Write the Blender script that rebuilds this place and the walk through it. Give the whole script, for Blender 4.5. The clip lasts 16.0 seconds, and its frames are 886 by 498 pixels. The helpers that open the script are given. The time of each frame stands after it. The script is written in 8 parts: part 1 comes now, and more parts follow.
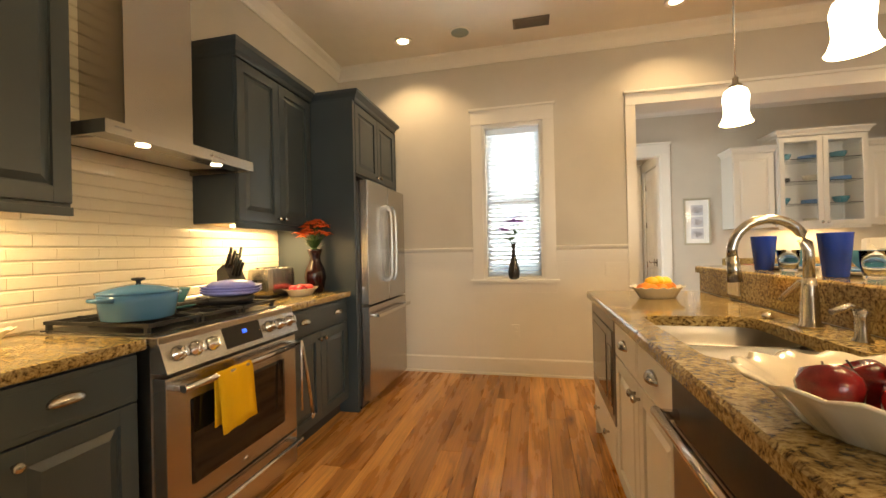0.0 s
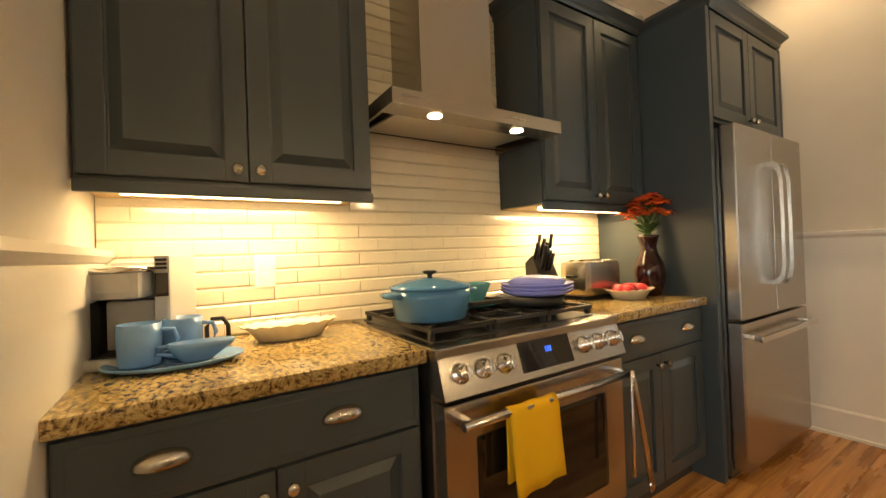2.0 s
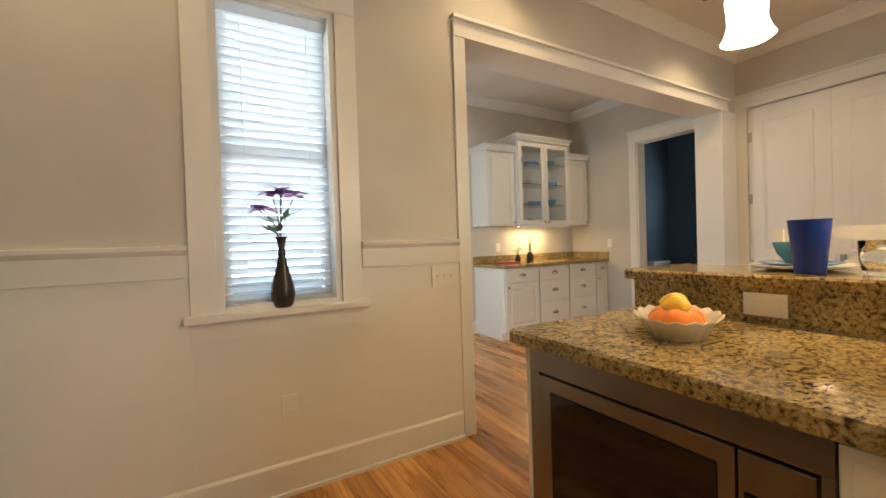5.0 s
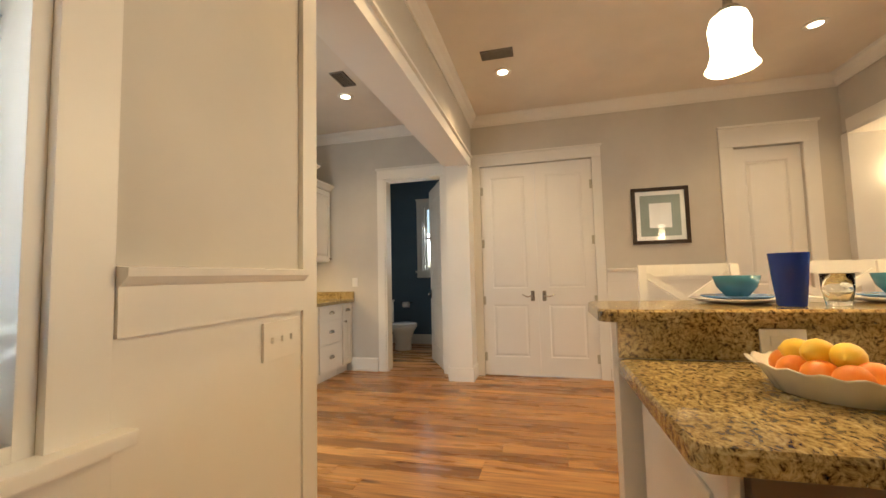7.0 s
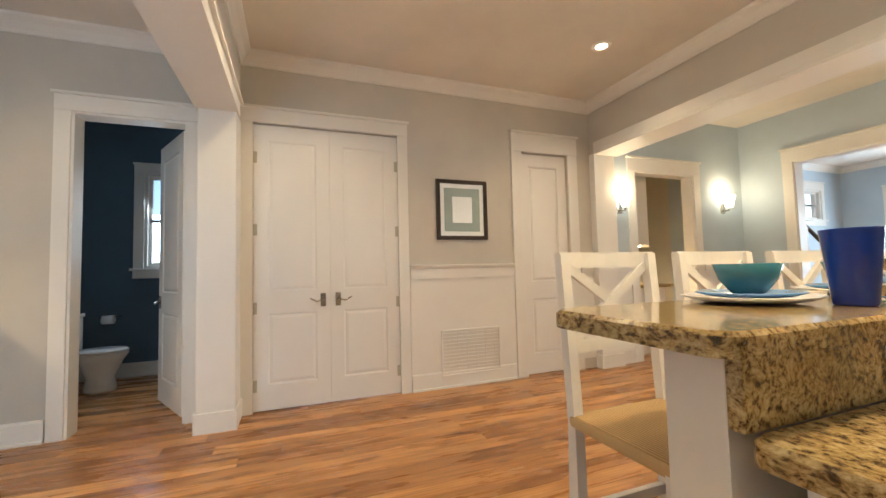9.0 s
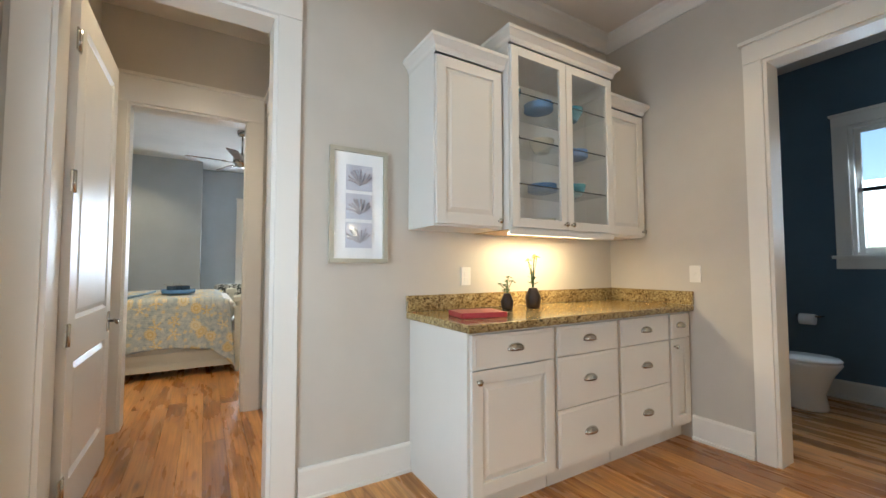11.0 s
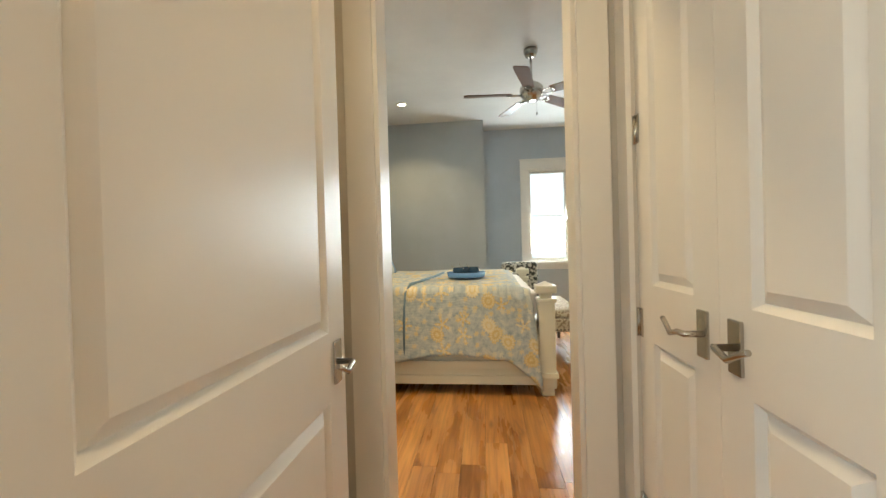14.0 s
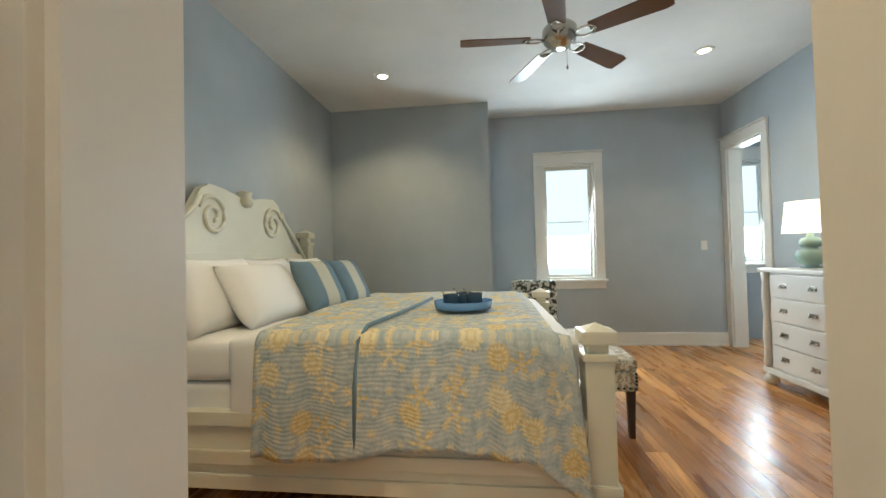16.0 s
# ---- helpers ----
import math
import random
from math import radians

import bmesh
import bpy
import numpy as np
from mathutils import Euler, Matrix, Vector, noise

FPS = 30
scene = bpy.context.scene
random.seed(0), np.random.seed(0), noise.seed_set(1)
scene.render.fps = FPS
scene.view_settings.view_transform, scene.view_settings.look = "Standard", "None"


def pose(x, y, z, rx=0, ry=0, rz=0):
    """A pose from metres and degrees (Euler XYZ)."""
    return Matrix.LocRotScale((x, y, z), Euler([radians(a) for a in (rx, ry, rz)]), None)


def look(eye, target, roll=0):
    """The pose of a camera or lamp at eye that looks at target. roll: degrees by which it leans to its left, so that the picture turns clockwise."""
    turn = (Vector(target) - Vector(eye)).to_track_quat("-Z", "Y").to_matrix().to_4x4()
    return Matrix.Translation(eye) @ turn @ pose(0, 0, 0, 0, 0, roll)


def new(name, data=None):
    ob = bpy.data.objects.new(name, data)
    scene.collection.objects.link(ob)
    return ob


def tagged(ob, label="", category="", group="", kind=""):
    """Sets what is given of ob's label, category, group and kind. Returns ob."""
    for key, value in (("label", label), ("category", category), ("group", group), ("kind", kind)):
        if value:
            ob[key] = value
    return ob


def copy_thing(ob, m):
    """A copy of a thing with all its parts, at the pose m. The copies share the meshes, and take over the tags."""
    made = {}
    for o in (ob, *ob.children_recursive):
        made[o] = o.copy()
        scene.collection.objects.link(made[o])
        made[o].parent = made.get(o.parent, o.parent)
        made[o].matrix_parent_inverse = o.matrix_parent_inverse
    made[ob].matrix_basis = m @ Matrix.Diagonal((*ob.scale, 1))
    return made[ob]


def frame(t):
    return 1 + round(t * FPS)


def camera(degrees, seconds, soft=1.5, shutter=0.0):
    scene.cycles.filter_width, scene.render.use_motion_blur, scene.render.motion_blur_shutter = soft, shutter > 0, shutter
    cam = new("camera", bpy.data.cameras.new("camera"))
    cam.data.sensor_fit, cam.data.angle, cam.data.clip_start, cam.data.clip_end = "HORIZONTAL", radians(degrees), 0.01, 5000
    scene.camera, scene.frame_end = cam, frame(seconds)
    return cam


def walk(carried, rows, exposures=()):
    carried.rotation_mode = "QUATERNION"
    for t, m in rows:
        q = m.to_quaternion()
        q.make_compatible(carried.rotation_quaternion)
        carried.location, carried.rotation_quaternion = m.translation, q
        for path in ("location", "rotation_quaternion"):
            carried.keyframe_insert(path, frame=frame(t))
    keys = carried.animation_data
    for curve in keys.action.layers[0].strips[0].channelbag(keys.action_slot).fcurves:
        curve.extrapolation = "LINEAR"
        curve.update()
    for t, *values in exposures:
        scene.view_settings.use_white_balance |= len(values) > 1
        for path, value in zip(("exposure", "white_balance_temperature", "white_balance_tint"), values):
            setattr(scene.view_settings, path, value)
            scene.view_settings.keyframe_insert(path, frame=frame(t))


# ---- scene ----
cam = camera(96.2, 16.0)
PATH = [
    (0, (-0.109, -0.104, 1.205), (-0.555, 1.846, 1.212), -1.3),
    (0.5, (-0.264, 0.046, 1.195), (-0.736, 1.989, 1.223), -1.5),
    (1, (-0.355, 0.199, 1.19), (-1.304, 1.959, 1.201), -1.7),
    (1.5, (-0.423, 0.332, 1.187), (-1.854, 1.729, 1.188), -1.9),
    (2, (-0.493, 0.491, 1.182), (-2.179, 1.566, 1.2), -2.1),
    (2.5, (-0.531, 0.738, 1.187), (-2.187, 1.86, 1.188), -1.8),
    (3, (-0.524, 0.957, 1.194), (-1.852, 2.452, 1.156), -1.5),
    (3.5, (-0.55, 1.14, 1.198), (-1.328, 2.981, 1.145), -1.9),
    (4, (-0.571, 1.279, 1.192), (-0.759, 3.27, 1.169), -1.9),
    (4.5, (-0.572, 1.473, 1.19), (-0.134, 3.424, 1.176), -2.0),
    (5, (-0.603, 1.682, 1.201), (0.408, 3.407, 1.172), -1.8),
    (5.2, (-0.612, 1.786, 1.199), (0.587, 3.386, 1.175), -1.8),
    (7.3, (-0.43, 3.035, 1.190), (1.556, 3.205, 1.328), -1.2),
    (7.5, (-0.31, 3.082, 1.182), (1.685, 2.990, 1.319), -1.1),
    (8, (-0.082, 3.136, 1.176), (1.780, 2.423, 1.322), -1.3),
    (8.5, (0.21, 3.226, 1.177), (1.947, 2.241, 1.281), -1.3),
    (9, (0.497, 3.327, 1.169), (2.365, 2.62, 1.276), -1.4),
    (9.5, (0.769, 3.383, 1.179), (2.765, 3.352, 1.305), -1.7),
    (10, (0.989, 3.422, 1.166), (2.834, 4.18, 1.316), -1.2),
    (10.2, (1.055, 3.491, 1.159), (2.774, 4.501, 1.317), -1.0),
    (12.3, (1.662, 4.712, 1.204), (1.521, 6.707, 1.216), -0.8),
    (12.5, (1.649, 4.876, 1.2), (1.386, 6.858, 1.221), -0.8),
    (13, (1.598, 5.266, 1.19), (1.11, 7.206, 1.211), -0.9),
    (13.5, (1.464, 5.706, 1.185), (0.923, 7.631, 1.197), -1.6),
    (14, (1.275, 5.946, 1.17), (1.057, 7.934, 1.152), -1.6),
    (14.5, (1.213, 6.221, 1.178), (1.304, 8.218, 1.19), -1.3),
    (15, (1.204, 6.544, 1.16), (1.104, 8.542, 1.196), -1.6),
    (15.5, (1.252, 6.903, 1.168), (1.068, 8.895, 1.204), -1.3),
    (16, (1.255, 7.213, 1.182), (1.018, 9.203, 1.226), -1.4),
]
EXPOSURES = [(0.0, 0.74, 7650, 7), (2.0, 0.62, 7350, 7), (2.5, 0.62, 7100, 7), (3.0, 0.76, 6200, 5), (3.5, 0.64, 6050, 6), (4.2, 0.60, 6200, 5), (5.2, 0.47, 6650, 5), (7.5, 0.82, 6900, 6), (8.0, 0.86, 6400, 5), (8.5, 0.88, 6250, 5),
             (9.3, 0.84, 5600, 4), (10.2, 0.76, 5550, 3), (12.5, 0.72, 6200, 3), (13.0, 0.56, 6250, 3), (13.5, 0.68, 6150, 2), (14.0, 0.90, 6500, 0), (14.5, 0.76, 6600, -1), (15.0, 0.66, 6000, -2), (15.5, 0.62, 6050, -3), (16.0, 0.64, 5950, -2)]
walk(cam, [(t, look(e, g, r)) for t, e, g, r in PATH], EXPOSURES)

# ---------------- world, sun ----------------
world = bpy.data.worlds.new("world")
scene.world = world
world.use_nodes = True
wn = world.node_tree.nodes
sky = wn.new("ShaderNodeTexSky")
sky.sky_type = "NISHITA"
sky.sun_disc = False
sky.sun_elevation = radians(48)
sky.sun_rotation = radians(176)
wn["Background"].inputs["Strength"].default_value = 0.15
world.node_tree.links.new(sky.outputs[0], wn["Background"].inputs[0])
sun_data = bpy.data.lights.new("sun", "SUN")
sun_data.energy, sun_data.angle, sun_data.color = 2.5, radians(0.5), (1, 0.95, 0.88)
sun = new("sun", sun_data)
sun.matrix_world = look((2.6, -9, 13.3), (2, 3, 0))

WARM = (1.0, 0.70, 0.36)
WARM2 = (1.0, 0.72, 0.42)


def area_lamp(name, loc, target, sx, sy, watts, color, shape="RECTANGLE"):
    d = bpy.data.lights.new(name, "AREA")
    d.shape, d.size, d.size_y, d.energy, d.color = shape, sx, sy, watts, color
    ob = new(name, d)
    ob.matrix_world = look(loc, target)
    return ob


def spot_lamp(name, loc, target, watts, color, angle=110, radius=0.05):
    d = bpy.data.lights.new(name, "SPOT")
    d.energy, d.color, d.spot_size, d.spot_blend, d.shadow_soft_size = watts, color, radians(angle), 0.6, radius
    ob = new(name, d)
    ob.matrix_world = look(loc, target)
    return ob


def point_lamp(name, loc, watts, color, radius=0.04):
    d = bpy.data.lights.new(name, "POINT")
    d.energy, d.color, d.shadow_soft_size = watts, color, radius
    ob = new(name, d)
    ob.location = loc
    return ob


# ---------------- materials ----------------
def principled(name, color, rough=0.5, metal=0.0, spec=0.5):
    m = bpy.data.materials.new(name)
    m.use_nodes = True
    b = m.node_tree.nodes["Principled BSDF"]
    b.inputs["Base Color"].default_value = (*color, 1)
    b.inputs["Roughness"].default_value = rough
    b.inputs["Metallic"].default_value = metal
    b.inputs["Specular IOR Level"].default_value = spec
    return m, m.node_tree.nodes, m.node_tree.links, b


def coords(n, l, scale=(1, 1, 1), kind="Object"):
    tc = n.new("ShaderNodeTexCoord")
    mp = n.new("ShaderNodeMapping")
    mp.inputs["Scale"].default_value = scale
    l.new(tc.outputs[kind], mp.inputs["Vector"])
    return mp.outputs["Vector"]


def tex_noise(n, l, vec, scale, detail=4.0, rough=0.55):
    t = n.new("ShaderNodeTexNoise")
    t.inputs["Scale"].default_value = scale
    t.inputs["Detail"].default_value = detail
    t.inputs["Roughness"].default_value = rough
    l.new(vec, t.inputs["Vector"])
    return t.outputs["Fac"]


def ramp(n, l, fac, stops):
    r = n.new("ShaderNodeValToRGB")
    e = r.color_ramp.elements
    while len(e) < len(stops):
        e.new(0.5)
    for i, (p, c) in enumerate(stops):
        e[i].position = p
        e[i].color = (*c, 1)
    l.new(fac, r.inputs["Fac"])
    return r.outputs["Color"]


def bump(n, l, b, height, strength, dist=0.01):
    k = n.new("ShaderNodeBump")
    k.inputs["Strength"].default_value = strength
    k.inputs["Distance"].default_value = dist
    l.new(height, k.inputs["Height"])
    l.new(k.outputs["Normal"], b.inputs["Normal"])


def shade(c, f):
    return tuple(min(1.0, v * f) for v in c)


def painted(name, color, rough=0.6, grain=180, strength=0.08, vary=0.06, spec=0.4):
    """Rolled or brushed paint: faint blotches, an orange-peel relief and uneven gloss."""
    m, n, l, b = principled(name, color, rough, 0, spec)
    v = coords(n, l)
    big = tex_noise(n, l, v, 1.7, 5)
    l.new(ramp(n, l, big, [(0.3, shade(color, 1 - vary)), (0.7, shade(color, 1 + vary))]), b.inputs["Base Color"])
    fine = tex_noise(n, l, v, grain, 2)
    bump(n, l, b, fine, strength, 0.002)
    mr = n.new("ShaderNodeMapRange")
    mr.inputs["To Min"].default_value, mr.inputs["To Max"].default_value = max(0, rough - 0.08), min(1, rough + 0.08)
    l.new(tex_noise(n, l, v, 6, 4), mr.inputs["Value"])
    l.new(mr.outputs["Result"], b.inputs["Roughness"])
    return m


M = {}
M["wall"] = painted("wall_paint_greige", (0.56, 0.52, 0.455), 0.75)
M["wall_blue"] = painted("wall_paint_pale_blue", (0.48, 0.555, 0.61), 0.75)
M["wall_bed"] = painted("wall_paint_blue_grey", (0.43, 0.47, 0.50), 0.78)
M["wall_bath"] = painted("wall_paint_deep_blue", (0.085, 0.135, 0.185), 0.7)
M["ceil"] = painted("ceiling_paint", (0.74, 0.69, 0.61), 0.85)
M["ceil_bed"] = painted("ceiling_paint_white", (0.72, 0.71, 0.69), 0.85)
M["trim"] = painted("trim_paint_white", (0.76, 0.73, 0.67), 0.38, 90, 0.05, 0.03, 0.5)
M["door"] = painted("door_paint_white", (0.76, 0.73, 0.68), 0.33, 90, 0.05, 0.03, 0.5)
M["cab_blue"] = painted("cabinet_paint_slate", (0.043, 0.057, 0.065), 0.36, 120, 0.06, 0.1, 0.5)
M["cab_white"] = painted("cabinet_paint_white", (0.74, 0.71, 0.65), 0.34, 120, 0.05, 0.03, 0.5)
M["toe"] = painted("toe_kick_dark", (0.03, 0.03, 0.03), 0.6)
M["bedwood"] = painted("bed_paint_cream", (0.70, 0.67, 0.54), 0.42, 60, 0.15, 0.06)
M["plate_white"] = painted("switch_plate", (0.78, 0.75, 0.69), 0.35, 50, 0.0, 0.01)
M["ceramic_white"] = painted("glazed_ceramic_cream", (0.72, 0.66, 0.53), 0.16, 30, 0.03, 0.05, 0.6)
M["ceramic_teal"] = painted("glazed_teal", (0.055, 0.20, 0.25), 0.14, 30, 0.03, 0.12, 0.6)
M["ceramic_blue"] = painted("glazed_light_blue", (0.13, 0.27, 0.52), 0.16, 30, 0.03, 0.08, 0.6)
M["enamel_blue"] = painted("enamelled_iron_blue", (0.06, 0.19, 0.36), 0.14, 30, 0.03, 0.10, 0.6)
M["navy_glaze"] = painted("navy_stoneware", (0.02, 0.05, 0.09), 0.25, 30, 0.03, 0.12)
M["peri"] = painted("periwinkle_glaze", (0.20, 0.23, 0.62), 0.2, 30, 0.02, 0.06)
M["cup_blue"] = painted("cobalt_cup", (0.012, 0.045, 0.33), 0.18, 30, 0.02, 0.08)
M["black"] = painted("black_enamel", (0.012, 0.012, 0.013), 0.35, 60, 0.1, 0.1)
M["iron"] = painted("cast_iron", (0.018, 0.018, 0.019), 0.55, 220, 0.4, 0.15)
M["red"] = painted("red_glaze", (0.42, 0.03, 0.04), 0.3, 40, 0.05, 0.1)
M["maroon"] = painted("dark_red_glass_glaze", (0.016, 0.003, 0.003), 0.15, 20, 0.02, 0.4, 0.4)
M["vase_dark"] = painted("dark_bronze_glaze", (0.03, 0.024, 0.02), 0.22, 20, 0.05, 0.2)
M["petal_red"] = painted("orange_red_petal", (0.92, 0.17, 0.05), 0.6, 60, 0.1, 0.2)
M["petal_purple"] = painted("purple_petal", (0.36, 0.14, 0.48), 0.6, 60, 0.1, 0.25)
M["petal_yellow"] = painted("yellow_petal", (0.75, 0.5, 0.06), 0.6, 60, 0.1, 0.2)
M["leaf"] = painted("green_stem", (0.05, 0.11, 0.03), 0.55, 60, 0.1, 0.25)
M["white_cloth"] = painted("white_cotton", (0.80, 0.79, 0.77), 0.85, 400, 0.25, 0.03, 0.2)
M["plastic_silver"] = painted("silver_plastic", (0.42, 0.42, 0.42), 0.35, 60, 0.03, 0.04)
M["pale_wood"] = painted("bare_maple_ply", (0.52, 0.36, 0.18), 0.5, 60, 0.05, 0.12)
M["dark_wood"] = painted("dark_wood", (0.035, 0.02, 0.012), 0.4, 60, 0.1, 0.2)
M["ceramic_mint"] = painted("sea_green_glass", (0.33, 0.46, 0.40), 0.12, 20, 0.02, 0.05, 0.6)
M["toilet"] = painted("vitreous_china", (0.8, 0.79, 0.76), 0.1, 20, 0.0, 0.01, 0.6)
M["vent_grey"] = painted("vent_paint_grey", (0.17, 0.15, 0.125), 0.6)
M["print_paper"] = painted("print_paper", (0.72, 0.71, 0.70), 0.8, 200, 0.05, 0.05)
M["print_lilac"] = painted("print_lilac_paper", (0.46, 0.46, 0.51), 0.8, 90, 0.05, 0.12)
M["print_ink"] = painted("print_ink", (0.40, 0.37, 0.38), 0.8, 90, 0.05, 0.2)
M["mat_green"] = painted("sage_mat_board", (0.26, 0.30, 0.27), 0.85, 200, 0.05, 0.04)
M["frame_silver"] = painted("champagne_frame", (0.42, 0.39, 0.30), 0.32, 60, 0.06, 0.1, 0.6)


def metal(name, color, rough, stretch=(1, 1, 60), strength=0.008):
    m, n, l, b = principled(name, color, rough, 1.0)
    v = coords(n, l, stretch)
    f = tex_noise(n, l, v, 12, 3)
    mr = n.new("ShaderNodeMapRange")
    mr.inputs["To Min"].default_value, mr.inputs["To Max"].default_value = rough - 0.02, rough + 0.03
    l.new(f, mr.inputs["Value"])
    l.new(mr.outputs["Result"], b.inputs["Roughness"])
    l.new(ramp(n, l, tex_noise(n, l, v, 3, 3), [(0.3, shade(color, 0.985)), (0.7, shade(color, 1.015))]), b.inputs["Base Color"])
    if strength > 0:
        bump(n, l, b, f, strength, 0.002)
    return m


M["steel"], _, _, _b = principled("brushed_stainless", (0.46, 0.43, 0.39), 0.27, 1.0)
_b.inputs["Anisotropic"].default_value = 0.65
M["sink_steel"] = metal("sink_stainless", (0.36, 0.34, 0.31), 0.3, (1, 1, 1), 0.004)
M["filter_steel"] = metal("brushed_filter_steel", (0.58, 0.54, 0.48), 0.42, (60, 1, 1), 0.02)
# darker copy of the stainless, with shade put into its base colour
M["steel_dark"] = metal("shaded_stainless", (0.30, 0.28, 0.26), 0.3)
M["chrome"] = metal("polished_nickel", (0.66, 0.63, 0.58), 0.14, (1, 1, 1), 0.0)
M["nickel"] = metal("satin_nickel", (0.50, 0.47, 0.42), 0.24, (1, 1, 1), 0.01)

# dark display glass and oven window
M["glass_black"], _, _, _b = principled("black_glass", (0.008, 0.006, 0.005), 0.06)


def clear_glass(name, color=(1, 1, 1), rough=0.0):
    m, n, l, b = principled(name, color, rough)
    b.inputs["Transmission Weight"].default_value = 1.0
    b.inputs["IOR"].default_value = 1.45
    return m


M["glass"] = clear_glass("clear_glass", (0.97, 0.99, 0.99))
M["glass"].node_tree.nodes["Principled BSDF"].inputs["IOR"].default_value = 1.2
M["glass_pane"] = clear_glass("window_glass", (1, 1, 1))


def glow(name, color, strength):
    m = bpy.data.materials.new(name)
    m.use_nodes = True
    n = m.node_tree.nodes
    b = n["Principled BSDF"]
    b.inputs["Base Color"].default_value = (*color, 1)
    b.inputs["Emission Color"].default_value = (*color, 1)
    b.inputs["Emission Strength"].default_value = strength
    return m


M["bulb"] = glow("lamp_glass_lit", (1.0, 0.86, 0.62), 6.0)
M["can"] = glow("downlight_lens", (1.0, 0.84, 0.6), 7.0)
M["strip"] = glow("under_cabinet_strip", (1.0, 0.8, 0.5), 6.0)
M["clock"] = glow("clock_digits", (0.02, 0.12, 1.0), 1.6)
M["lampshade"] = glow("lit_linen_shade", (1.0, 0.86, 0.68), 1.1)


def granite_mat():
    m, n, l, b = principled("speckled_granite", (0.3, 0.22, 0.11), 0.12, 0, 0.6)
    v = coords(n, l, (0.8, 1.15, 1.15))
    warp = n.new("ShaderNodeVectorMath")
    warp.operation = "ADD"
    nz = n.new("ShaderNodeTexNoise")
    nz.inputs["Scale"].default_value = 17
    l.new(v, nz.inputs["Vector"])
    sc = n.new("ShaderNodeVectorMath")
    sc.operation = "SCALE"
    sc.inputs["Scale"].default_value = 0.05
    l.new(nz.outputs["Color"], sc.inputs[0])
    l.new(v, warp.inputs[0])
    l.new(sc.outputs[0], warp.inputs[1])
    f = tex_noise(n, l, warp.outputs[0], 74, 6, 0.64)
    col = ramp(n, l, f, [(0.325, (0.026, 0.018, 0.010)), (0.40, (0.12, 0.075, 0.030)), (0.45, (0.28, 0.195, 0.08)), (0.54, (0.43, 0.325, 0.145)), (0.67, (0.56, 0.46, 0.25))])
    # small black grains and grey quartz flecks
    vo = n.new("ShaderNodeTexVoronoi")
    vo.inputs["Scale"].default_value = 95
    l.new(warp.outputs[0], vo.inputs["Vector"])
    spots = ramp(n, l, vo.outputs["Distance"], [(0.0, (0.06, 0.045, 0.03)), (0.18, (0.12, 0.09, 0.05)), (0.27, (1, 1, 1))])
    mx = n.new("ShaderNodeMix")
    mx.data_type, mx.blend_type = "RGBA", "MULTIPLY"
    mx.inputs["Factor"].default_value = 0.4
    l.new(col, mx.inputs["A"])
    l.new(spots, mx.inputs["B"])
    big = tex_noise(n, l, v, 4.5, 3)
    mx2 = n.new("ShaderNodeMix")
    mx2.data_type, mx2.blend_type = "RGBA", "MULTIPLY"
    mx2.inputs["Factor"].default_value = 1.0
    l.new(mx.outputs["Result"], mx2.inputs["A"])
    l.new(ramp(n, l, big, [(0.35, (0.70, 0.66, 0.60)), (0.65, (1.08, 1.06, 1.0))]), mx2.inputs["B"])
    l.new(mx2.outputs["Result"], b.inputs["Base Color"])
    return m


M["granite"] = granite_mat()


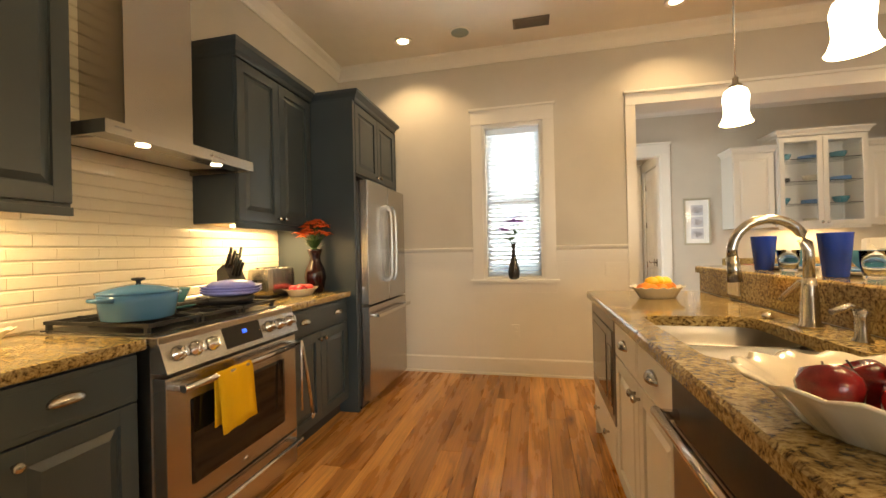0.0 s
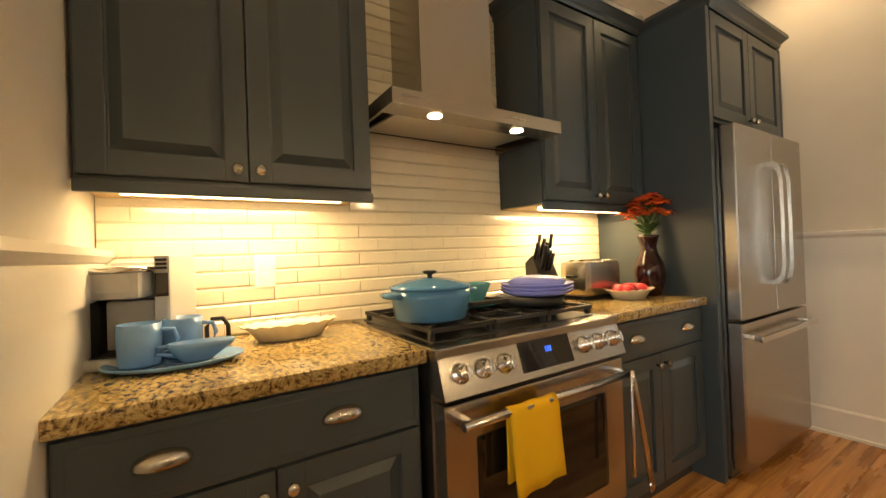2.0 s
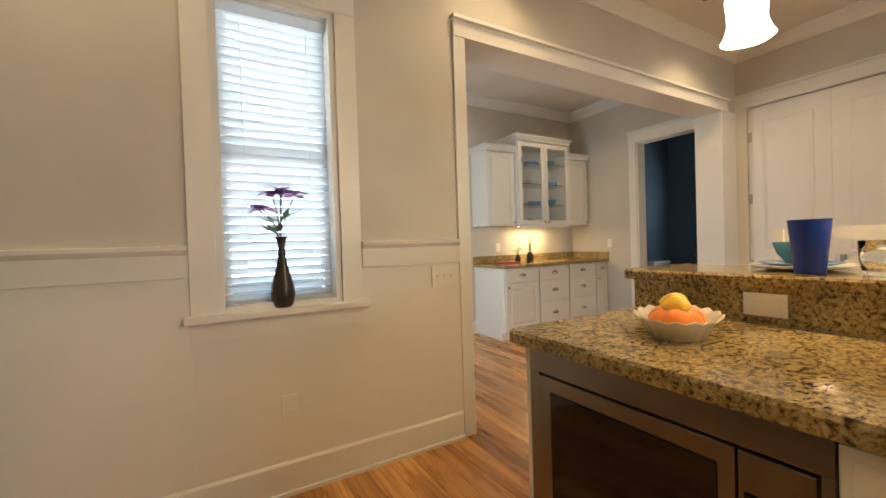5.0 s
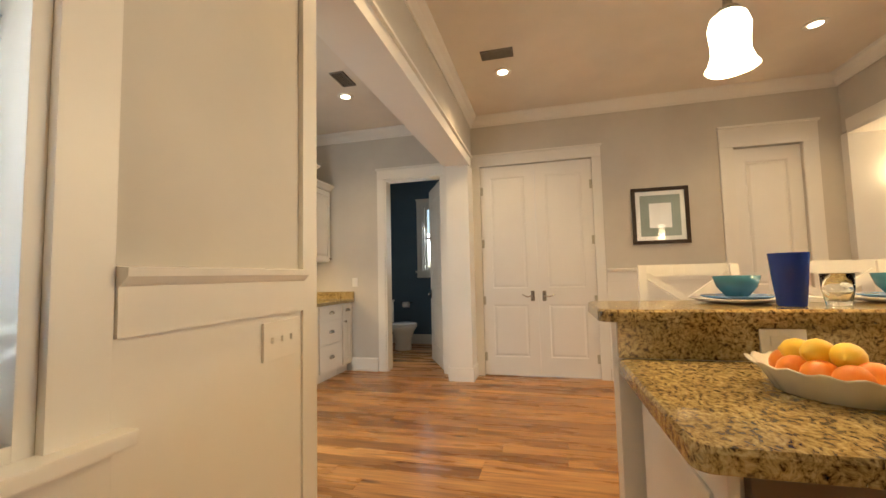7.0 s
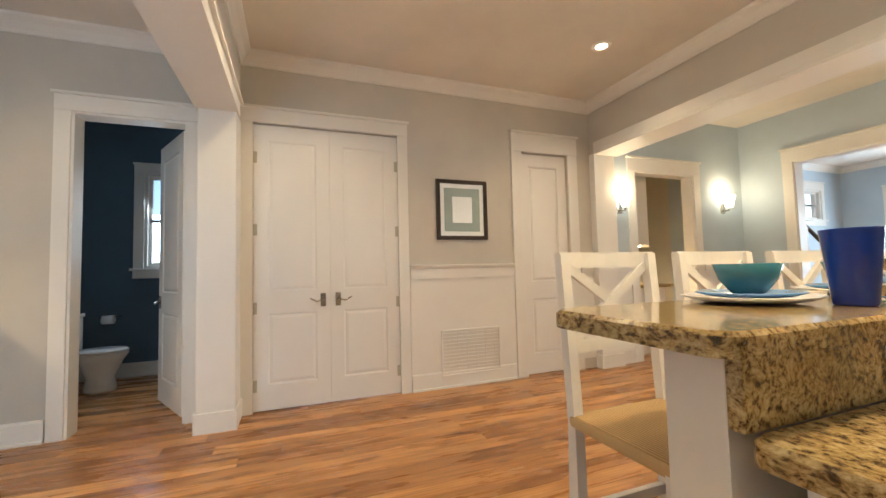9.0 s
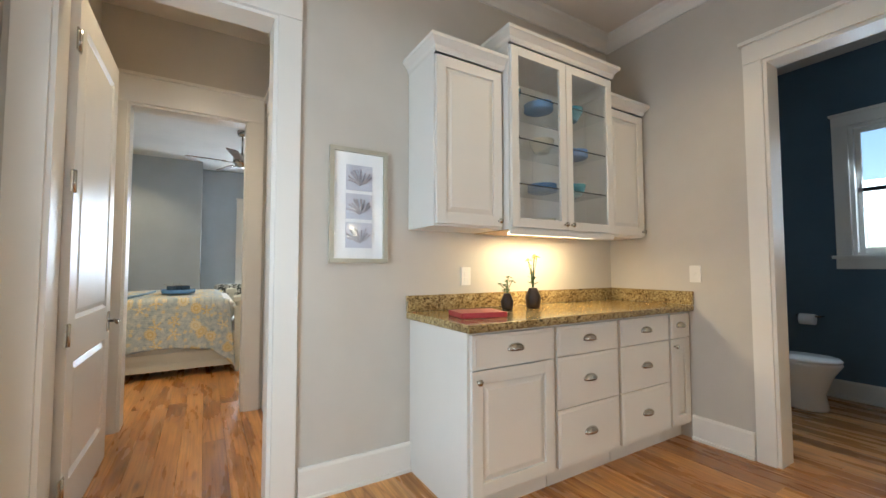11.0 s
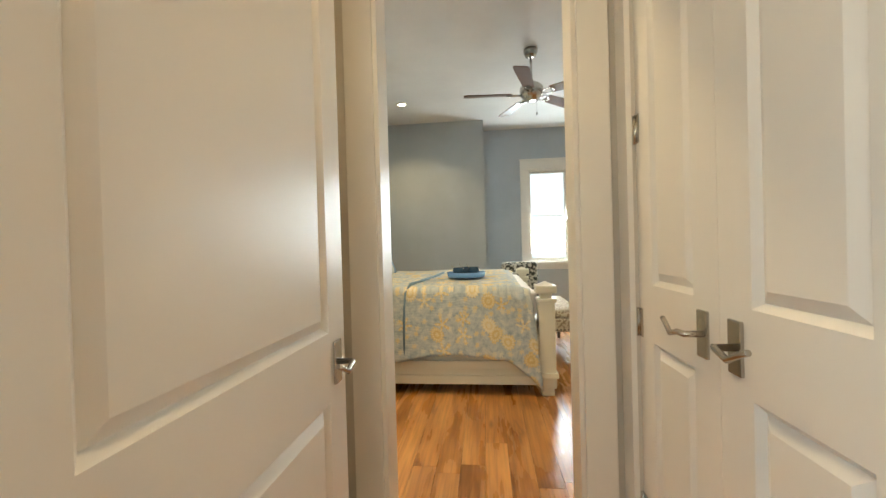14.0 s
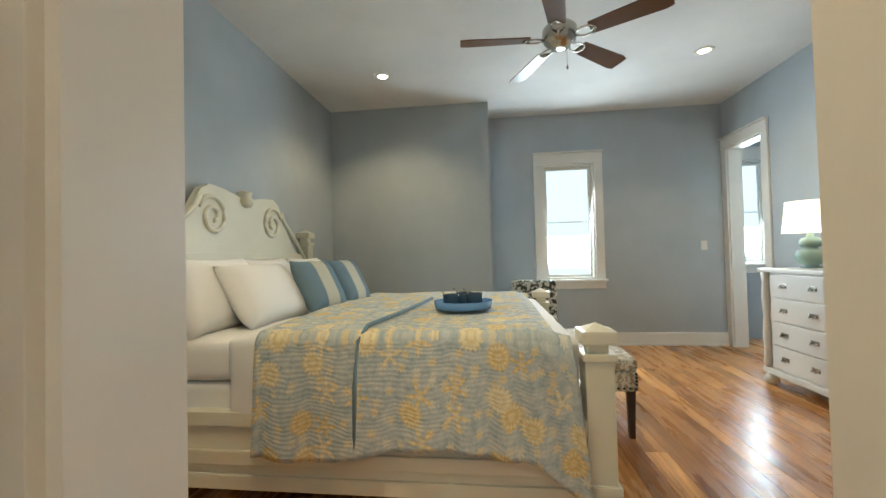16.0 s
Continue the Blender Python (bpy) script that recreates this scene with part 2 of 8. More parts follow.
def plank_mat():
    """Old-growth pine: long fine grain, cathedral rings that bend round knots, and a tone of its own for each board."""
    m, n, l, b = principled("oiled_pine_floor", (0.3, 0.13, 0.045), 0.28)
    info = n.new("ShaderNodeObjectInfo")
    geo = n.new("ShaderNodeNewGeometry")

    def calc(op, a, c=None):
        k = n.new("ShaderNodeMath")
        k.operation = op
        for q, val in enumerate((a, c)):
            if val is None:
                continue
            if isinstance(val, (int, float)):
                k.inputs[q].default_value = val
            else:
                l.new(val, k.inputs[q])
        return k.outputs[0]

    def stretched(sx, sy, shift):
        mp = n.new("ShaderNodeMapping")
        mp.inputs["Scale"].default_value = (sx, sy, 1)
        l.new(geo.outputs["Position"], mp.inputs["Vector"])
        l.new(shift, mp.inputs["Location"])
        return mp.outputs[0]

    rnd = calc("ADD", info.outputs["Random"], geo.outputs["Random Per Island"])
    off = n.new("ShaderNodeCombineXYZ")
    sh = calc("MULTIPLY", rnd, 37.0)
    for q in range(3):
        l.new(sh, off.inputs[q])
    # knots, sparse along the boards
    kn = n.new("ShaderNodeTexVoronoi")
    kn.inputs["Scale"].default_value = 1.0
    l.new(stretched(6.0, 1.5, off.outputs[0]), kn.inputs["Vector"])
    dist = kn.outputs["Distance"]
    wv = n.new("ShaderNodeTexNoise")
    wv.inputs["Scale"].default_value, wv.inputs["Detail"].default_value, wv.inputs["Distortion"].default_value = 1.0, 4, 0.5
    l.new(stretched(6.0, 0.55, off.outputs[0]), wv.inputs["Vector"])
    bend = calc("DIVIDE", 0.22, calc("ADD", dist, 0.12))
    rings = calc("PINGPONG", calc("ADD", calc("MULTIPLY", wv.outputs["Fac"], 9.0), bend), 1.0)
    line = ramp(n, l, rings, [(0.0, (0.44, 0.36, 0.30)), (0.16, (0.78, 0.72, 0.66)), (0.42, (1, 1, 1))])
    fine = tex_noise(n, l, stretched(75.0, 2.2, off.outputs[0]), 1.0, 3)
    mottle = tex_noise(n, l, stretched(9.0, 1.3, off.outputs[0]), 1.0, 4)
    base = ramp(n, l, mottle, [(0.30, (0.30, 0.130, 0.038)), (0.48, (0.50, 0.235, 0.072)), (0.70, (0.66, 0.35, 0.122))])
    grain = ramp(n, l, fine, [(0.32, (0.72, 0.68, 0.62)), (0.60, (1.06, 1.06, 1.05))])
    knot = ramp(n, l, dist, [(0.035, (0.16, 0.10, 0.07)), (0.075, (0.55, 0.46, 0.38)), (0.13, (1, 1, 1))])
    tone = ramp(n, l, calc("FRACT", rnd), [(0.0, (0.62, 0.56, 0.50)), (0.35, (0.86, 0.82, 0.78)), (0.75, (1.04, 1.04, 1.02)), (1.0, (1.24, 1.27, 1.25))])
    strong = ramp(n, l, tex_noise(n, l, stretched(2.5, 0.5, off.outputs[0]), 1.0, 2), [(0.40, (0.15, 0.15, 0.15)), (0.62, (0.95, 0.95, 0.95))])

    def times(a, c, fac=1.0):
        mx = n.new("ShaderNodeMix")
        mx.data_type, mx.blend_type = "RGBA", "MULTIPLY"
        if isinstance(fac, float):
            mx.inputs["Factor"].default_value = fac
        else:
            l.new(fac, mx.inputs["Factor"])
        l.new(a, mx.inputs["A"])
        l.new(c, mx.inputs["B"])
        return mx.outputs["Result"]

    col = times(times(times(times(base, grain), line, strong), knot, 0.85), tone)
    l.new(col, b.inputs["Base Color"])
    mr = n.new("ShaderNodeMapRange")
    mr.inputs["To Min"].default_value, mr.inputs["To Max"].default_value = 0.20, 0.36
    l.new(mottle, mr.inputs["Value"])
    l.new(mr.outputs["Result"], b.inputs["Roughness"])
    bump(n, l, b, fine, 0.10, 0.002)
    return m


M["plank"] = plank_mat()
M["gap"] = painted("floor_gap_dark", (0.03, 0.014, 0.006), 0.8)


def tile_mat():
    m, n, l, b = principled("cream_subway_tile", (0.68, 0.62, 0.50), 0.09, 0, 0.6)
    info = n.new("ShaderNodeObjectInfo")
    l.new(ramp(n, l, info.outputs["Random"], [(0, (0.675, 0.62, 0.505)), (1, (0.695, 0.64, 0.525))]), b.inputs["Base Color"])
    bump(n, l, b, tex_noise(n, l, coords(n, l), 14, 2), 0.12, 0.004)
    return m


M["tile"] = tile_mat()
M["grout"] = painted("tile_grout", (0.66, 0.60, 0.49), 0.85, 200, 0.2)


def skin_mat(name, a, c, rough=0.3):
    m, n, l, b = principled(name, a, rough)
    v = coords(n, l)
    l.new(ramp(n, l, tex_noise(n, l, v, 22, 5), [(0.35, a), (0.7, c)]), b.inputs["Base Color"])
    bump(n, l, b, tex_noise(n, l, v, 260, 2), 0.15, 0.002)
    return m


M["orange"] = skin_mat("orange_peel", (0.80, 0.20, 0.02), (0.85, 0.30, 0.04), 0.38)
M["lemon"] = skin_mat("lemon_peel", (0.85, 0.50, 0.03), (0.88, 0.62, 0.08), 0.38)
M["apple"] = skin_mat("apple_skin", (0.11, 0.004, 0.006), (0.24, 0.014, 0.014), 0.18)


def weave(name, a, c, scale, rough=0.8):
    m, n, l, b = principled(name, a, rough, 0, 0.2)
    v = coords(n, l)
    w = n.new("ShaderNodeTexWave")
    w.inputs["Scale"].default_value, w.inputs["Distortion"].default_value = scale, 1.5
    l.new(v, w.inputs["Vector"])
    l.new(ramp(n, l, w.outputs["Fac"], [(0.2, a), (0.8, c)]), b.inputs["Base Color"])
    bump(n, l, b, w.outputs["Fac"], 0.5, 0.004)
    return m


M["rush"] = weave("woven_rush", (0.36, 0.23, 0.09), (0.55, 0.38, 0.18), 30)
M["towel"] = weave("yellow_terry", (0.72, 0.40, 0.012), (0.80, 0.47, 0.03), 120)
M["blue_stripe"] = weave("blue_striped_linen", (0.15, 0.23, 0.30), (0.21, 0.30, 0.37), 60)
M["fan_wood"] = painted("walnut_fan_blade", (0.13, 0.058, 0.022), 0.35, 60, 0.05, 0.25)


def quilt_mat():
    """Printed cotton: scallop shells, starfish and small blossoms in yellow and cream on mottled blue, stitched in wavy lines."""
    m, n, l, b = principled("quilted_shell_print", (0.3, 0.33, 0.34), 0.85, 0, 0.2)

    def calc(op, a, c=None):
        k = n.new("ShaderNodeMath")
        k.operation = op
        for q, val in enumerate((a, c)):
            if val is None:
                continue
            if isinstance(val, (int, float)):
                k.inputs[q].default_value = val
            else:
                l.new(val, k.inputs[q])
        return k.outputs[0]

    def vec(op, a, c):
        k = n.new("ShaderNodeVectorMath")
        k.operation = op
        l.new(a, k.inputs[0])
        l.new(c, k.inputs[1])
        return k.outputs[0]

    def over(fac, a, c):
        mx = n.new("ShaderNodeMix")
        mx.data_type = "RGBA"
        l.new(fac, mx.inputs["Factor"])
        l.new(a, mx.inputs["A"])
        l.new(c, mx.inputs["B"])
        return mx.outputs["Result"]

    # cloth coordinates: along the bed, and across it down over the edge
    obj = coords(n, l)
    xyz = n.new("ShaderNodeSeparateXYZ")
    l.new(obj, xyz.inputs[0])
    drop = calc("SUBTRACT", xyz.outputs["Y"], xyz.outputs["Z"])
    cloth = n.new("ShaderNodeCombineXYZ")
    l.new(xyz.outputs["X"], cloth.inputs[0])
    l.new(drop, cloth.inputs[1])
    flat = cloth.outputs[0]

    def motifs(scale, uneven):
        vo = n.new("ShaderNodeTexVoronoi")
        vo.voronoi_dimensions = "2D"
        vo.inputs["Scale"].default_value, vo.inputs["Randomness"].default_value = scale, uneven
        l.new(flat, vo.inputs["Vector"])
        loc = n.new("ShaderNodeSeparateXYZ")
        l.new(vec("SUBTRACT", flat, vo.outputs["Position"]), loc.inputs[0])
        rgb = n.new("ShaderNodeSeparateColor")
        l.new(vo.outputs["Color"], rgb.inputs[0])
        r = calc("SQRT", calc("ADD", calc("MULTIPLY", loc.outputs["X"], loc.outputs["X"]), calc("MULTIPLY", loc.outputs["Y"], loc.outputs["Y"])))
        a = calc("ADD", calc("ARCTAN2", loc.outputs["Y"], loc.outputs["X"]), calc("MULTIPLY", rgb.outputs[1], 6.28))
        return r, a, rgb.outputs[0], rgb.outputs[2]

    r, a, kind, tint = motifs(6.6, 0.8)
    fray = calc("MULTIPLY", tex_noise(n, l, flat, 60, 3), 0.018)
    star_edge = calc("ADD", calc("MULTIPLY", calc("POWER", calc("ABSOLUTE", calc("COSINE", calc("MULTIPLY", a, 2.5))), 3.0), 0.052), 0.010)
    star = calc("LESS_THAN", calc("ADD", r, fray), calc("ADD", star_edge, 0.009))
    ribs = calc("COSINE", calc("MULTIPLY", a, 15.0))
    shell = calc("LESS_THAN", calc("ADD", r, fray), calc("ADD", calc("MULTIPLY", ribs, 0.006), 0.062))
    is_star = calc("LESS_THAN", kind, 0.26)
    is_shell = calc("GREATER_THAN", kind, 0.40)
    big = calc("MAXIMUM", calc("MULTIPLY", star, is_star), calc("MULTIPLY", shell, is_shell))
    rings = calc("SINE", calc("MULTIPLY", r, 210.0))
    stripes = calc("ADD", calc("MULTIPLY", calc("ADD", ribs, rings), 0.25), 0.5)
    warm = ramp(n, l, calc("ADD", calc("MULTIPLY", stripes, 0.6), calc("MULTIPLY", tint, 0.4)), [(0.15, (0.58, 0.40, 0.13)), (0.5, (0.70, 0.56, 0.27)), (0.8, (0.76, 0.70, 0.52))])
    r2, a2, kind2, tint2 = motifs(15.0, 0.9)
    bud = calc("MULTIPLY", calc("LESS_THAN", r2, calc("ADD", calc("MULTIPLY", calc("COSINE", calc("MULTIPLY", a2, 6.0)), 0.005), 0.017)), calc("GREATER_THAN", kind2, 0.42))
    pale = ramp(n, l, tint2, [(0.2, (0.66, 0.64, 0.52)), (0.8, (0.70, 0.57, 0.29))])
    blue = ramp(n, l, tex_noise(n, l, flat, 20, 6, 0.7), [(0.34, (0.30, 0.355, 0.39)), (0.5, (0.44, 0.485, 0.49)), (0.66, (0.60, 0.60, 0.53))])
    col = over(calc("MULTIPLY", big, 0.88), over(calc("MULTIPLY", bud, 0.75), blue, pale), warm)
    l.new(col, b.inputs["Base Color"])
    stitch = calc("SINE", calc("ADD", calc("MULTIPLY", drop, 330.0), calc("MULTIPLY", tex_noise(n, l, flat, 5, 2), 22.0)))
    bump(n, l, b, calc("ADD", stitch, calc("MULTIPLY", big, 0.8)), 0.16, 0.004)
    return m


M["quilt"] = quilt_mat()
M["band_linen"] = painted("pale_printed_linen", (0.50, 0.49, 0.41), 0.85, 300, 0.2, 0.08, 0.2)


def spotted(name, a, c, scale):
    m, n, l, b = principled(name, a, 0.85, 0, 0.2)
    v = coords(n, l)
    l.new(ramp(n, l, tex_noise(n, l, v, scale, 3), [(0.46, a), (0.52, c)]), b.inputs["Base Color"])
    bump(n, l, b, tex_noise(n, l, v, 300, 2), 0.3, 0.002)
    return m


M["chair_print"] = spotted("leaf_print_fabric", (0.05, 0.055, 0.05), (0.55, 0.53, 0.46), 26)
M["bench_print"] = spotted("script_print_linen", (0.30, 0.25, 0.18), (0.60, 0.56, 0.46), 40)
M["blind"] = painted("white_blind_slat", (0.80, 0.82, 0.84), 0.5, 60, 0.02, 0.02)
_bn, _bl = M["blind"].node_tree.nodes, M["blind"].node_tree.links
_tr, _mx = _bn.new("ShaderNodeBsdfTranslucent"), _bn.new("ShaderNodeMixShader")
_tr.inputs["Color"].default_value = (0.80, 0.88, 0.95, 1)
_mx.inputs[0].default_value = 0.34
_bl.new(_bn["Principled BSDF"].outputs[0], _mx.inputs[1])
_bl.new(_tr.outputs[0], _mx.inputs[2])
_bl.new(_mx.outputs[0], _bn["Material Output"].inputs[0])


def outside_mat(name="daylight_backdrop", color=(0.78, 0.90, 1.0, 1), strength=0.85):
    """Plain glowing panel that stands in for daylight behind the windows."""
    m = bpy.data.materials.new(name)
    m.use_nodes = True
    n, l = m.node_tree.nodes, m.node_tree.links
    b = n["Principled BSDF"]
    b.inputs["Base Color"].default_value = (0, 0, 0, 1)
    b.inputs["Emission Color"].default_value = color
    b.inputs["Emission Strength"].default_value = strength
    return m


M["outside"] = outside_mat()
# weaker, bluer glow so that the blind slats stand out
M["outside_shade"] = outside_mat("dim_blue_backdrop", (0.52, 0.76, 1.0, 1), 0.42)


# ---------------- mesh helpers ----------------
def box(bm, x0, x1, y0, y1, z0, z1, bev=0.0):
    r = bmesh.ops.create_cube(bm, size=1.0)
    vs = r["verts"]
    for v in vs:
        v.co = Vector(((x0 + x1) / 2 + v.co.x * (x1 - x0), (y0 + y1) / 2 + v.co.y * (y1 - y0), (z0 + z1) / 2 + v.co.z * (z1 - z0)))
    if bev:
        es = list({e for v in vs for e in v.link_edges})
        bmesh.ops.bevel(bm, geom=es, offset=bev, segments=2, profile=0.7, affect="EDGES")
    return vs


def lathe(bm, prof, seg=24, cx=0.0, cy=0.0, cz=0.0, wave=0.0, waves=12):
    """A solid of revolution from (radius, height) pairs."""
    rings = []
    for r, z in prof:
        ring = []
        for i in range(seg):
            a = 2 * math.pi * i / seg
            rr = max(r, 1e-4) * (1 + wave * math.cos(waves * a) * (r / max(p[0] for p in prof)))
            ring.append(bm.verts.new((cx + rr * math.cos(a), cy + rr * math.sin(a), cz + z)))
        rings.append(ring)
    for p, q in zip(rings, rings[1:]):
        for i in range(seg):
            f = bm.faces.new((p[i], p[(i + 1) % seg], q[(i + 1) % seg], q[i]))
            f.smooth = True
    bm.faces.new(list(reversed(rings[0])))
    bm.faces.new(rings[-1])
    return [v for r in rings for v in r]


def tube(bm, pts, radius, seg=10, taper=1.0):
    """A round bar through the points."""
    pts = [Vector(p) for p in pts]
    rings = []
    n = len(pts)
    up = Vector((0, 0, 1))
    for i, p in enumerate(pts):
        d = (pts[min(i + 1, n - 1)] - pts[max(i - 1, 0)]).normalized()
        ref = up if abs(d.dot(up)) < 0.95 else Vector((1, 0, 0))
        s = d.cross(ref).normalized()
        u = s.cross(d)
        r = radius * (1 + (taper - 1) * i / max(1, n - 1))
        rings.append([bm.verts.new(p + r * (math.cos(2 * math.pi * k / seg) * s + math.sin(2 * math.pi * k / seg) * u)) for k in range(seg)])
    for a, b in zip(rings, rings[1:]):
        for k in range(seg):
            f = bm.faces.new((a[k], a[(k + 1) % seg], b[(k + 1) % seg], b[k]))
            f.smooth = True
    bm.faces.new(list(reversed(rings[0])))
    bm.faces.new(rings[-1])


def ball(bm, c, r, sx=1, sy=1, sz=1, seg=16):
    res = bmesh.ops.create_uvsphere(bm, u_segments=seg, v_segments=max(6, seg // 2), radius=r)
    for v in res["verts"]:
        v.co = Vector((c[0] + v.co.x * sx, c[1] + v.co.y * sy, c[2] + v.co.z * sz))
        for f in v.link_faces:
            f.smooth = True
    return res["verts"]


def prism(bm, poly, axis, a, b):
    """A polygon of (u, v) pairs drawn out along an axis from a to b."""
    def at(u, v, w):
        return {"x": (w, u, v), "y": (u, w, v), "z": (u, v, w)}[axis]
    lo = [bm.verts.new(at(u, v, a)) for u, v in poly]
    hi = [bm.verts.new(at(u, v, b)) for u, v in poly]
    n = len(poly)
    bm.faces.new(list(reversed(lo)))
    bm.faces.new(hi)
    for i in range(n):
        bm.faces.new((lo[i], lo[(i + 1) % n], hi[(i + 1) % n], hi[i]))
    bmesh.ops.recalc_face_normals(bm, faces=bm.faces[:])


def mesh_of(bm, mat, name):
    bmesh.ops.recalc_face_normals(bm, faces=bm.faces[:])
    me = bpy.data.meshes.new(name)
    bm.to_mesh(me)
    bm.free()
    for mm in (mat if isinstance(mat, (list, tuple)) else [mat]):
        me.materials.append(M[mm] if isinstance(mm, str) else mm)
    return me


def part(name, bm, mat, parent, label=""):
    ob = new(name, mesh_of(bm, mat, name))
    ob.parent = parent
    if label:
        tagged(ob, label)
    return ob


def thing(name, loc, label, category, group="", rz=0.0):
    ob = new(name)
    ob.matrix_basis = pose(*loc, 0, 0, rz)
    ob.empty_display_size = 0.1
    return tagged(ob, label, category, group)


def solid(name, bm, mat, loc, label, category, group="", rz=0.0):
    ob = new(name, mesh_of(bm, mat, name))
    ob.matrix_basis = pose(*loc, 0, 0, rz)
    return tagged(ob, label, category, group)


def structure(name, bm, mat, label="", category=""):
    ob = new(name, mesh_of(bm, mat, name))
    return tagged(ob, label, category, "", "structure")


def wall(name, axis, p0, p1, a0, a1, z0, z1, holes, mats, label, ends=None):
    """A wall with thickness from p0 to p1 across the axis, and holes (a0, a1, z0, z1). mats: the low and the high side."""
    bm = bmesh.new()

    def put(u0, u1, w0, w1):
        if u1 - u0 < 1e-4 or w1 - w0 < 1e-4:
            return
        if axis == "y":
            box(bm, u0, u1, p0, p1, w0, w1)
        else:
            box(bm, p0, p1, u0, u1, w0, w1)
    at = a0
    for h0, h1, k0, k1 in sorted(holes):
        put(at, h0, z0, z1)
        put(h0, h1, z0, k0)
        put(h0, h1, k1, z1)
        at = h1
    put(at, a1, z0, z1)
    k = 1 if axis == "y" else 0
    for f in bm.faces:
        f.normal_update()
        f.material_index = 1 if f.normal[k] > 0.5 else 0
    return structure(name, bm, list(mats), label, "wall")


def casing(name, axis, face, out, a0, a1, z1, z0=0.0, w=0.105, head=0.15, thick=0.02, legs=(True, True), label="white painted door casing with a flat head board"):
    """Flat casing round an opening on the wall face; out: +1 or -1, the way it stands proud."""
    root = tagged(new(name), label, "trim", "", "structure")
    q = sorted((face, face + out * thick))
    qh = sorted((face, face + out * (thick + 0.006)))
    qc = sorted((face, face + out * (thick + 0.03)))

    def put(nm, u0, u1, w0, w1, pq):
        bm = bmesh.new()
        if axis == "y":
            box(bm, u0, u1, pq[0], pq[1], w0, w1, 0.002)
        else:
            box(bm, pq[0], pq[1], u0, u1, w0, w1, 0.002)
        part(nm, bm, "trim", root)
    if legs[0]:
        put("side_board", a0 - w, a0, z0, z1, q)
    if legs[1]:
        put("side_board", a1, a1 + w, z0, z1, q)
    put("head_board", a0 - w, a1 + w, z1, z1 + head, qh)
    put("cap_moulding", a0 - w - 0.012, a1 + w + 0.012, z1 + head, z1 + head + 0.022, qc)
    return root


def jamb(name, axis, p0, p1, a0, a1, z1, t=0.018, label="white painted jamb lining of an opening"):
    bm = bmesh.new()
    for u0, u1, w0, w1 in ((a0, a0 + t, 0, z1 - t), (a1 - t, a1, 0, z1 - t), (a0, a1, z1 - t, z1)):
        if axis == "y":
            box(bm, u0, u1, p0 - 0.003, p1 + 0.003, w0, w1)
        else:
            box(bm, p0 - 0.003, p1 + 0.003, u0, u1, w0, w1)
    return structure(name, bm, "trim", label, "trim")


def strip(name, axis, face, out, runs, prof, mat="trim", label="white painted moulding", cat="trim"):
    """A moulding with the profile (out, z) along the wall face."""
    bm = bmesh.new()
    for a, b in runs:
        prism_pts = [(face + out * o, z) for o, z in prof]
        prism(bm, prism_pts, "x" if axis == "y" else "y", a, b)
    return structure(name, bm, mat, label, cat)


BASE = [(0, 0), (0.032, 0), (0.032, 0.018), (0.020, 0.02), (0.020, 0.150), (0.013, 0.163), (0, 0.163)]
RAIL = [(0, 1.085), (0.026, 1.085), (0.026, 1.185), (0.034, 1.19), (0.048, 1.205), (0.05, 1.222), (0.012, 1.226), (0, 1.226)]


def crown(z):
    return [(0, z), (0, z - 0.12), (0.014, z - 0.12), (0.02, z - 0.095), (0.05, z - 0.05), (0.085, z - 0.022), (0.09, z)]

# ---------------- structure ----------------
CEIL, CEILB = 3.12, 3.05
bm = bmesh.new()
box(bm, -2.6, 7.2, -7.9, 13.6, -0.2, -0.014)
structure("floor", bm, "gap", "dark sub-floor under the pine boards", "floor")

W2 = ("wall", "wall")
wall("wall_west", "x", -2.24, -2.09, 0.10, 4.0, 0, CEIL, [], W2, "greige painted kitchen wall behind the slate cabinets")
wall("wall_nook", "y", 0.10, 0.25, -2.09, -1.15, 0, CEIL, [], W2, "short greige return wall at the end of the worktop")
wall("wall_north", "y", 3.75, 4.0, -2.24, 4.27, 0, CEIL, [(-0.58, -0.01, 0.91, 2.41), (0.80, 3.96, 0, 2.48)], W2, "greige kitchen wall with a window and a wide cased opening")
wall("wall_east", "x", 4.27, 4.42, -0.03, 6.15, 0, CEIL, [(4.14, 4.90, 0, 2.45), (2.36, 3.65, 0, 2.505), (0.33, 0.95, 0, 2.47)], W2, "greige wall with closet doors and a bathroom door")
wall("wall_dining_east", "x", 4.27, 4.42, -2.7, -0.03, 0, CEIL, [(-1.72, -0.69, 0, 2.36)], ("wall_blue", "wall_blue"), "pale blue dining wall with a cased doorway")
wall("wall_dining_south", "y", -2.85, -2.70, -2.24, 5.45, 0, CEIL, [(-0.6, 3.62, 0, 2.45)], ("wall_blue", "wall_blue"), "pale blue wall with a wide opening to the living room")
wall("wall_great_west", "x", -2.24, -2.09, -7.5, 0.10, 0, CEIL, [], ("wall_blue", "wall_blue"), "pale blue wall of the great room")
wall("wall_living_south", "y", -7.65, -7.5, -2.24, 5.45, 0, CEIL, [(3.88, 4.56, 0.02, 2.45), (1.75, 2.76, 0.7, 2.45)], ("wall_blue", "wall_blue"), "pale blue living room wall with a glazed door and a window")
wall("wall_living_east", "x", 5.30, 5.45, -7.5, -2.85, 0, CEIL, [(-6.75, -6.15, 2.0, 2.6)], ("wall_blue", "wall_blue"), "pale blue living room wall with a small high window")
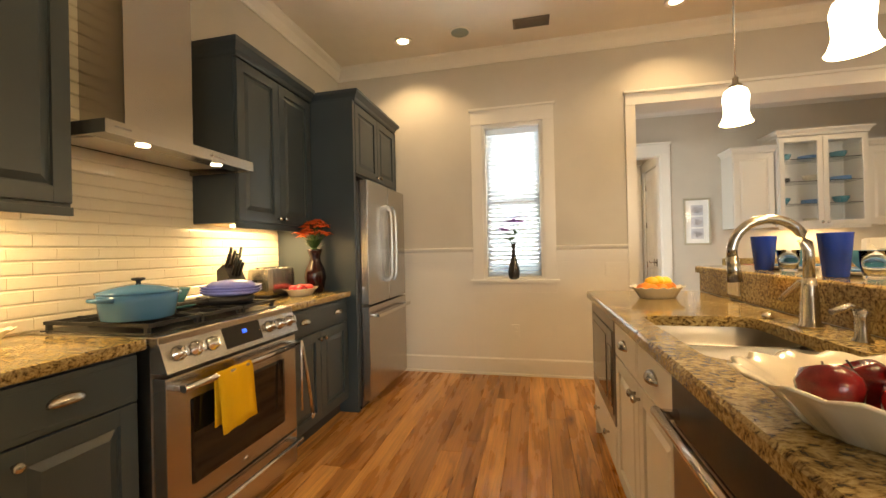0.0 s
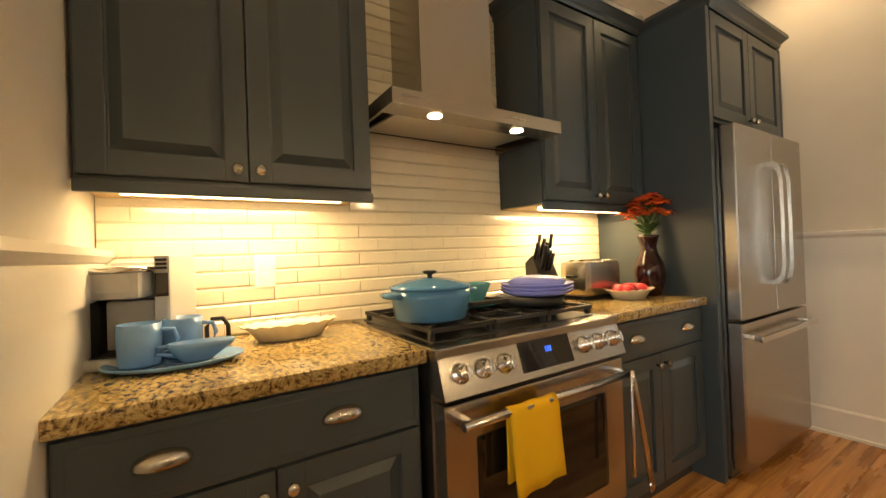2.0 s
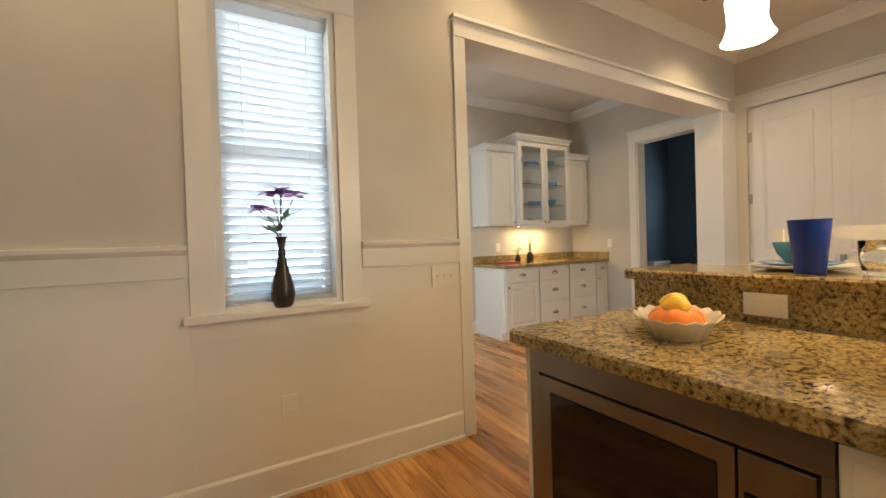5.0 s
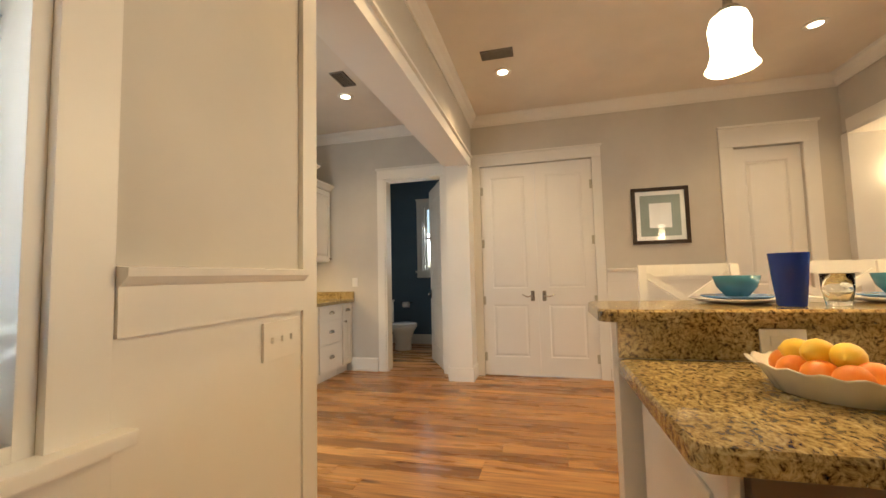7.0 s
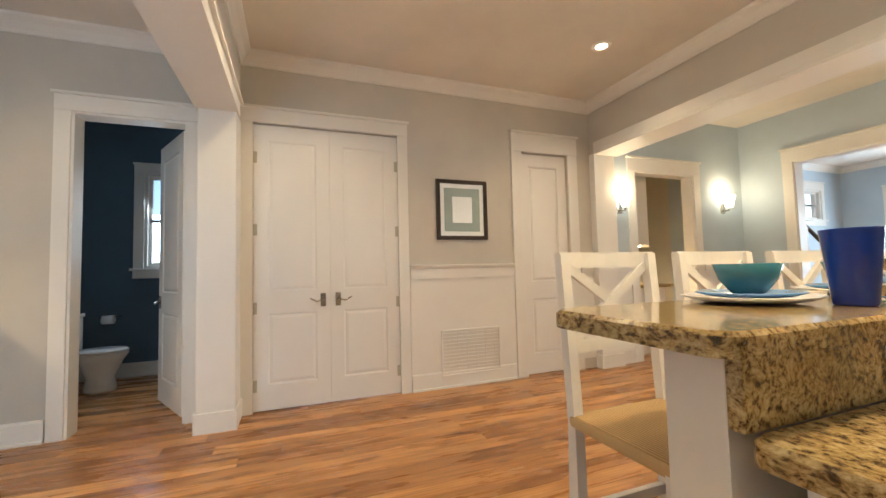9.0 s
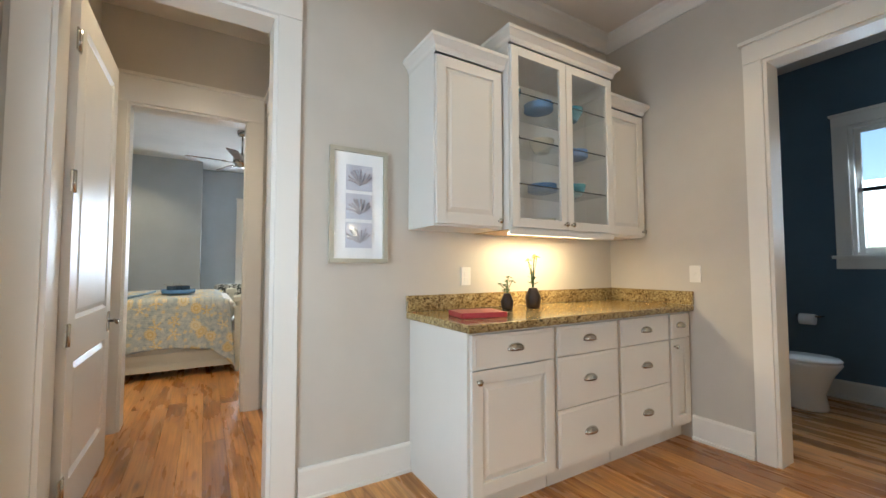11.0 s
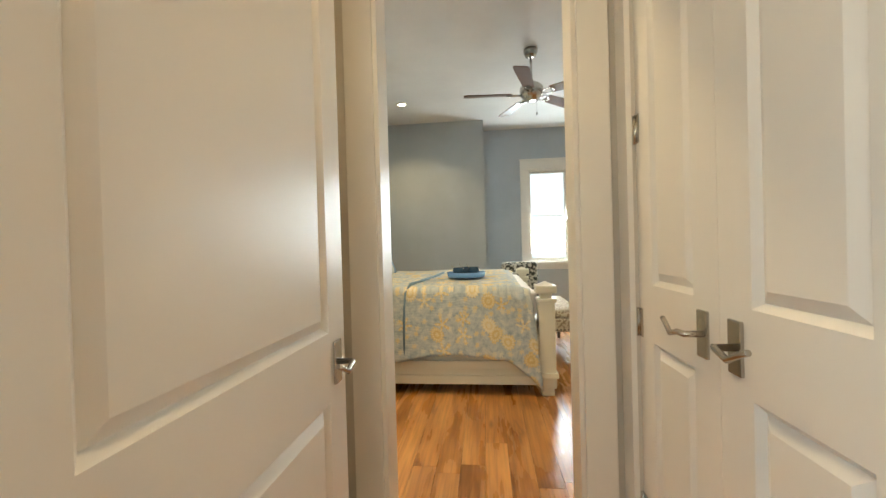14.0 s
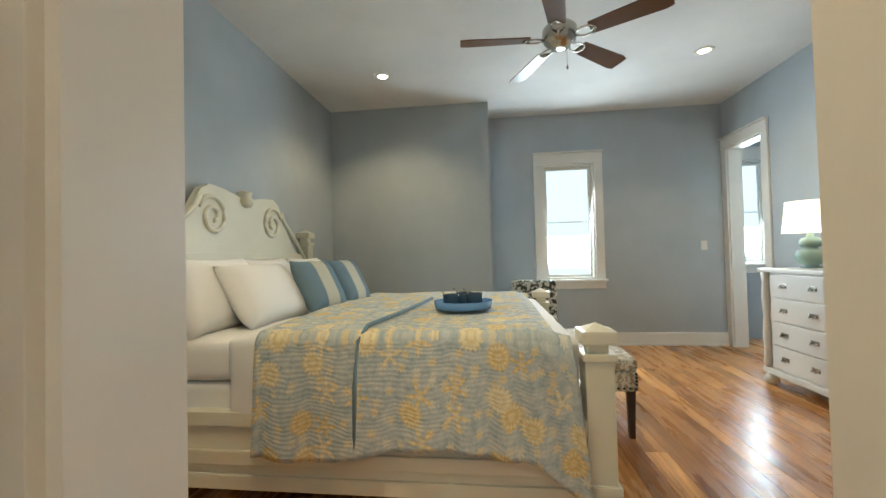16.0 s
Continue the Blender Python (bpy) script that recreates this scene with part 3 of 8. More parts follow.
wall("wall_pantry_west", "x", 0.51, 0.66, 4.0, 7.55, 0, CEIL, [(4.60, 5.44, 0.02, 2.47)], W2, "greige wall beside the bedroom door with a glazed side door")
wall("wall_pantry_north", "y", 6.0, 6.15, 0.66, 4.42, 0, CEIL, [(0.80, 1.645, 0, 2.47)], W2, "greige wall behind the white cabinets with the bedroom hall door")
wall("wall_hall_east", "x", 1.80, 1.95, 6.15, 7.55, 0, CEIL, [(6.45, 7.43, 0, 2.47)], W2, "greige wall of the small hall with closet doors")
wall("wall_bed_south", "y", 7.55, 7.70, -0.85, 4.35, 0, CEIL, [(0.83, 1.64, 0, 2.41)], ("wall", "wall_bed"), "bedroom wall with a cased doorway")
wall("wall_bed_west", "x", -0.85, -0.70, 7.70, 12.75, 0, CEIL, [], ("wall_bed", "wall_bed"), "blue-grey bedroom wall behind the headboard")
wall("wall_bed_north", "y", 12.6, 12.75, -0.70, 4.35, 0, CEIL, [(1.957, 2.625, 0.855, 2.375)], ("wall_bed", "wall_bed"), "blue-grey bedroom wall with a window")
wall("wall_bed_east", "x", 4.20, 4.35, 7.70, 12.6, 0, CEIL, [(11.86, 12.50, 0, 2.45)], ("wall_bed", "wall_bed"), "blue-grey bedroom wall with a doorway")
bm = bmesh.new()
box(bm, -0.70, 1.27, 12.0, 12.6, 0, CEILB)
structure("wall_chase", bm, "wall_bed", "blue-grey boxed-out corner of the bedroom wall", "wall")
# bedroom's side room
wall("wall_side_north", "y", 13.0, 13.15, 4.35, 6.2, 0, CEIL, [(4.46, 4.95, 1.0, 2.4)], ("wall_bed", "wall_bed"), "side room wall with a bright window")
wall("wall_side_east", "x", 6.05, 6.2, 11.2, 13.0, 0, CEIL, [], ("wall_bed", "wall_bed"), "side room wall")
wall("wall_side_south", "y", 11.05, 11.2, 4.35, 6.2, 0, CEIL, [], ("wall_bed", "wall_bed"), "side room wall")
wall("wall_side_west", "x", 4.20, 4.35, 12.6, 13.15, 0, CEIL, [], ("wall_bed", "wall_bed"), "side room wall end")
# bathroom
WB = ("wall_bath", "wall_bath")
wall("wall_bath_east", "x", 6.3, 6.45, 3.4, 5.81, 0, CEIL, [(4.42, 5.02, 1.28, 2.45)], WB, "dark blue bathroom wall with a tall window")
wall("wall_bath_north", "y", 5.66, 5.81, 4.42, 6.3, 0, CEIL, [], WB, "dark blue bathroom wall")
wall("wall_bath_south", "y", 3.4, 3.55, 4.42, 6.3, 0, CEIL, [], WB, "dark blue bathroom wall")
# room beyond the dining doorway
WG = ("wall", "wall")
wall("wall_utility_east", "x", 6.4, 6.55, -2.85, -0.2, 0, CEIL, [], WG, "utility room wall")
wall("wall_utility_return", "y", -0.86, -0.352, 4.422, 5.9, 0, CEIL, [], WG, "utility room wall behind the cupboards")
wall("wall_utility_north", "y", -0.35, -0.2, 4.42, 6.4, 0, CEIL, [], WG, "utility room wall")
wall("wall_utility_south", "y", -2.85, -2.7, 5.45, 6.4, 0, CEIL, [], WG, "utility room wall")

# ceilings
bm = bmesh.new()
box(bm, -2.24, 7.0, -7.65, 7.6, CEIL, CEIL + 0.15)
structure("ceiling", bm, "ceil", "warm white flat ceiling", "ceiling")
bm = bmesh.new()
box(bm, -0.70, 4.20, 7.70, 12.6, CEILB, CEILB + 0.06)
structure("ceiling_bedroom", bm, "ceil_bed", "white flat bedroom ceiling", "ceiling")
bm = bmesh.new()
box(bm, -1.0, 6.4, 7.6, 13.3, CEIL, CEIL + 0.15)
structure("ceiling_upper", bm, "ceil_bed", "ceiling over the bedroom end", "ceiling")

# beam between kitchen and dining room, with its end pilaster
bm = bmesh.new()
box(bm, -1.15, 4.27, -0.33, -0.01, 2.52, CEIL - 0.001)
structure("beam", bm, "wall", "greige boxed beam across the ceiling", "beam")
bm = bmesh.new()
box(bm, -1.15, 4.18, -0.345, 0.005, 2.49, 2.52)
for y0, y1 in ((-0.35, -0.33), (-0.01, 0.01)):
    box(bm, -1.15, 4.18, y0, y1, 2.52, 2.63, 0.002)
structure("beam_trim", bm, "trim", "white painted boards under the beam", "trim")
bm = bmesh.new()
box(bm, 4.18, 4.27, -0.30, 0.005, 0, 2.50, 0.004)
box(bm, 4.165, 4.27, -0.315, 0.02, 0, 0.15, 0.003)
structure("pilaster_dining", bm, "trim", "white painted pilaster under the beam", "pilaster")
# end of the wide opening
bm = bmesh.new()
box(bm, 3.955, 4.268, 3.742, 4.008, 0, 2.478, 0.004)
box(bm, 3.94, 4.268, 3.728, 4.022, 0, 0.15, 0.003)
structure("pilaster_hall", bm, "trim", "white painted end post of the wide opening", "pilaster")
bm = bmesh.new()
box(bm, 0.782, 0.80, 3.747, 4.003, 0, 2.462)
box(bm, 0.782, 3.956, 3.747, 4.003, 2.462, 2.481)
structure("opening_jamb", bm, "trim", "white painted lining of the wide opening", "trim")
casing("opening_casing", "y", 3.75, -1, 0.80, 3.955, 2.462, head=0.10, legs=(True, False), w=0.085)
casing("opening_casing", "y", 4.0, 1, 0.80, 3.955, 2.462, head=0.10, legs=(True, False), w=0.085)

# door casings
casing("closet_casing", "x", 4.27, -1, 2.36, 3.65, 2.505, head=0.12, w=0.10)
casing("bath_casing", "x", 4.27, -1, 4.14, 4.90, 2.45, head=0.12, w=0.10)
casing("side_door_casing", "x", 4.27, -1, 0.33, 0.95, 2.47, head=0.2, w=0.13)
casing("dining_casing", "x", 4.27, -1, -1.72, -0.69, 2.36, head=0.16, w=0.12)
casing("hall_casing", "y", 6.0, -1, 0.80, 1.645, 2.47, head=0.15, w=0.115)
casing("bedroom_casing", "y", 7.55, -1, 0.83, 1.64, 2.41, head=0.2, w=0.118)
casing("bedroom_casing_inner", "y", 7.70, 1, 0.83, 1.64, 2.41, head=0.2, w=0.118)
casing("hall_closet_casing", "x", 1.80, -1, 6.45, 7.43, 2.47, head=0.12, w=0.1)
casing("pantry_side_casing", "x", 0.66, 1, 4.60, 5.44, 2.47, head=0.15, w=0.115)
casing("bedroom_side_casing", "x", 4.20, -1, 11.86, 12.50, 2.45, head=0.12, w=0.1)
casing("living_casing", "y", -2.70, 1, -0.6, 3.62, 2.45, head=0.16, w=0.12)
for nm, ax, p0, p1, a0, a1, z1 in (("bath_jamb", "x", 4.27, 4.42, 4.14, 4.90, 2.45), ("dining_jamb", "x", 4.27, 4.42, -1.72, -0.69, 2.36), ("hall_jamb", "y", 6.0, 6.15, 0.80, 1.645, 2.47),
                               ("bedroom_jamb", "y", 7.55, 7.70, 0.83, 1.64, 2.41), ("bedroom_side_jamb", "x", 4.20, 4.35, 11.86, 12.50, 2.45), ("living_jamb", "y", -2.85, -2.70, -0.6, 3.62, 2.45)):
    jamb(nm, ax, p0, p1, a0, a1, z1)

# mouldings
strip("baseboard", "y", 3.75, -1, [(-1.98, 0.71)], BASE, label="white baseboard with a shoe moulding")
strip("baseboard", "x", 4.27, -1, [(1.09, 2.25)], BASE, label="white baseboard with a shoe moulding")
strip("baseboard", "x", 4.27, -1, [(5.01, 5.37)], BASE, label="white baseboard with a shoe moulding")
strip("baseboard", "y", 6.0, -1, [(1.775, 2.40)], BASE, label="white baseboard with a shoe moulding")
strip("baseboard", "x", 0.66, 1, [(4.0, 4.47), (5.57, 6.0), (6.15, 7.53)], BASE, label="white baseboard with a shoe moulding")
strip("baseboard", "x", 4.27, -1, [(-0.56, -0.36), (-2.7, -1.85)], BASE, label="white baseboard with a shoe moulding")
strip("baseboard", "y", 12.6, -1, [(1.27, 4.2)], BASE, label="white bedroom baseboard")
strip("baseboard", "y", 12.0, -1, [(-0.70, 1.27)], BASE, label="white bedroom baseboard")
strip("baseboard", "x", 1.27, 1, [(12.0, 12.6)], BASE, label="white bedroom baseboard")
strip("baseboard", "x", -0.70, 1, [(7.70, 12.0)], BASE, label="white bedroom baseboard")
strip("baseboard", "x", 4.20, -1, [(7.70, 11.75)], BASE, label="white bedroom baseboard")
strip("baseboard", "y", 5.66, -1, [(4.42, 6.3)], BASE, label="white bathroom baseboard")
strip("baseboard", "x", 6.3, -1, [(3.55, 5.66)], BASE, label="white bathroom baseboard")
for ax, face, out, runs in (("y", 3.75, -1, [(-1.98, -0.687), (0.097, 0.71)]), ("x", 4.27, -1, [(1.09, 2.25), (0.02, 0.19)]), ("y", 0.25, 1, [(-2.07, -1.15)]),
                            ("x", 4.27, -1, [(-2.7, -1.85), (-0.56, -0.36)])):
    strip("chair_rail", ax, face, out, runs, RAIL, label="white chair rail with a flat band below")
for k, (ax, face, out, runs) in enumerate((("y", 3.75, -1, [(-1.98, -0.687), (0.097, 0.7145)]), ("x", 4.27, -1, [(1.085, 2.255), (0.02, 0.195)]), ("y", 0.25, 1, [(-2.07, -1.15)]), ("x", 4.27, -1, [(-2.69, -1.845), (-0.565, -0.365)]))):
    strip("wainscot", ax, face, out, runs, [(0, 0.12), (0.011, 0.12), (0.011, 1.083), (0, 1.083)], "trim", "white painted wainscot below the chair rail", "wainscot")
strip("wainscot", "y", 3.75, -1, [(-0.6868, 0.0968)], [(0, 0.12), (0.011, 0.12), (0.011, 0.789), (0, 0.789)], "trim", "white painted wainscot under the window", "wainscot")
CR = crown(CEIL)
for ax, face, out, runs in (("y", 3.75, -1, [(-2.09, 4.27)]), ("x", -2.09, 1, [(0.25, 3.75)]), ("x", 4.27, -1, [(0.0, 3.75)]), ("y", 0.0, 1, [(-1.38, 4.27)]),
                            ("x", 4.27, -1, [(4.0, 6.0)]), ("y", 6.0, -1, [(0.66, 4.27)]), ("y", 4.0, 1, [(0.66, 4.27)]), ("x", 0.66, 1, [(4.0, 6.0)]),
                            ("y", -7.5, 1, [(-2.09, 5.3)]), ("x", 5.3, -1, [(-7.5, -2.85)])):
    strip("crown_moulding", ax, face, out, runs, CR, label="white crown moulding along the ceiling")


# windows
def window(name, axis, p0, p1, a0, a1, z0, z1, inside, blind=True, cas=True, sill=True, head=0.15, lite=False):
    """A double-hung sash in a hole of the wall, with casing, stool and apron on the inside face."""
    face = p1 if inside > 0 else p0
    root = new(name)
    tagged(root, "white double-hung window with bright daylight behind", "window", "", "structure")
    mid = (p0 + p1) / 2

    def bx(bmx, u0, u1, q0, q1, w0, w1, bev=0.002):
        q0, q1 = sorted((q0, q1))
        if axis == "y":
            box(bmx, u0, u1, q0, q1, w0, w1, bev)
        else:
            box(bmx, q0, q1, u0, u1, w0, w1, bev)
    b = bmesh.new()
    t = 0.03
    bx(b, a0, a0 + t, p0, p1, z0, z1)
    bx(b, a1 - t, a1, p0, p1, z0, z1)
    bx(b, a0 + t, a1 - t, p0, p1, z1 - t, z1)
    bx(b, a0 + t, a1 - t, p0, p1, z0, z0 + t)
    part("window_frame", b, "trim", root)
    zm = (z0 + z1) / 2
    b = bmesh.new()
    q0, q1 = mid - 0.02, mid + 0.015
    s = 0.035
    for w0, w1 in ([(z0 + t, zm + 0.02), (zm - 0.02, z1 - t)] if not lite else [(z0 + t, z1 - t)]):
        bx(b, a0 + t, a0 + t + s, q0, q1, w0, w1)
        bx(b, a1 - t - s, a1 - t, q0, q1, w0, w1)
        bx(b, a0 + t + s, a1 - t - s, q0, q1, w0, w0 + s)
        bx(b, a0 + t + s, a1 - t - s, q0, q1, w1 - s, w1)
    part("sash", b, "trim", root)
    if lite and z0 > 0.5:
        b = bmesh.new()
        bx(b, a0 + t + s, a1 - t - s, mid - 0.012, mid + 0.008, zm - 0.007, zm + 0.007)
        part("meeting_rail", b, "trim", root)
    b = bmesh.new()
    bx(b, a0 + t + s, a1 - t - s, mid - 0.004, mid, z0 + t + s, z1 - t - s, 0)
    g = part("pane", b, "glass_pane", root)
    g.visible_shadow = False
    if blind:
        n = int((z1 - z0 - 0.10) / 0.042)
        b0 = mid + (0.045 if inside > 0 else -0.045)
        tilt = radians(44) * inside
        slat = bmesh.new()
        w = a1 - a0 - 2 * t - 0.012
        if axis == "y":
            box(slat, -w / 2, w / 2, -0.024, 0.024, -0.0014, 0.0014)
        else:
            box(slat, -0.024, 0.024, -w / 2, w / 2, -0.0014, 0.0014)
        me = mesh_of(slat, "blind", "slat")
        for i in range(n):
            o = new("slat", me)
            o.parent = root
            zz = z0 + t + 0.03 + i * 0.042
            if axis == "y":
                o.matrix_basis = Matrix.Translation(((a0 + a1) / 2, b0, zz)) @ Matrix.Rotation(tilt, 4, "X")
            else:
                o.matrix_basis = Matrix.Translation((b0, (a0 + a1) / 2, zz)) @ Matrix.Rotation(-tilt, 4, "Y")
        b = bmesh.new()
        bx(b, a0 + t + 0.004, a1 - t - 0.004, b0 - 0.03, b0 + 0.03, z1 - t - 0.06, z1 - t - 0.002)
        part("head_rail", b, "blind", root)
        b = bmesh.new()
        bx(b, a0 + t + 0.006, a1 - t - 0.006, b0 - 0.025, b0 + 0.025, z0 + t + 0.002, z0 + t + 0.016)
        part("bottom_rail", b, "blind", root)
        b = bmesh.new()
        for f in (0.2, 0.8):
            u = a0 + t + f * (a1 - a0 - 2 * t)
            bx(b, u - 0.001, u + 0.001, b0 + 0.024 * inside - 0.001, b0 + 0.024 * inside + 0.001, z0 + t, z1 - t - 0.05, 0)
        part("cord", b, "blind", root)
    if cas:
        b = bmesh.new()
        w = 0.105
        pr = (face, face + inside * 0.02)
        bx(b, a0 - w, a0, *pr, z0, z1)
        bx(b, a1, a1 + w, *pr, z0, z1)
        bx(b, a0 - w, a1 + w, face, face + inside * 0.026, z1, z1 + head)
        bx(b, a0 - w - 0.012, a1 + w + 0.012, face, face + inside * 0.045, z1 + head, z1 + head + 0.02)
        part("casing", b, "trim", root)
    if sill:
        b = bmesh.new()
        bx(b, a0 - 0.13, a1 + 0.13, mid + 0.02 * inside, face + inside * 0.06, z0 - 0.028, z0 + 0.002, 0.005)
        part("window_sill", b, "trim", root)
        b = bmesh.new()
        bx(b, a0 - 0.11, a1 + 0.11, face, face + inside * 0.018, z0 - 0.12, z0 - 0.028)
        part("apron", b, "trim", root)
    return root


window("window_1", "y", 3.75, 4.0, -0.58, -0.01, 0.91, 2.41, -1, head=0.135)
window("window_2", "y", 12.6, 12.75, 1.957, 2.625, 0.855, 2.375, -1, blind=False, head=0.145, lite=True)
window("window_3", "y", 13.0, 13.15, 4.46, 4.95, 1.0, 2.4, -1, blind=False, lite=True)
window("window_4", "x", 0.51, 0.66, 4.60, 5.44, 0.02, 2.47, 1, blind=False, cas=False, sill=False, lite=True)
window("window_5", "y", -7.65, -7.5, 3.88, 4.56, 0.02, 2.45, 1, blind=False, sill=False, lite=True)
window("window_6", "y", -7.65, -7.5, 1.75, 2.76, 0.7, 2.45, 1, blind=False)
window("window_7", "x", 5.30, 5.45, -6.75, -6.15, 2.0, 2.6, -1, blind=False)
window("window_8", "x", 6.3, 6.45, 4.42, 5.02, 1.28, 2.45, -1, blind=False, head=0.1)

# glowing panels for the outdoors behind the windows, a dimmer blue one at window_1
for nm, dims in (("backdrop_1", (-1.8, 0.45, 5.6, 5.62, 0, 4.0)), ("backdrop_2", (0.6, 4.2, 14.6, 14.62, 0, 4.0)), ("backdrop_3", (3.5, 6.5, 14.4, 14.42, 0, 4.0)),
                 ("backdrop_4", (-0.92, -0.9, 5.7, 7.3, 0, 3.5)), ("backdrop_5", (0.0, 5.2, -9.4, -9.38, 0, 4.0)), ("backdrop_6", (6.9, 6.92, -7.4, -5.4, 1.0, 4.0))):
    bm = bmesh.new()
    box(bm, *dims)
    tagged(structure(nm, bm, "outside_shade" if nm == "backdrop_1" else "outside"), "plain bright daylight outside the window", "backdrop")

# daylight through the openings
area_lamp("daylight_kitchen", (-0.295, 3.985, 1.7), (-0.295, 0, 1.2), 0.5, 1.35, 15, (0.85, 0.93, 1.0))
area_lamp("daylight_pantry", (0.60, 5.02, 1.4), (4, 5.02, 1.2), 0.75, 2.2, 16, (0.80, 0.90, 1.0))
area_lamp("daylight_bedroom", (2.32, 12.64, 1.65), (2.32, 8, 1.0), 0.6, 1.3, 36, (0.86, 0.93, 1.0))
area_lamp("daylight_side_room", (4.7, 12.98, 1.7), (4.6, 11.0, 0.8), 0.45, 1.3, 30, (0.86, 0.93, 1.0))
area_lamp("daylight_living", (2.6, -7.4, 1.5), (2.6, 0, 1.0), 2.6, 1.8, 120, (0.80, 0.90, 1.0))

area_lamp("daylight_bath", (6.40, 4.72, 1.865), (4.6, 4.72, 1.2), 0.5, 1.05, 9, (0.80, 0.90, 1.0))

# downlights; the y 0.75 pair and those at 8.25, 8.45, 6.42 are unseen additions
for i, (x, y, z, watts) in enumerate(((-1.23, 3.35, CEIL, 32), (1.02, 3.34, CEIL, 24), (3.22, 3.24, CEIL, 36), (3.19, 0.76, CEIL, 38), (3.25, 4.91, CEIL, 22), (-1.23, 0.75, CEIL, 15), (1.02, 0.75, CEIL, 40),
                                (0.21, 11.14, CEILB, 40), (3.28, 11.14, CEILB, 30), (0.7, 8.25, CEILB, 88), (3.3, 8.45, CEILB, 26), (1.2, 6.42, CEIL, 30))):
    root = thing("downlight", (x, y, z), "round recessed downlight with a white trim ring, lit, seen or added unseen", "light", "ceiling downlights")
    b = bmesh.new()
    lathe(b, [(0.052, -0.002), (0.056, -0.008), (0.085, -0.004), (0.086, 0.0)], 28)
    part("trim_ring", b, "trim", root)
    b = bmesh.new()
    lathe(b, [(0.0001, -0.0045), (0.05, -0.0045), (0.05, -0.001)], 24)
    part("lens", b, "can", root, "glowing warm lens")
    spot_lamp("downlight_lamp", (x, y, z - 0.015), (x, y, 0), watts, WARM2, 130, 0.05)


# ---------------- cabinet kit ----------------
def panel_door(parent, mat, x0, x1, z0, z1, y, frame_w=0.06):
    """A frame-and-panel door whose face lies at y and looks towards -y: a raised field held by two stiles and two rails."""
    t = 0.02
    a0, a1, b0, b1 = x0 + frame_w, x1 - frame_w, z0 + frame_w, z1 - frame_w
    b = bmesh.new()
    m = min(0.034, (a1 - a0) / 4, (b1 - b0) / 4)
    outs = []
    for inset, dy in ((-0.003, t), (-0.003, 0.012), (0.007, 0.0125), (m, 0.002)):
        outs.append([b.verts.new((u, y + dy, w)) for u, w in ((a0 + inset, b0 + inset), (a1 - inset, b0 + inset), (a1 - inset, b1 - inset), (a0 + inset, b1 - inset))])
    for p, q in zip(outs, outs[1:]):
        for k in range(4):
            b.faces.new((p[k], p[(k + 1) % 4], q[(k + 1) % 4], q[k]))
    b.faces.new(outs[-1])
    b.faces.new(list(reversed(outs[0])))
    door = part("door", b, mat, parent)
    for u0, u1 in ((x0, a0), (a1, x1)):
        b = bmesh.new()
        box(b, u0, u1, y, y + t, z0, z1, 0.0035)
        part("stile", b, mat, door)
    for w0, w1 in ((z0, b0), (b1, z1)):
        b = bmesh.new()
        box(b, a0 - 0.001, a1 + 0.001, y + 0.0004, y + t, w0, w1, 0.0035)
        part("rail", b, mat, door)
    return door


def knob(parent, x, y, z, mat="nickel"):
    b = bmesh.new()
    prof = [(0.006, 0.0), (0.0055, 0.012), (0.011, 0.016), (0.0155, 0.021), (0.0155, 0.026), (0.010, 0.031), (0.0005, 0.033)]
    lathe(b, prof, 16)
    bmesh.ops.rotate(b, verts=b.verts[:], cent=(0, 0, 0), matrix=Matrix.Rotation(radians(90), 3, "X"))
    bmesh.ops.translate(b, verts=b.verts[:], vec=(x, y, z))
    part("knob", b, mat, parent)


def cup_pull(parent, x, y, z):
    """A half-dome bin pull."""
    b = bmesh.new()
    vs = ball(b, (0, 0, 0), 1.0, 0.053, 0.026, 0.028, 20)
    bmesh.ops.bisect_plane(b, geom=b.verts[:] + b.edges[:] + b.faces[:], plane_co=(0, 0, -0.008), plane_no=(0, 0, -1), clear_outer=True)
    bmesh.ops.bisect_plane(b, geom=b.verts[:] + b.edges[:] + b.faces[:], plane_co=(0, 0.0, 0), plane_no=(0, 1, 0), clear_outer=True)
    bmesh.ops.translate(b, verts=b.verts[:], vec=(x, y, z))
    o = part("cup_pull", b, "nickel", parent, "satin nickel cup pull")
    so = o.modifiers.new("wall", "SOLIDIFY")
    so.thickness = 0.002


def slab_front(bmx, x0, x1, z0, z1, y):
    box(bmx, x0, x1, y, y + 0.02, z0, z1, 0.004)
    box(bmx, x0 + 0.018, x1 - 0.018, y - 0.002, y + 0.01, z0 + 0.018, z1 - 0.018, 0.003)


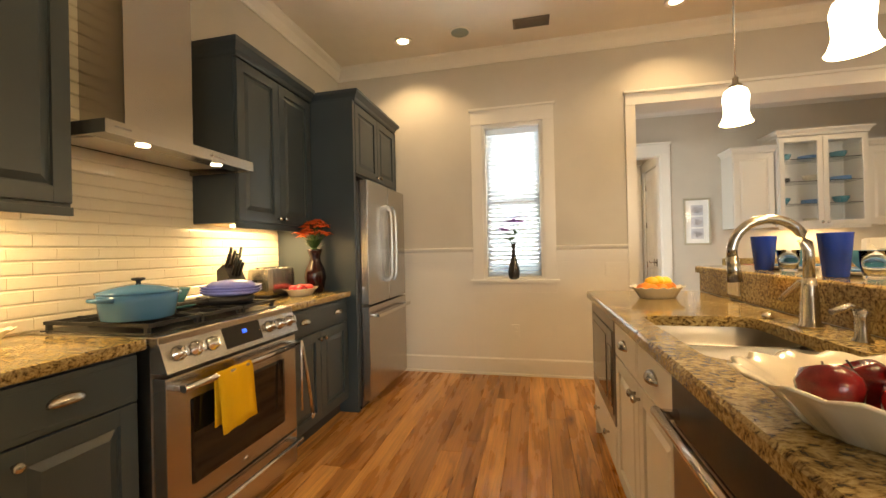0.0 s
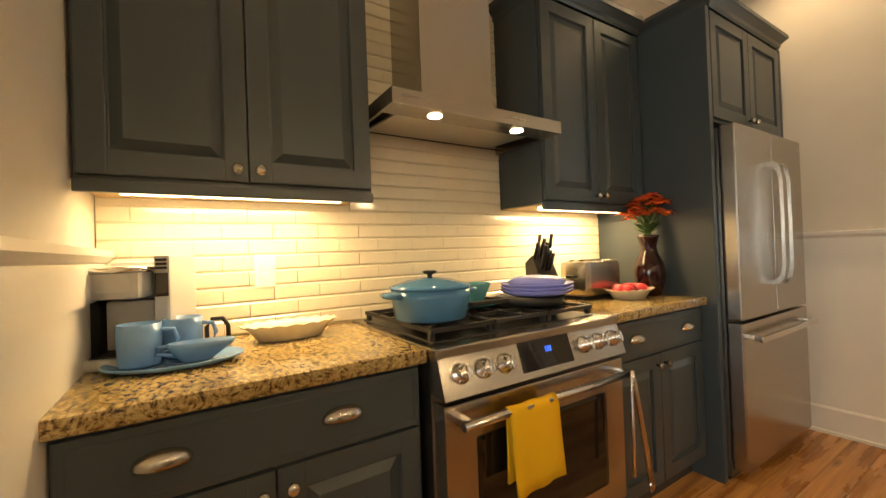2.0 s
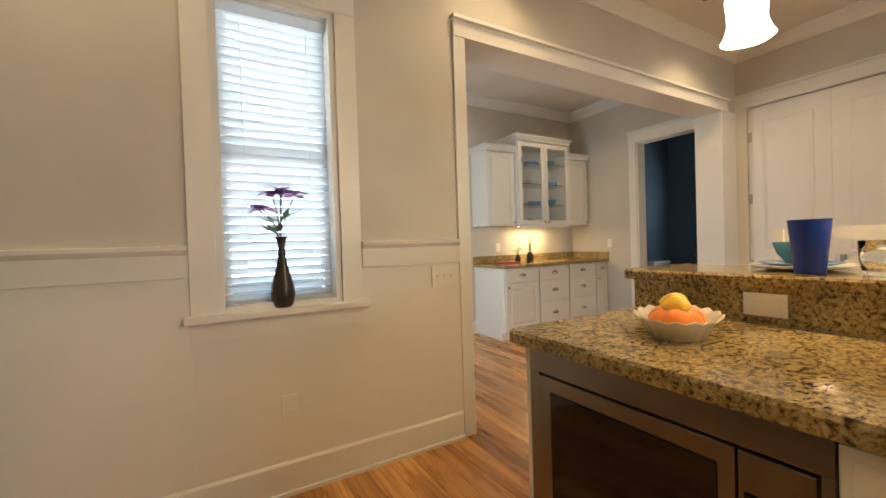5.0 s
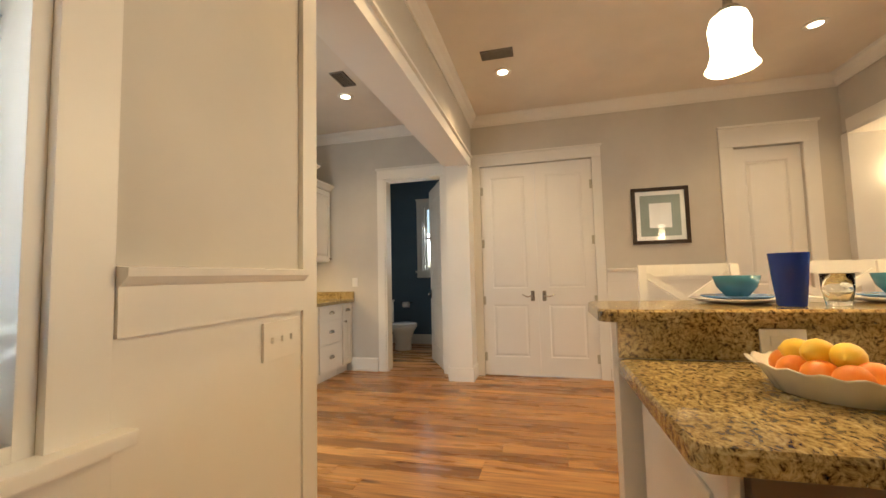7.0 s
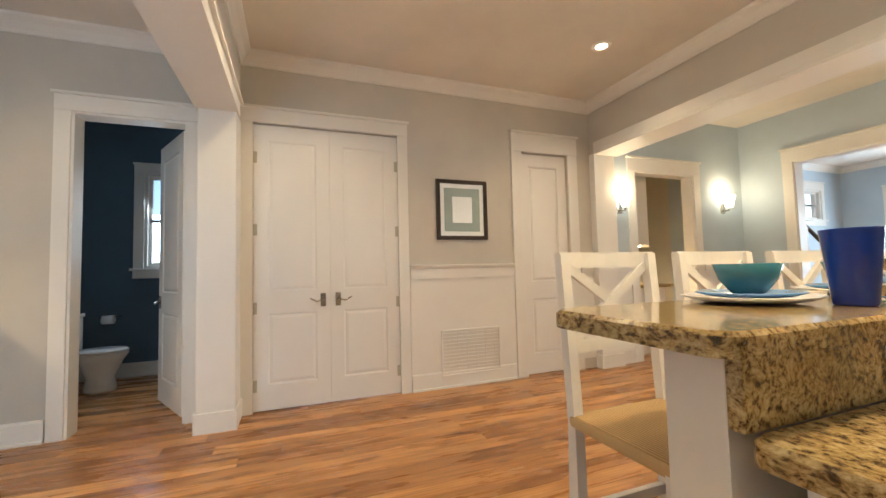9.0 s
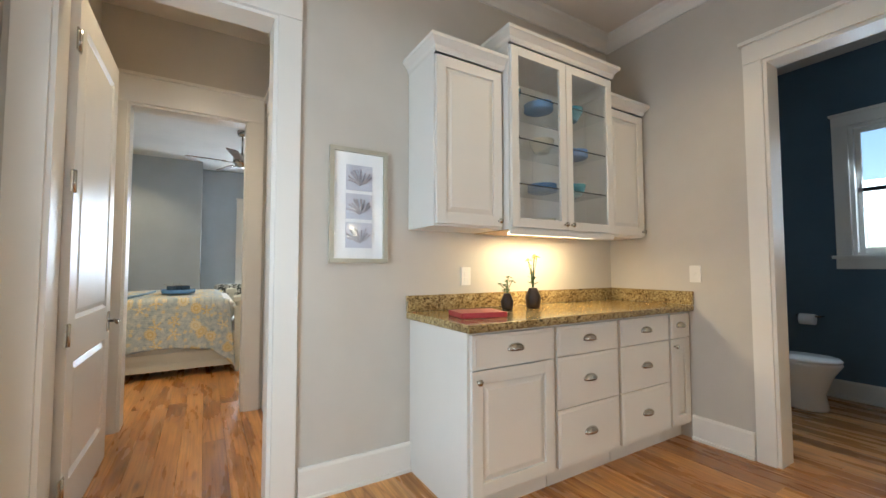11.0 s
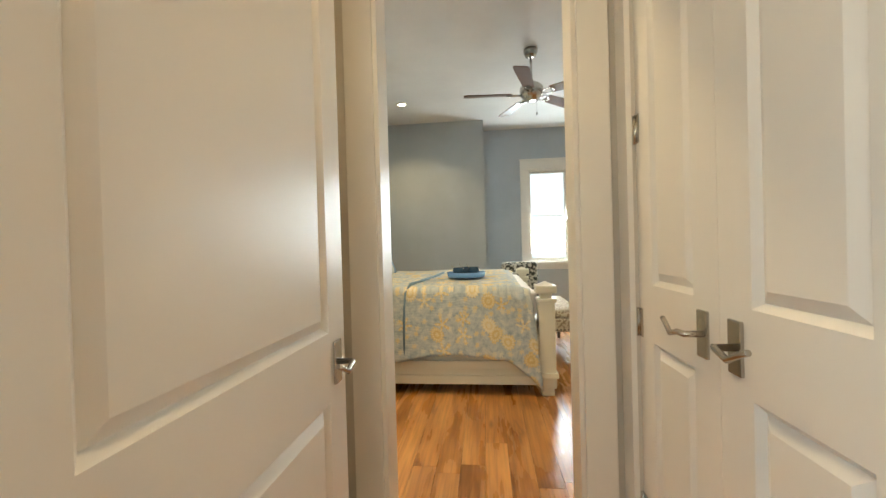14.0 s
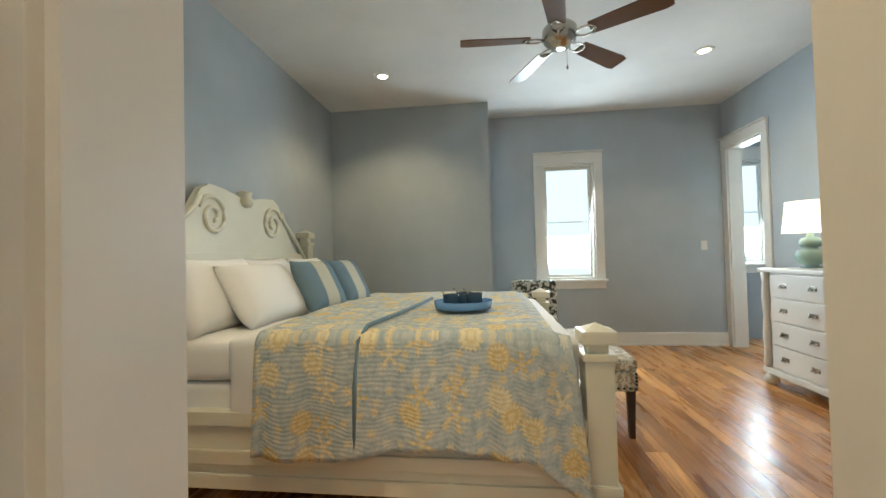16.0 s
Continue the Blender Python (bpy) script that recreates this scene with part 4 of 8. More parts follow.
def crown_box(bmx, w, d, z, h=0.07, left=True, right=True):
    """A flared cornice round the front and ends of a cabinet top."""
    pr = [(0, 0), (0.008, 0.012), (0.012, 0.03), (0.035, 0.055), (0.042, 0.06), (0.042, h)]
    for (o0, h0), (o1, h1) in zip(pr, pr[1:]):
        a = [(-o0 if left else 0, -o0), (w + (o0 if right else 0), -o0), (w + (o0 if right else 0), d), (-o0 if left else 0, d)]
        c = [(-o1 if left else 0, -o1), (w + (o1 if right else 0), -o1), (w + (o1 if right else 0), d), (-o1 if left else 0, d)]
        va = [bmx.verts.new((x, y, z + h0)) for x, y in a]
        vc = [bmx.verts.new((x, y, z + h1)) for x, y in c]
        for k in range(4):
            bmx.faces.new((va[k], va[(k + 1) % 4], vc[(k + 1) % 4], vc[k]))
    e = pr[-1][0]
    bmx.faces.new([bmx.verts.new((x, y, z + h)) for x, y in ((-e if left else 0, -e), (w + (e if right else 0), -e), (w + (e if right else 0), d), (-e if left else 0, d))])


def base_cabinet(loc, rz, w, d, mat, label, cat_group, doors=2, drawers=1, pulls=(0.25, 0.75), toe=True, stack=None, body_top=0.872):
    """Front at local y = 0 looking towards -y; width along x; 0.874 high under the worktop."""
    root = thing("base_cabinet", loc, label, "cabinet", cat_group, rz)
    H = 0.872
    b = bmesh.new()
    z0 = 0.10
    box(b, 0, w, 0.022, d, z0, body_top)
    if body_top < H:
        box(b, 0, w, 0.022, 0.06, body_top, H)
    part("body", b, mat, root)
    if toe:
        b = bmesh.new()
        box(b, 0.002, w - 0.002, 0.08, d - 0.01, 0.0, z0)
        part("toe_kick", b, "toe" if mat == "cab_blue" else mat, root)
    g = 0.004
    if stack:
        ztop = H - 0.012
        for hgt in stack:
            b = bmesh.new()
            slab_front(b, 0.012, w - 0.012, ztop - hgt + g, ztop, 0)
            dr = part("drawer", b, mat, root)
            cup_pull(dr, w / 2, -0.002, ztop - hgt / 2)
            ztop -= hgt
        return root
    zd = H - 0.012
    if drawers:
        zb = H - 0.175
        for k in range(drawers):
            b = bmesh.new()
            a0, a1 = 0.012 + k * (w - 0.024) / drawers + (g if k else 0), 0.012 + (k + 1) * (w - 0.024) / drawers
            slab_front(b, a0, a1, zb + g, zd, 0)
            dr = part("drawer", b, mat, root)
            for q in pulls:
                cup_pull(dr, a0 + (a1 - a0) * q, -0.002, (zb + zd) / 2)
        zd = zb
    for k in range(doors):
        a0, a1 = 0.012 + k * (w - 0.024) / doors + g / 2, 0.012 + (k + 1) * (w - 0.024) / doors - g / 2
        dr = panel_door(root, mat, a0, a1, z0 + 0.02, zd - g, 0)
        inner = a1 - 0.03 if (k % 2 == 0 and doors > 1) else a0 + 0.03
        knob(dr, inner, -0.001, zd - 0.05)
    return root


def wall_cabinet(loc, rz, w, d, h, mat, label, group, doors=2, crown_h=0.07, rail=True, left=True, right=True, glass=False):
    root = thing("wall_cabinet", loc, label, "cabinet", group, rz)
    t = 0.018
    pieces = [("body", (0, w, 0.022, d, 0, h))]
    if glass:
        pieces = [("side_panel", (0, t, 0.022, d, 0, h)), ("side_panel", (w - t, w, 0.022, d, 0, h)), ("bottom_panel", (t, w - t, 0.022, d, 0, t)),
                  ("top_panel", (t, w - t, 0.022, d, h - t, h)), ("back_panel", (t, w - t, d - 0.01, d, t, h - t))]
    for nm, dims in pieces:
        b = bmesh.new()
        box(b, *dims)
        part(nm, b, mat, root)
    g = 0.004
    for k in range(doors):
        a0, a1 = 0.006 + k * (w - 0.012) / doors + g / 2, 0.006 + (k + 1) * (w - 0.012) / doors - g / 2
        if glass:
            f = 0.055
            b = bmesh.new()
            box(b, a0 + f - 0.004, a1 - f + 0.004, 0.008, 0.012, 0.012 + f - 0.004, h - 0.012 - f + 0.004)
            dr = part("door", b, "glass_pane", root, "clear glass pane in a white frame")
            dr.visible_shadow = False
            for nm, dims in (("stile", (a0, a0 + f, 0.012, h - 0.012)), ("stile", (a1 - f, a1, 0.012, h - 0.012)), ("rail", (a0 + f, a1 - f, 0.012, 0.012 + f)), ("rail", (a0 + f, a1 - f, h - 0.012 - f, h - 0.012))):
                b = bmesh.new()
                box(b, dims[0], dims[1], 0, 0.02, dims[2], dims[3], 0.003)
                part(nm, b, mat, dr, "white painted frame")
        else:
            dr = panel_door(root, mat, a0, a1, 0.012, h - 0.012, 0)
        kx = (a1 - 0.028 if k % 2 == 0 else a0 + 0.028) if doors > 1 else a1 - 0.028
        knob(dr, kx, -0.001, 0.045)
    if glass:
        for s in range(1, 4):
            b = bmesh.new()
            box(b, 0.018, w - 0.018, 0.03, d - 0.012, h * s / 4 - 0.004, h * s / 4 + 0.004)
            part("shelf", b, "glass", root, "clear glass shelf")
    b = bmesh.new()
    crown_box(b, w, d, h, crown_h, left, right)
    part("cornice", b, mat, root)
    if rail:
        b = bmesh.new()
        box(b, 0, w, 0.006, 0.026, -0.032, 0.0, 0.004)
        part("light_rail", b, mat, root)
        b = bmesh.new()
        box(b, 0.004, w - 0.004, 0.028, d - 0.004, -0.006, -0.001)
        part("underside", b, "pale_wood", root, "unpainted pale wood underside")
        b = bmesh.new()
        box(b, 0.08, w - 0.08, 0.07, 0.13, -0.022, -0.002, 0.003)
        part("light_strip", b, "strip", root, "lit under-cabinet strip light")
    return root


BLUE = "cab_blue"
GB, GW = "slate kitchen base cabinets", "slate kitchen wall cabinets"
XF = -1.49      # face of the slate base cabinets
base_cabinet((XF, 0.255, 0), 90, 0.785, 0.60, BLUE, "slate blue-grey base cabinet with a wide drawer over two doors", GB, 2, 1, (0.22, 0.71))
base_cabinet((XF, 1.865, 0), 90, 0.80, 0.60, BLUE, "slate blue-grey base cabinet between the range and the refrigerator", GB, 2, 1, (0.27, 0.81))
XU = -1.765
wall_cabinet((XU, 0.255, 1.395), 90, 0.775, 0.325, 0.97, BLUE, "slate blue-grey wall cabinet with two raised-panel doors over the worktop", GW, 2, 0.09, True, False, True)
wall_cabinet((XU, 1.868, 1.395), 90, 0.79, 0.325, 0.97, BLUE, "slate blue-grey wall cabinet beside the range hood", GW, 2, 0.09, True, True, False)
area_lamp("under_cabinet_lamp", (-1.90, 0.64, 1.37), (-2.0, 0.64, 0), 0.55, 0.08, 4.0, WARM)
area_lamp("under_cabinet_lamp", (-1.90, 2.26, 1.37), (-2.0, 2.26, 0), 0.55, 0.08, 6.5, WARM)

# refrigerator surround
root = thing("refrigerator_surround", (-1.42, 2.665, 0), "slate blue-grey tall end panel beside the refrigerator", "cabinet panel", "", 90)
b = bmesh.new()
box(b, 0, 0.035, 0, 0.668, 0, 2.36, 0.003)
part("panel", b, BLUE, root)
b = bmesh.new()
box(b, 0.93, 0.955, 0, 0.668, 0, 2.36, 0.003)
part("panel", b, BLUE, root)
wall_cabinet((-1.42, 2.702, 1.80), 90, 0.89, 0.668, 0.56, BLUE, "slate blue-grey cabinet over the refrigerator", "", 2, 0.08, False, True, True)


def worktop(name, dims, label, r=0.012):
    b = bmesh.new()
    box(b, *dims, r)
    return solid(name, b, "granite", (0, 0, 0), label, "worktop")


worktop("worktop", (-2.088, -1.462, 0.252, 1.045, 0.874, 0.914), "speckled brown granite worktop on the slate cabinets")
worktop("worktop", (-2.088, -1.462, 1.86, 2.663, 0.874, 0.914), "speckled brown granite worktop beside the refrigerator")


# ---------------- range ----------------
def gas_range(loc, rz):
    root = thing("range", loc, "stainless steel gas range with black grates and an oven window", "range", "", rz)
    w, d = 0.80, 0.655
    b = bmesh.new()
    box(b, 0.0, w, 0.03, d, 0.06, 0.80)
    box(b, 0.0, w, 0.03, d, 0.80, 0.885)
    part("body", b, "steel_dark", root)
    b = bmesh.new()
    box(b, 0.03, w - 0.03, 0.06, d - 0.02, 0.0, 0.06)
    part("toe_kick", b, "black", root)
    b = bmesh.new()
    box(b, -0.004, w + 0.004, -0.01, d, 0.885, 0.918, 0.006)
    part("cooktop", b, "steel", root)
    b = bmesh.new()
    box(b, 0.03, w - 0.03, 0.06, d - 0.05, 0.912, 0.922, 0.003)
    part("burner_pan", b, "black", root)
    # sloped control panel
    b = bmesh.new()
    prism(b, [(-0.045, 0.785), (0.03, 0.785), (0.03, 0.90), (-0.005, 0.905)], "x", 0, w)
    panel = part("control_panel", b, "steel", root)
    tilt = math.atan2(0.04, 0.12)
    nrm = Vector((0, -math.cos(tilt), math.sin(tilt)))

    def on_panel(x, s, out=0.0):
        p = Vector((x, -0.045, 0.785)) + s * Vector((0, 0.04, 0.12)) + nrm * out
        return p
    for x in (0.065, 0.145, 0.225, 0.585, 0.665, 0.745):
        b = bmesh.new()
        lathe(b, [(0.029, 0), (0.029, 0.006), (0.022, 0.008), (0.020, 0.034), (0.017, 0.038), (0.0005, 0.038)], 22)
        box(b, -0.004, 0.004, -0.018, 0.018, 0.036, 0.044, 0.001)
        bmesh.ops.rotate(b, verts=b.verts[:], cent=(0, 0, 0), matrix=Matrix.Rotation(radians(90) - tilt, 3, "X"))
        bmesh.ops.translate(b, verts=b.verts[:], vec=on_panel(x, 0.5))
        part("knob", b, "chrome", panel, "polished steel burner knob")
    b = bmesh.new()
    q = [on_panel(x, s, 0.002) for x, s in ((0.29, 0.16), (0.52, 0.16), (0.52, 0.88), (0.29, 0.88))]
    q2 = [on_panel(x, s, -0.004) for x, s in ((0.29, 0.16), (0.52, 0.16), (0.52, 0.88), (0.29, 0.88))]
    f = [b.verts.new(p) for p in q]
    k = [b.verts.new(p) for p in q2]
    b.faces.new(f)
    for i in range(4):
        b.faces.new((f[i], k[i], k[(i + 1) % 4], f[(i + 1) % 4]))
    disp = part("display", b, "glass_black", panel, "black glass clock display")
    # clock figures, too blurred to read
    b = bmesh.new()
    for i, (x0, x1) in enumerate(((0.400, 0.404), (0.409, 0.415), (0.420, 0.426))):
        qq = [on_panel(x, s, 0.0035) for x, s in ((x0, 0.54), (x1, 0.54), (x1, 0.68), (x0, 0.68))]
        b.faces.new([b.verts.new(p) for p in qq])
    part("digits", b, "clock", disp, "glowing blue clock digits")
    # oven door
    b = bmesh.new()
    box(b, 0.006, w - 0.006, -0.03, 0.03, 0.25, 0.765, 0.005)
    door = part("oven_door", b, "steel", root)
    b = bmesh.new()
    box(b, 0.11, w - 0.11, -0.033, -0.02, 0.33, 0.66, 0.012)
    part("oven_window", b, "glass_black", door, "dark oven window")
    b = bmesh.new()
    tube(b, [(0.03, -0.082, 0.725), (w - 0.03, -0.082, 0.725)], 0.013, 14)
    for x in (0.05, w - 0.05):
        box(b, x - 0.014, x + 0.014, -0.086, -0.028, 0.713, 0.737, 0.004)
    part("handle", b, "chrome", door, "round steel oven handle")
    b = bmesh.new()
    lathe(b, [(0.012, 0), (0.012, 0.003), (0.0005, 0.004)], 16)
    bmesh.ops.rotate(b, verts=b.verts[:], cent=(0, 0, 0), matrix=Matrix.Rotation(radians(90), 3, "X"))
    bmesh.ops.translate(b, verts=b.verts[:], vec=(w / 2, -0.03, 0.285))
    part("badge", b, "nickel", door)
    b = bmesh.new()
    box(b, 0.006, w - 0.006, -0.03, 0.03, 0.07, 0.24, 0.005)
    dr = part("drawer", b, "steel", root)
    b = bmesh.new()
    tube(b, [(0.03, -0.075, 0.205), (w - 0.03, -0.075, 0.205)], 0.012, 12)
    for x in (0.05, w - 0.05):
        box(b, x - 0.013, x + 0.013, -0.08, -0.028, 0.194, 0.216, 0.004)
    part("handle", b, "chrome", dr)
    # burners and grates
    for bx in (0.16, 0.40, 0.64):
        for by in ((0.20, 0.46) if bx != 0.40 else (0.33,)):
            b = bmesh.new()
            lathe(b, [(0.05, 0.922), (0.048, 0.932), (0.03, 0.936), (0.03, 0.942), (0.0005, 0.943)], 20, bx, by)
            part("burner", b, "iron", root)
    for i in range(3):
        x0, x1 = 0.03 + i * 0.247, 0.03 + (i + 1) * 0.247 - 0.006
        b = bmesh.new()
        zt, zb = 0.958, 0.944
        for yy in (0.075, d - 0.075):
            box(b, x0, x1, yy - 0.007, yy + 0.007, zb, zt, 0.002)
        for xx in (x0 + 0.007, x1 - 0.007):
            box(b, xx - 0.007, xx + 0.007, 0.075, d - 0.075, zb, zt, 0.002)
        for yy in (0.2, 0.33, 0.46):
            box(b, x0, x1, yy - 0.005, yy + 0.005, zb, zt + 0.004, 0.002)
        box(b, (x0 + x1) / 2 - 0.005, (x0 + x1) / 2 + 0.005, 0.075, d - 0.075, zb, zt + 0.004, 0.002)
        for xx in (x0 + 0.01, x1 - 0.01):
            for yy in (0.085, d - 0.085):
                box(b, xx - 0.008, xx + 0.008, yy - 0.008, yy + 0.008, 0.92, zb, 0)
        part("grate", b, "iron", root, "black cast-iron grate")
    return root


RX = -1.43
gas_range((RX, 1.05, 0), 90)


def from_range(x, y, z):
    """A place given along, behind and above the range's front."""
    return (RX - y, 1.05 + x, z)


# folded towel over the oven handle
b = bmesh.new()
nx, cols = 9, []
prof = [(-0.066, 0.52), (-0.066, 0.62), (-0.065, 0.715), (-0.070, 0.737), (-0.082, 0.7415), (-0.094, 0.737), (-0.099, 0.715), (-0.102, 0.60), (-0.103, 0.53), (-0.105, 0.49)]
for i in range(nx):
    x = 0.185 + 0.19 * i / (nx - 1)
    cols.append([b.verts.new((x + 0.006 * math.sin(j * 0.9), yy + 0.004 * math.sin(i * 1.7 + j * 0.4), z + 0.012 * (i / nx) * (j > 7))) for j, (yy, z) in enumerate(prof)])
for p, q in zip(cols, cols[1:]):
    for j in range(len(prof) - 1):
        f = b.faces.new((p[j], q[j], q[j + 1], p[j + 1]))
        f.smooth = True
tw = solid("dish_towel", b, "towel", from_range(0, 0, 0), "mustard yellow dish towel folded over the oven handle", "towel", "", 90)
so = tw.modifiers.new("cloth", "SOLIDIFY")
so.thickness = 0.007

# long steel tongs hanging from the handle's end
b = bmesh.new()
tube(b, [(0.745, -0.098, 0.742), (0.75, -0.105, 0.70), (0.785, -0.112, 0.50), (0.815, -0.115, 0.33)], 0.009, 8, 1.2)
ball(b, (0.818, -0.115, 0.32), 0.016, 1, 0.5, 1.5, 10)
tube(b, [(0.745, -0.098, 0.742), (0.735, -0.105, 0.69), (0.728, -0.108, 0.55), (0.724, -0.11, 0.38)], 0.006, 8, 1.2)
solid("tongs", b, "chrome", from_range(0, 0, 0), "long steel tongs hanging on the oven handle", "tongs", "", 90)


# ---------------- hood ----------------
def hood(loc, rz):
    root = thing("range_hood", loc, "stainless steel chimney range hood with two lit lamps", "range hood", "", rz)
    w, d = 0.80, 0.438
    c0, c1, cy = 0.21, 0.565, 0.17
    for nm, dims in (("front_fascia", (0, w, 0, 0.012, 0, 0.052)), ("side_fascia", (0, 0.012, 0.012, d, 0, 0.052)), ("side_fascia", (w - 0.012, w, 0.012, d, 0, 0.052)), ("back_fascia", (0.012, w - 0.012, d - 0.012, d, 0, 0.052))):
        b = bmesh.new()
        box(b, *dims, 0.0015)
        part(nm, b, "steel", root)
    b = bmesh.new()
    va = [b.verts.new((x, y, 0.052)) for x, y in ((0, 0), (w, 0), (w, d), (0, d))]
    vb = [b.verts.new((x, y, 0.085)) for x, y in ((c0, cy), (c1, cy), (c1, d), (c0, d))]
    for k in range(4):
        b.faces.new((va[k], va[(k + 1) % 4], vb[(k + 1) % 4], vb[k]))
    b.faces.new(vb)
    b.faces.new(list(reversed(va)))
    part("canopy_top", b, "steel", root)
    b = bmesh.new()
    box(b, c0, c1, cy, d, 0.075, 1.43, 0.003)
    part("chimney", b, "steel", root)
    # underside: a lamp strip in front, then a sunken grease filter in a dark surround
    b = bmesh.new()
    box(b, 0.013, w - 0.013, 0.013, 0.115, 0.004, 0.012, 0.001)
    part("lamp_strip", b, "steel", root)
    b = bmesh.new()
    box(b, 0.013, w - 0.013, 0.115, d - 0.013, 0.044, 0.050)
    part("inner_lining", b, "black", root, "dark recess round the filter")
    b = bmesh.new()
    prism(b, [(0.135, 0.012), (d - 0.035, 0.026), (d - 0.035, 0.034), (0.135, 0.020)], "x", 0.075, w - 0.075)
    part("grease_filter", b, "filter_steel", root, "brushed steel grease filter")
    for k in range(5):
        x = 0.50 + k * 0.022
        b2 = bmesh.new()
        lathe(b2, [(0.0065, 0), (0.0065, 0.002), (0.0005, 0.003)], 12)
        bmesh.ops.rotate(b2, verts=b2.verts[:], cent=(0, 0, 0), matrix=Matrix.Rotation(radians(90), 3, "X"))
        bmesh.ops.translate(b2, verts=b2.verts[:], vec=(x, 0, 0.026))
        part("button", b2, "chrome", root, "small round push button")
    b = bmesh.new()
    box(b, 0.035, 0.10, -0.0015, 0.001, 0.027, 0.034, 0.0006)
    part("badge", b, "steel_dark", root)
    for x in (0.20, 0.60):
        b = bmesh.new()
        lathe(b, [(0.0005, -0.002), (0.020, -0.002), (0.026, 0.000), (0.028, 0.004)], 20, x, 0.064)
        part("lamp", b, "can", root, "lit halogen lamp")
    return root


hood((-1.65, 1.055, 1.675), 90)
for yy in (1.255, 1.655):
    spot_lamp("hood_lamp", (-1.714, yy, 1.668), (-1.74, yy, 0.9), 5, WARM, 110, 0.025)


# ---------------- refrigerator ----------------
def fridge(loc, rz):
    root = thing("refrigerator", loc, "stainless steel french-door refrigerator with a bottom freezer", "refrigerator", "", rz)
    w, d, H = 0.875, 0.66, 1.76
    b = bmesh.new()
    box(b, 0, w, 0.07, d, 0.03, H - 0.01)
    part("body", b, "steel_dark", root)
    b = bmesh.new()
    box(b, 0.02, w - 0.02, 0.09, d, 0.0, 0.06)
    part("grille", b, "black", root)
    for k, (a0, a1) in enumerate(((0.002, w / 2 - 0.003), (w / 2 + 0.003, w - 0.002))):
        b = bmesh.new()
        box(b, a0, a1, 0, 0.065, 0.80, H, 0.008)
        dr = part("door", b, "steel", root)
        hx = a1 - 0.05 if k == 0 else a0 + 0.05
        b = bmesh.new()
        bow = [(0.002, 0.95), (-0.035, 0.955), (-0.056, 0.985), (-0.064, 1.05), (-0.066, 1.275), (-0.064, 1.50), (-0.056, 1.565), (-0.035, 1.595), (0.002, 1.60)]
        inn = [(yy + 0.016 if 0 < q < 8 else yy, z + (0.022 if q < 3 else -0.022 if q > 5 else 0)) for q, (yy, z) in enumerate(bow)]
        prism(b, bow + list(reversed(inn)), "x", hx - 0.016, hx + 0.016)
        part("handle", b, "steel", dr, "vertical steel handle")
    b = bmesh.new()
    box(b, 0.002, w - 0.002, 0, 0.065, 0.07, 0.785, 0.008)
    dr = part("freezer_drawer", b, "steel", root)
    b = bmesh.new()
    box(b, 0.05, w - 0.05, -0.065, -0.045, 0.70, 0.728, 0.007)
    for x in (0.07, w - 0.10):
        box(b, x, x + 0.03, -0.05, 0.002, 0.703, 0.725, 0.004)
    part("handle", b, "chrome", dr, "horizontal steel handle")
    b = bmesh.new()
    box(b, w - 0.07, w - 0.03, -0.0025, 0.001, 1.70, 1.712, 0.001)
    part("badge", b, "chrome", root)
    return root


fridge((-1.335, 2.708, 0), 90)

# ---------------- things on the worktops ----------------
ZC = 0.915
# enamelled casserole
root = thing("casserole", from_range(0.125, 0.225, 0.963), "teal enamelled round casserole with its lid on the range", "pot", "", 90)
b = bmesh.new()
lathe(b, [(0.112, 0.0), (0.122, 0.006), (0.132, 0.075), (0.134, 0.100), (0.127, 0.100)], 40)
pot = part("pot", b, "enamel_blue", root)
for sx in (-1, 1):
    b = bmesh.new()
    tube(b, [(sx * 0.129, -0.04, 0.083), (sx * 0.162, -0.03, 0.087), (sx * 0.166, 0.0, 0.087), (sx * 0.162, 0.03, 0.087), (sx * 0.129, 0.04, 0.083)], 0.009, 8)
    part("handle", b, "enamel_blue", pot)
b = bmesh.new()
lathe(b, [(0.136, 0.101), (0.138, 0.108), (0.122, 0.116), (0.076, 0.129), (0.02, 0.137), (0.0005, 0.138)], 40)
lid = part("lid", b, "enamel_blue", root)
b = bmesh.new()
lathe(b, [(0.008, 0.135), (0.009, 0.147), (0.022, 0.151), (0.025, 0.158), (0.018, 0.161), (0.0005, 0.162)], 20)
part("knob", b, "black", lid, "black lid knob")

# small blue bowl on a saucer, behind
b = bmesh.new()
lathe(b, [(0.09, 0.0), (0.10, 0.008), (0.098, 0.011), (0.04, 0.012), (0.045, 0.02), (0.076, 0.090), (0.072, 0.090), (0.04, 0.025), (0.0005, 0.02)], 28)
solid("small_bowl", b, "ceramic_teal", from_range(0.41, 0.37, 0.963), "small teal bowl on a saucer on the range", "bowl", "", 90)

# skillet
root = thing("skillet", from_range(0.59, 0.225, 0.964), "black cast-iron skillet on the range", "pan", "", 90)
b = bmesh.new()
lathe(b, [(0.10, 0.0), (0.125, 0.006), (0.135, 0.035), (0.13, 0.035), (0.118, 0.01), (0.0005, 0.008)], 32)
pan = part("pan", b, "iron", root)
b = bmesh.new()
box(b, -0.30, -0.125, -0.016, 0.016, 0.02, 0.035, 0.006)
part("handle", b, "iron", pan)

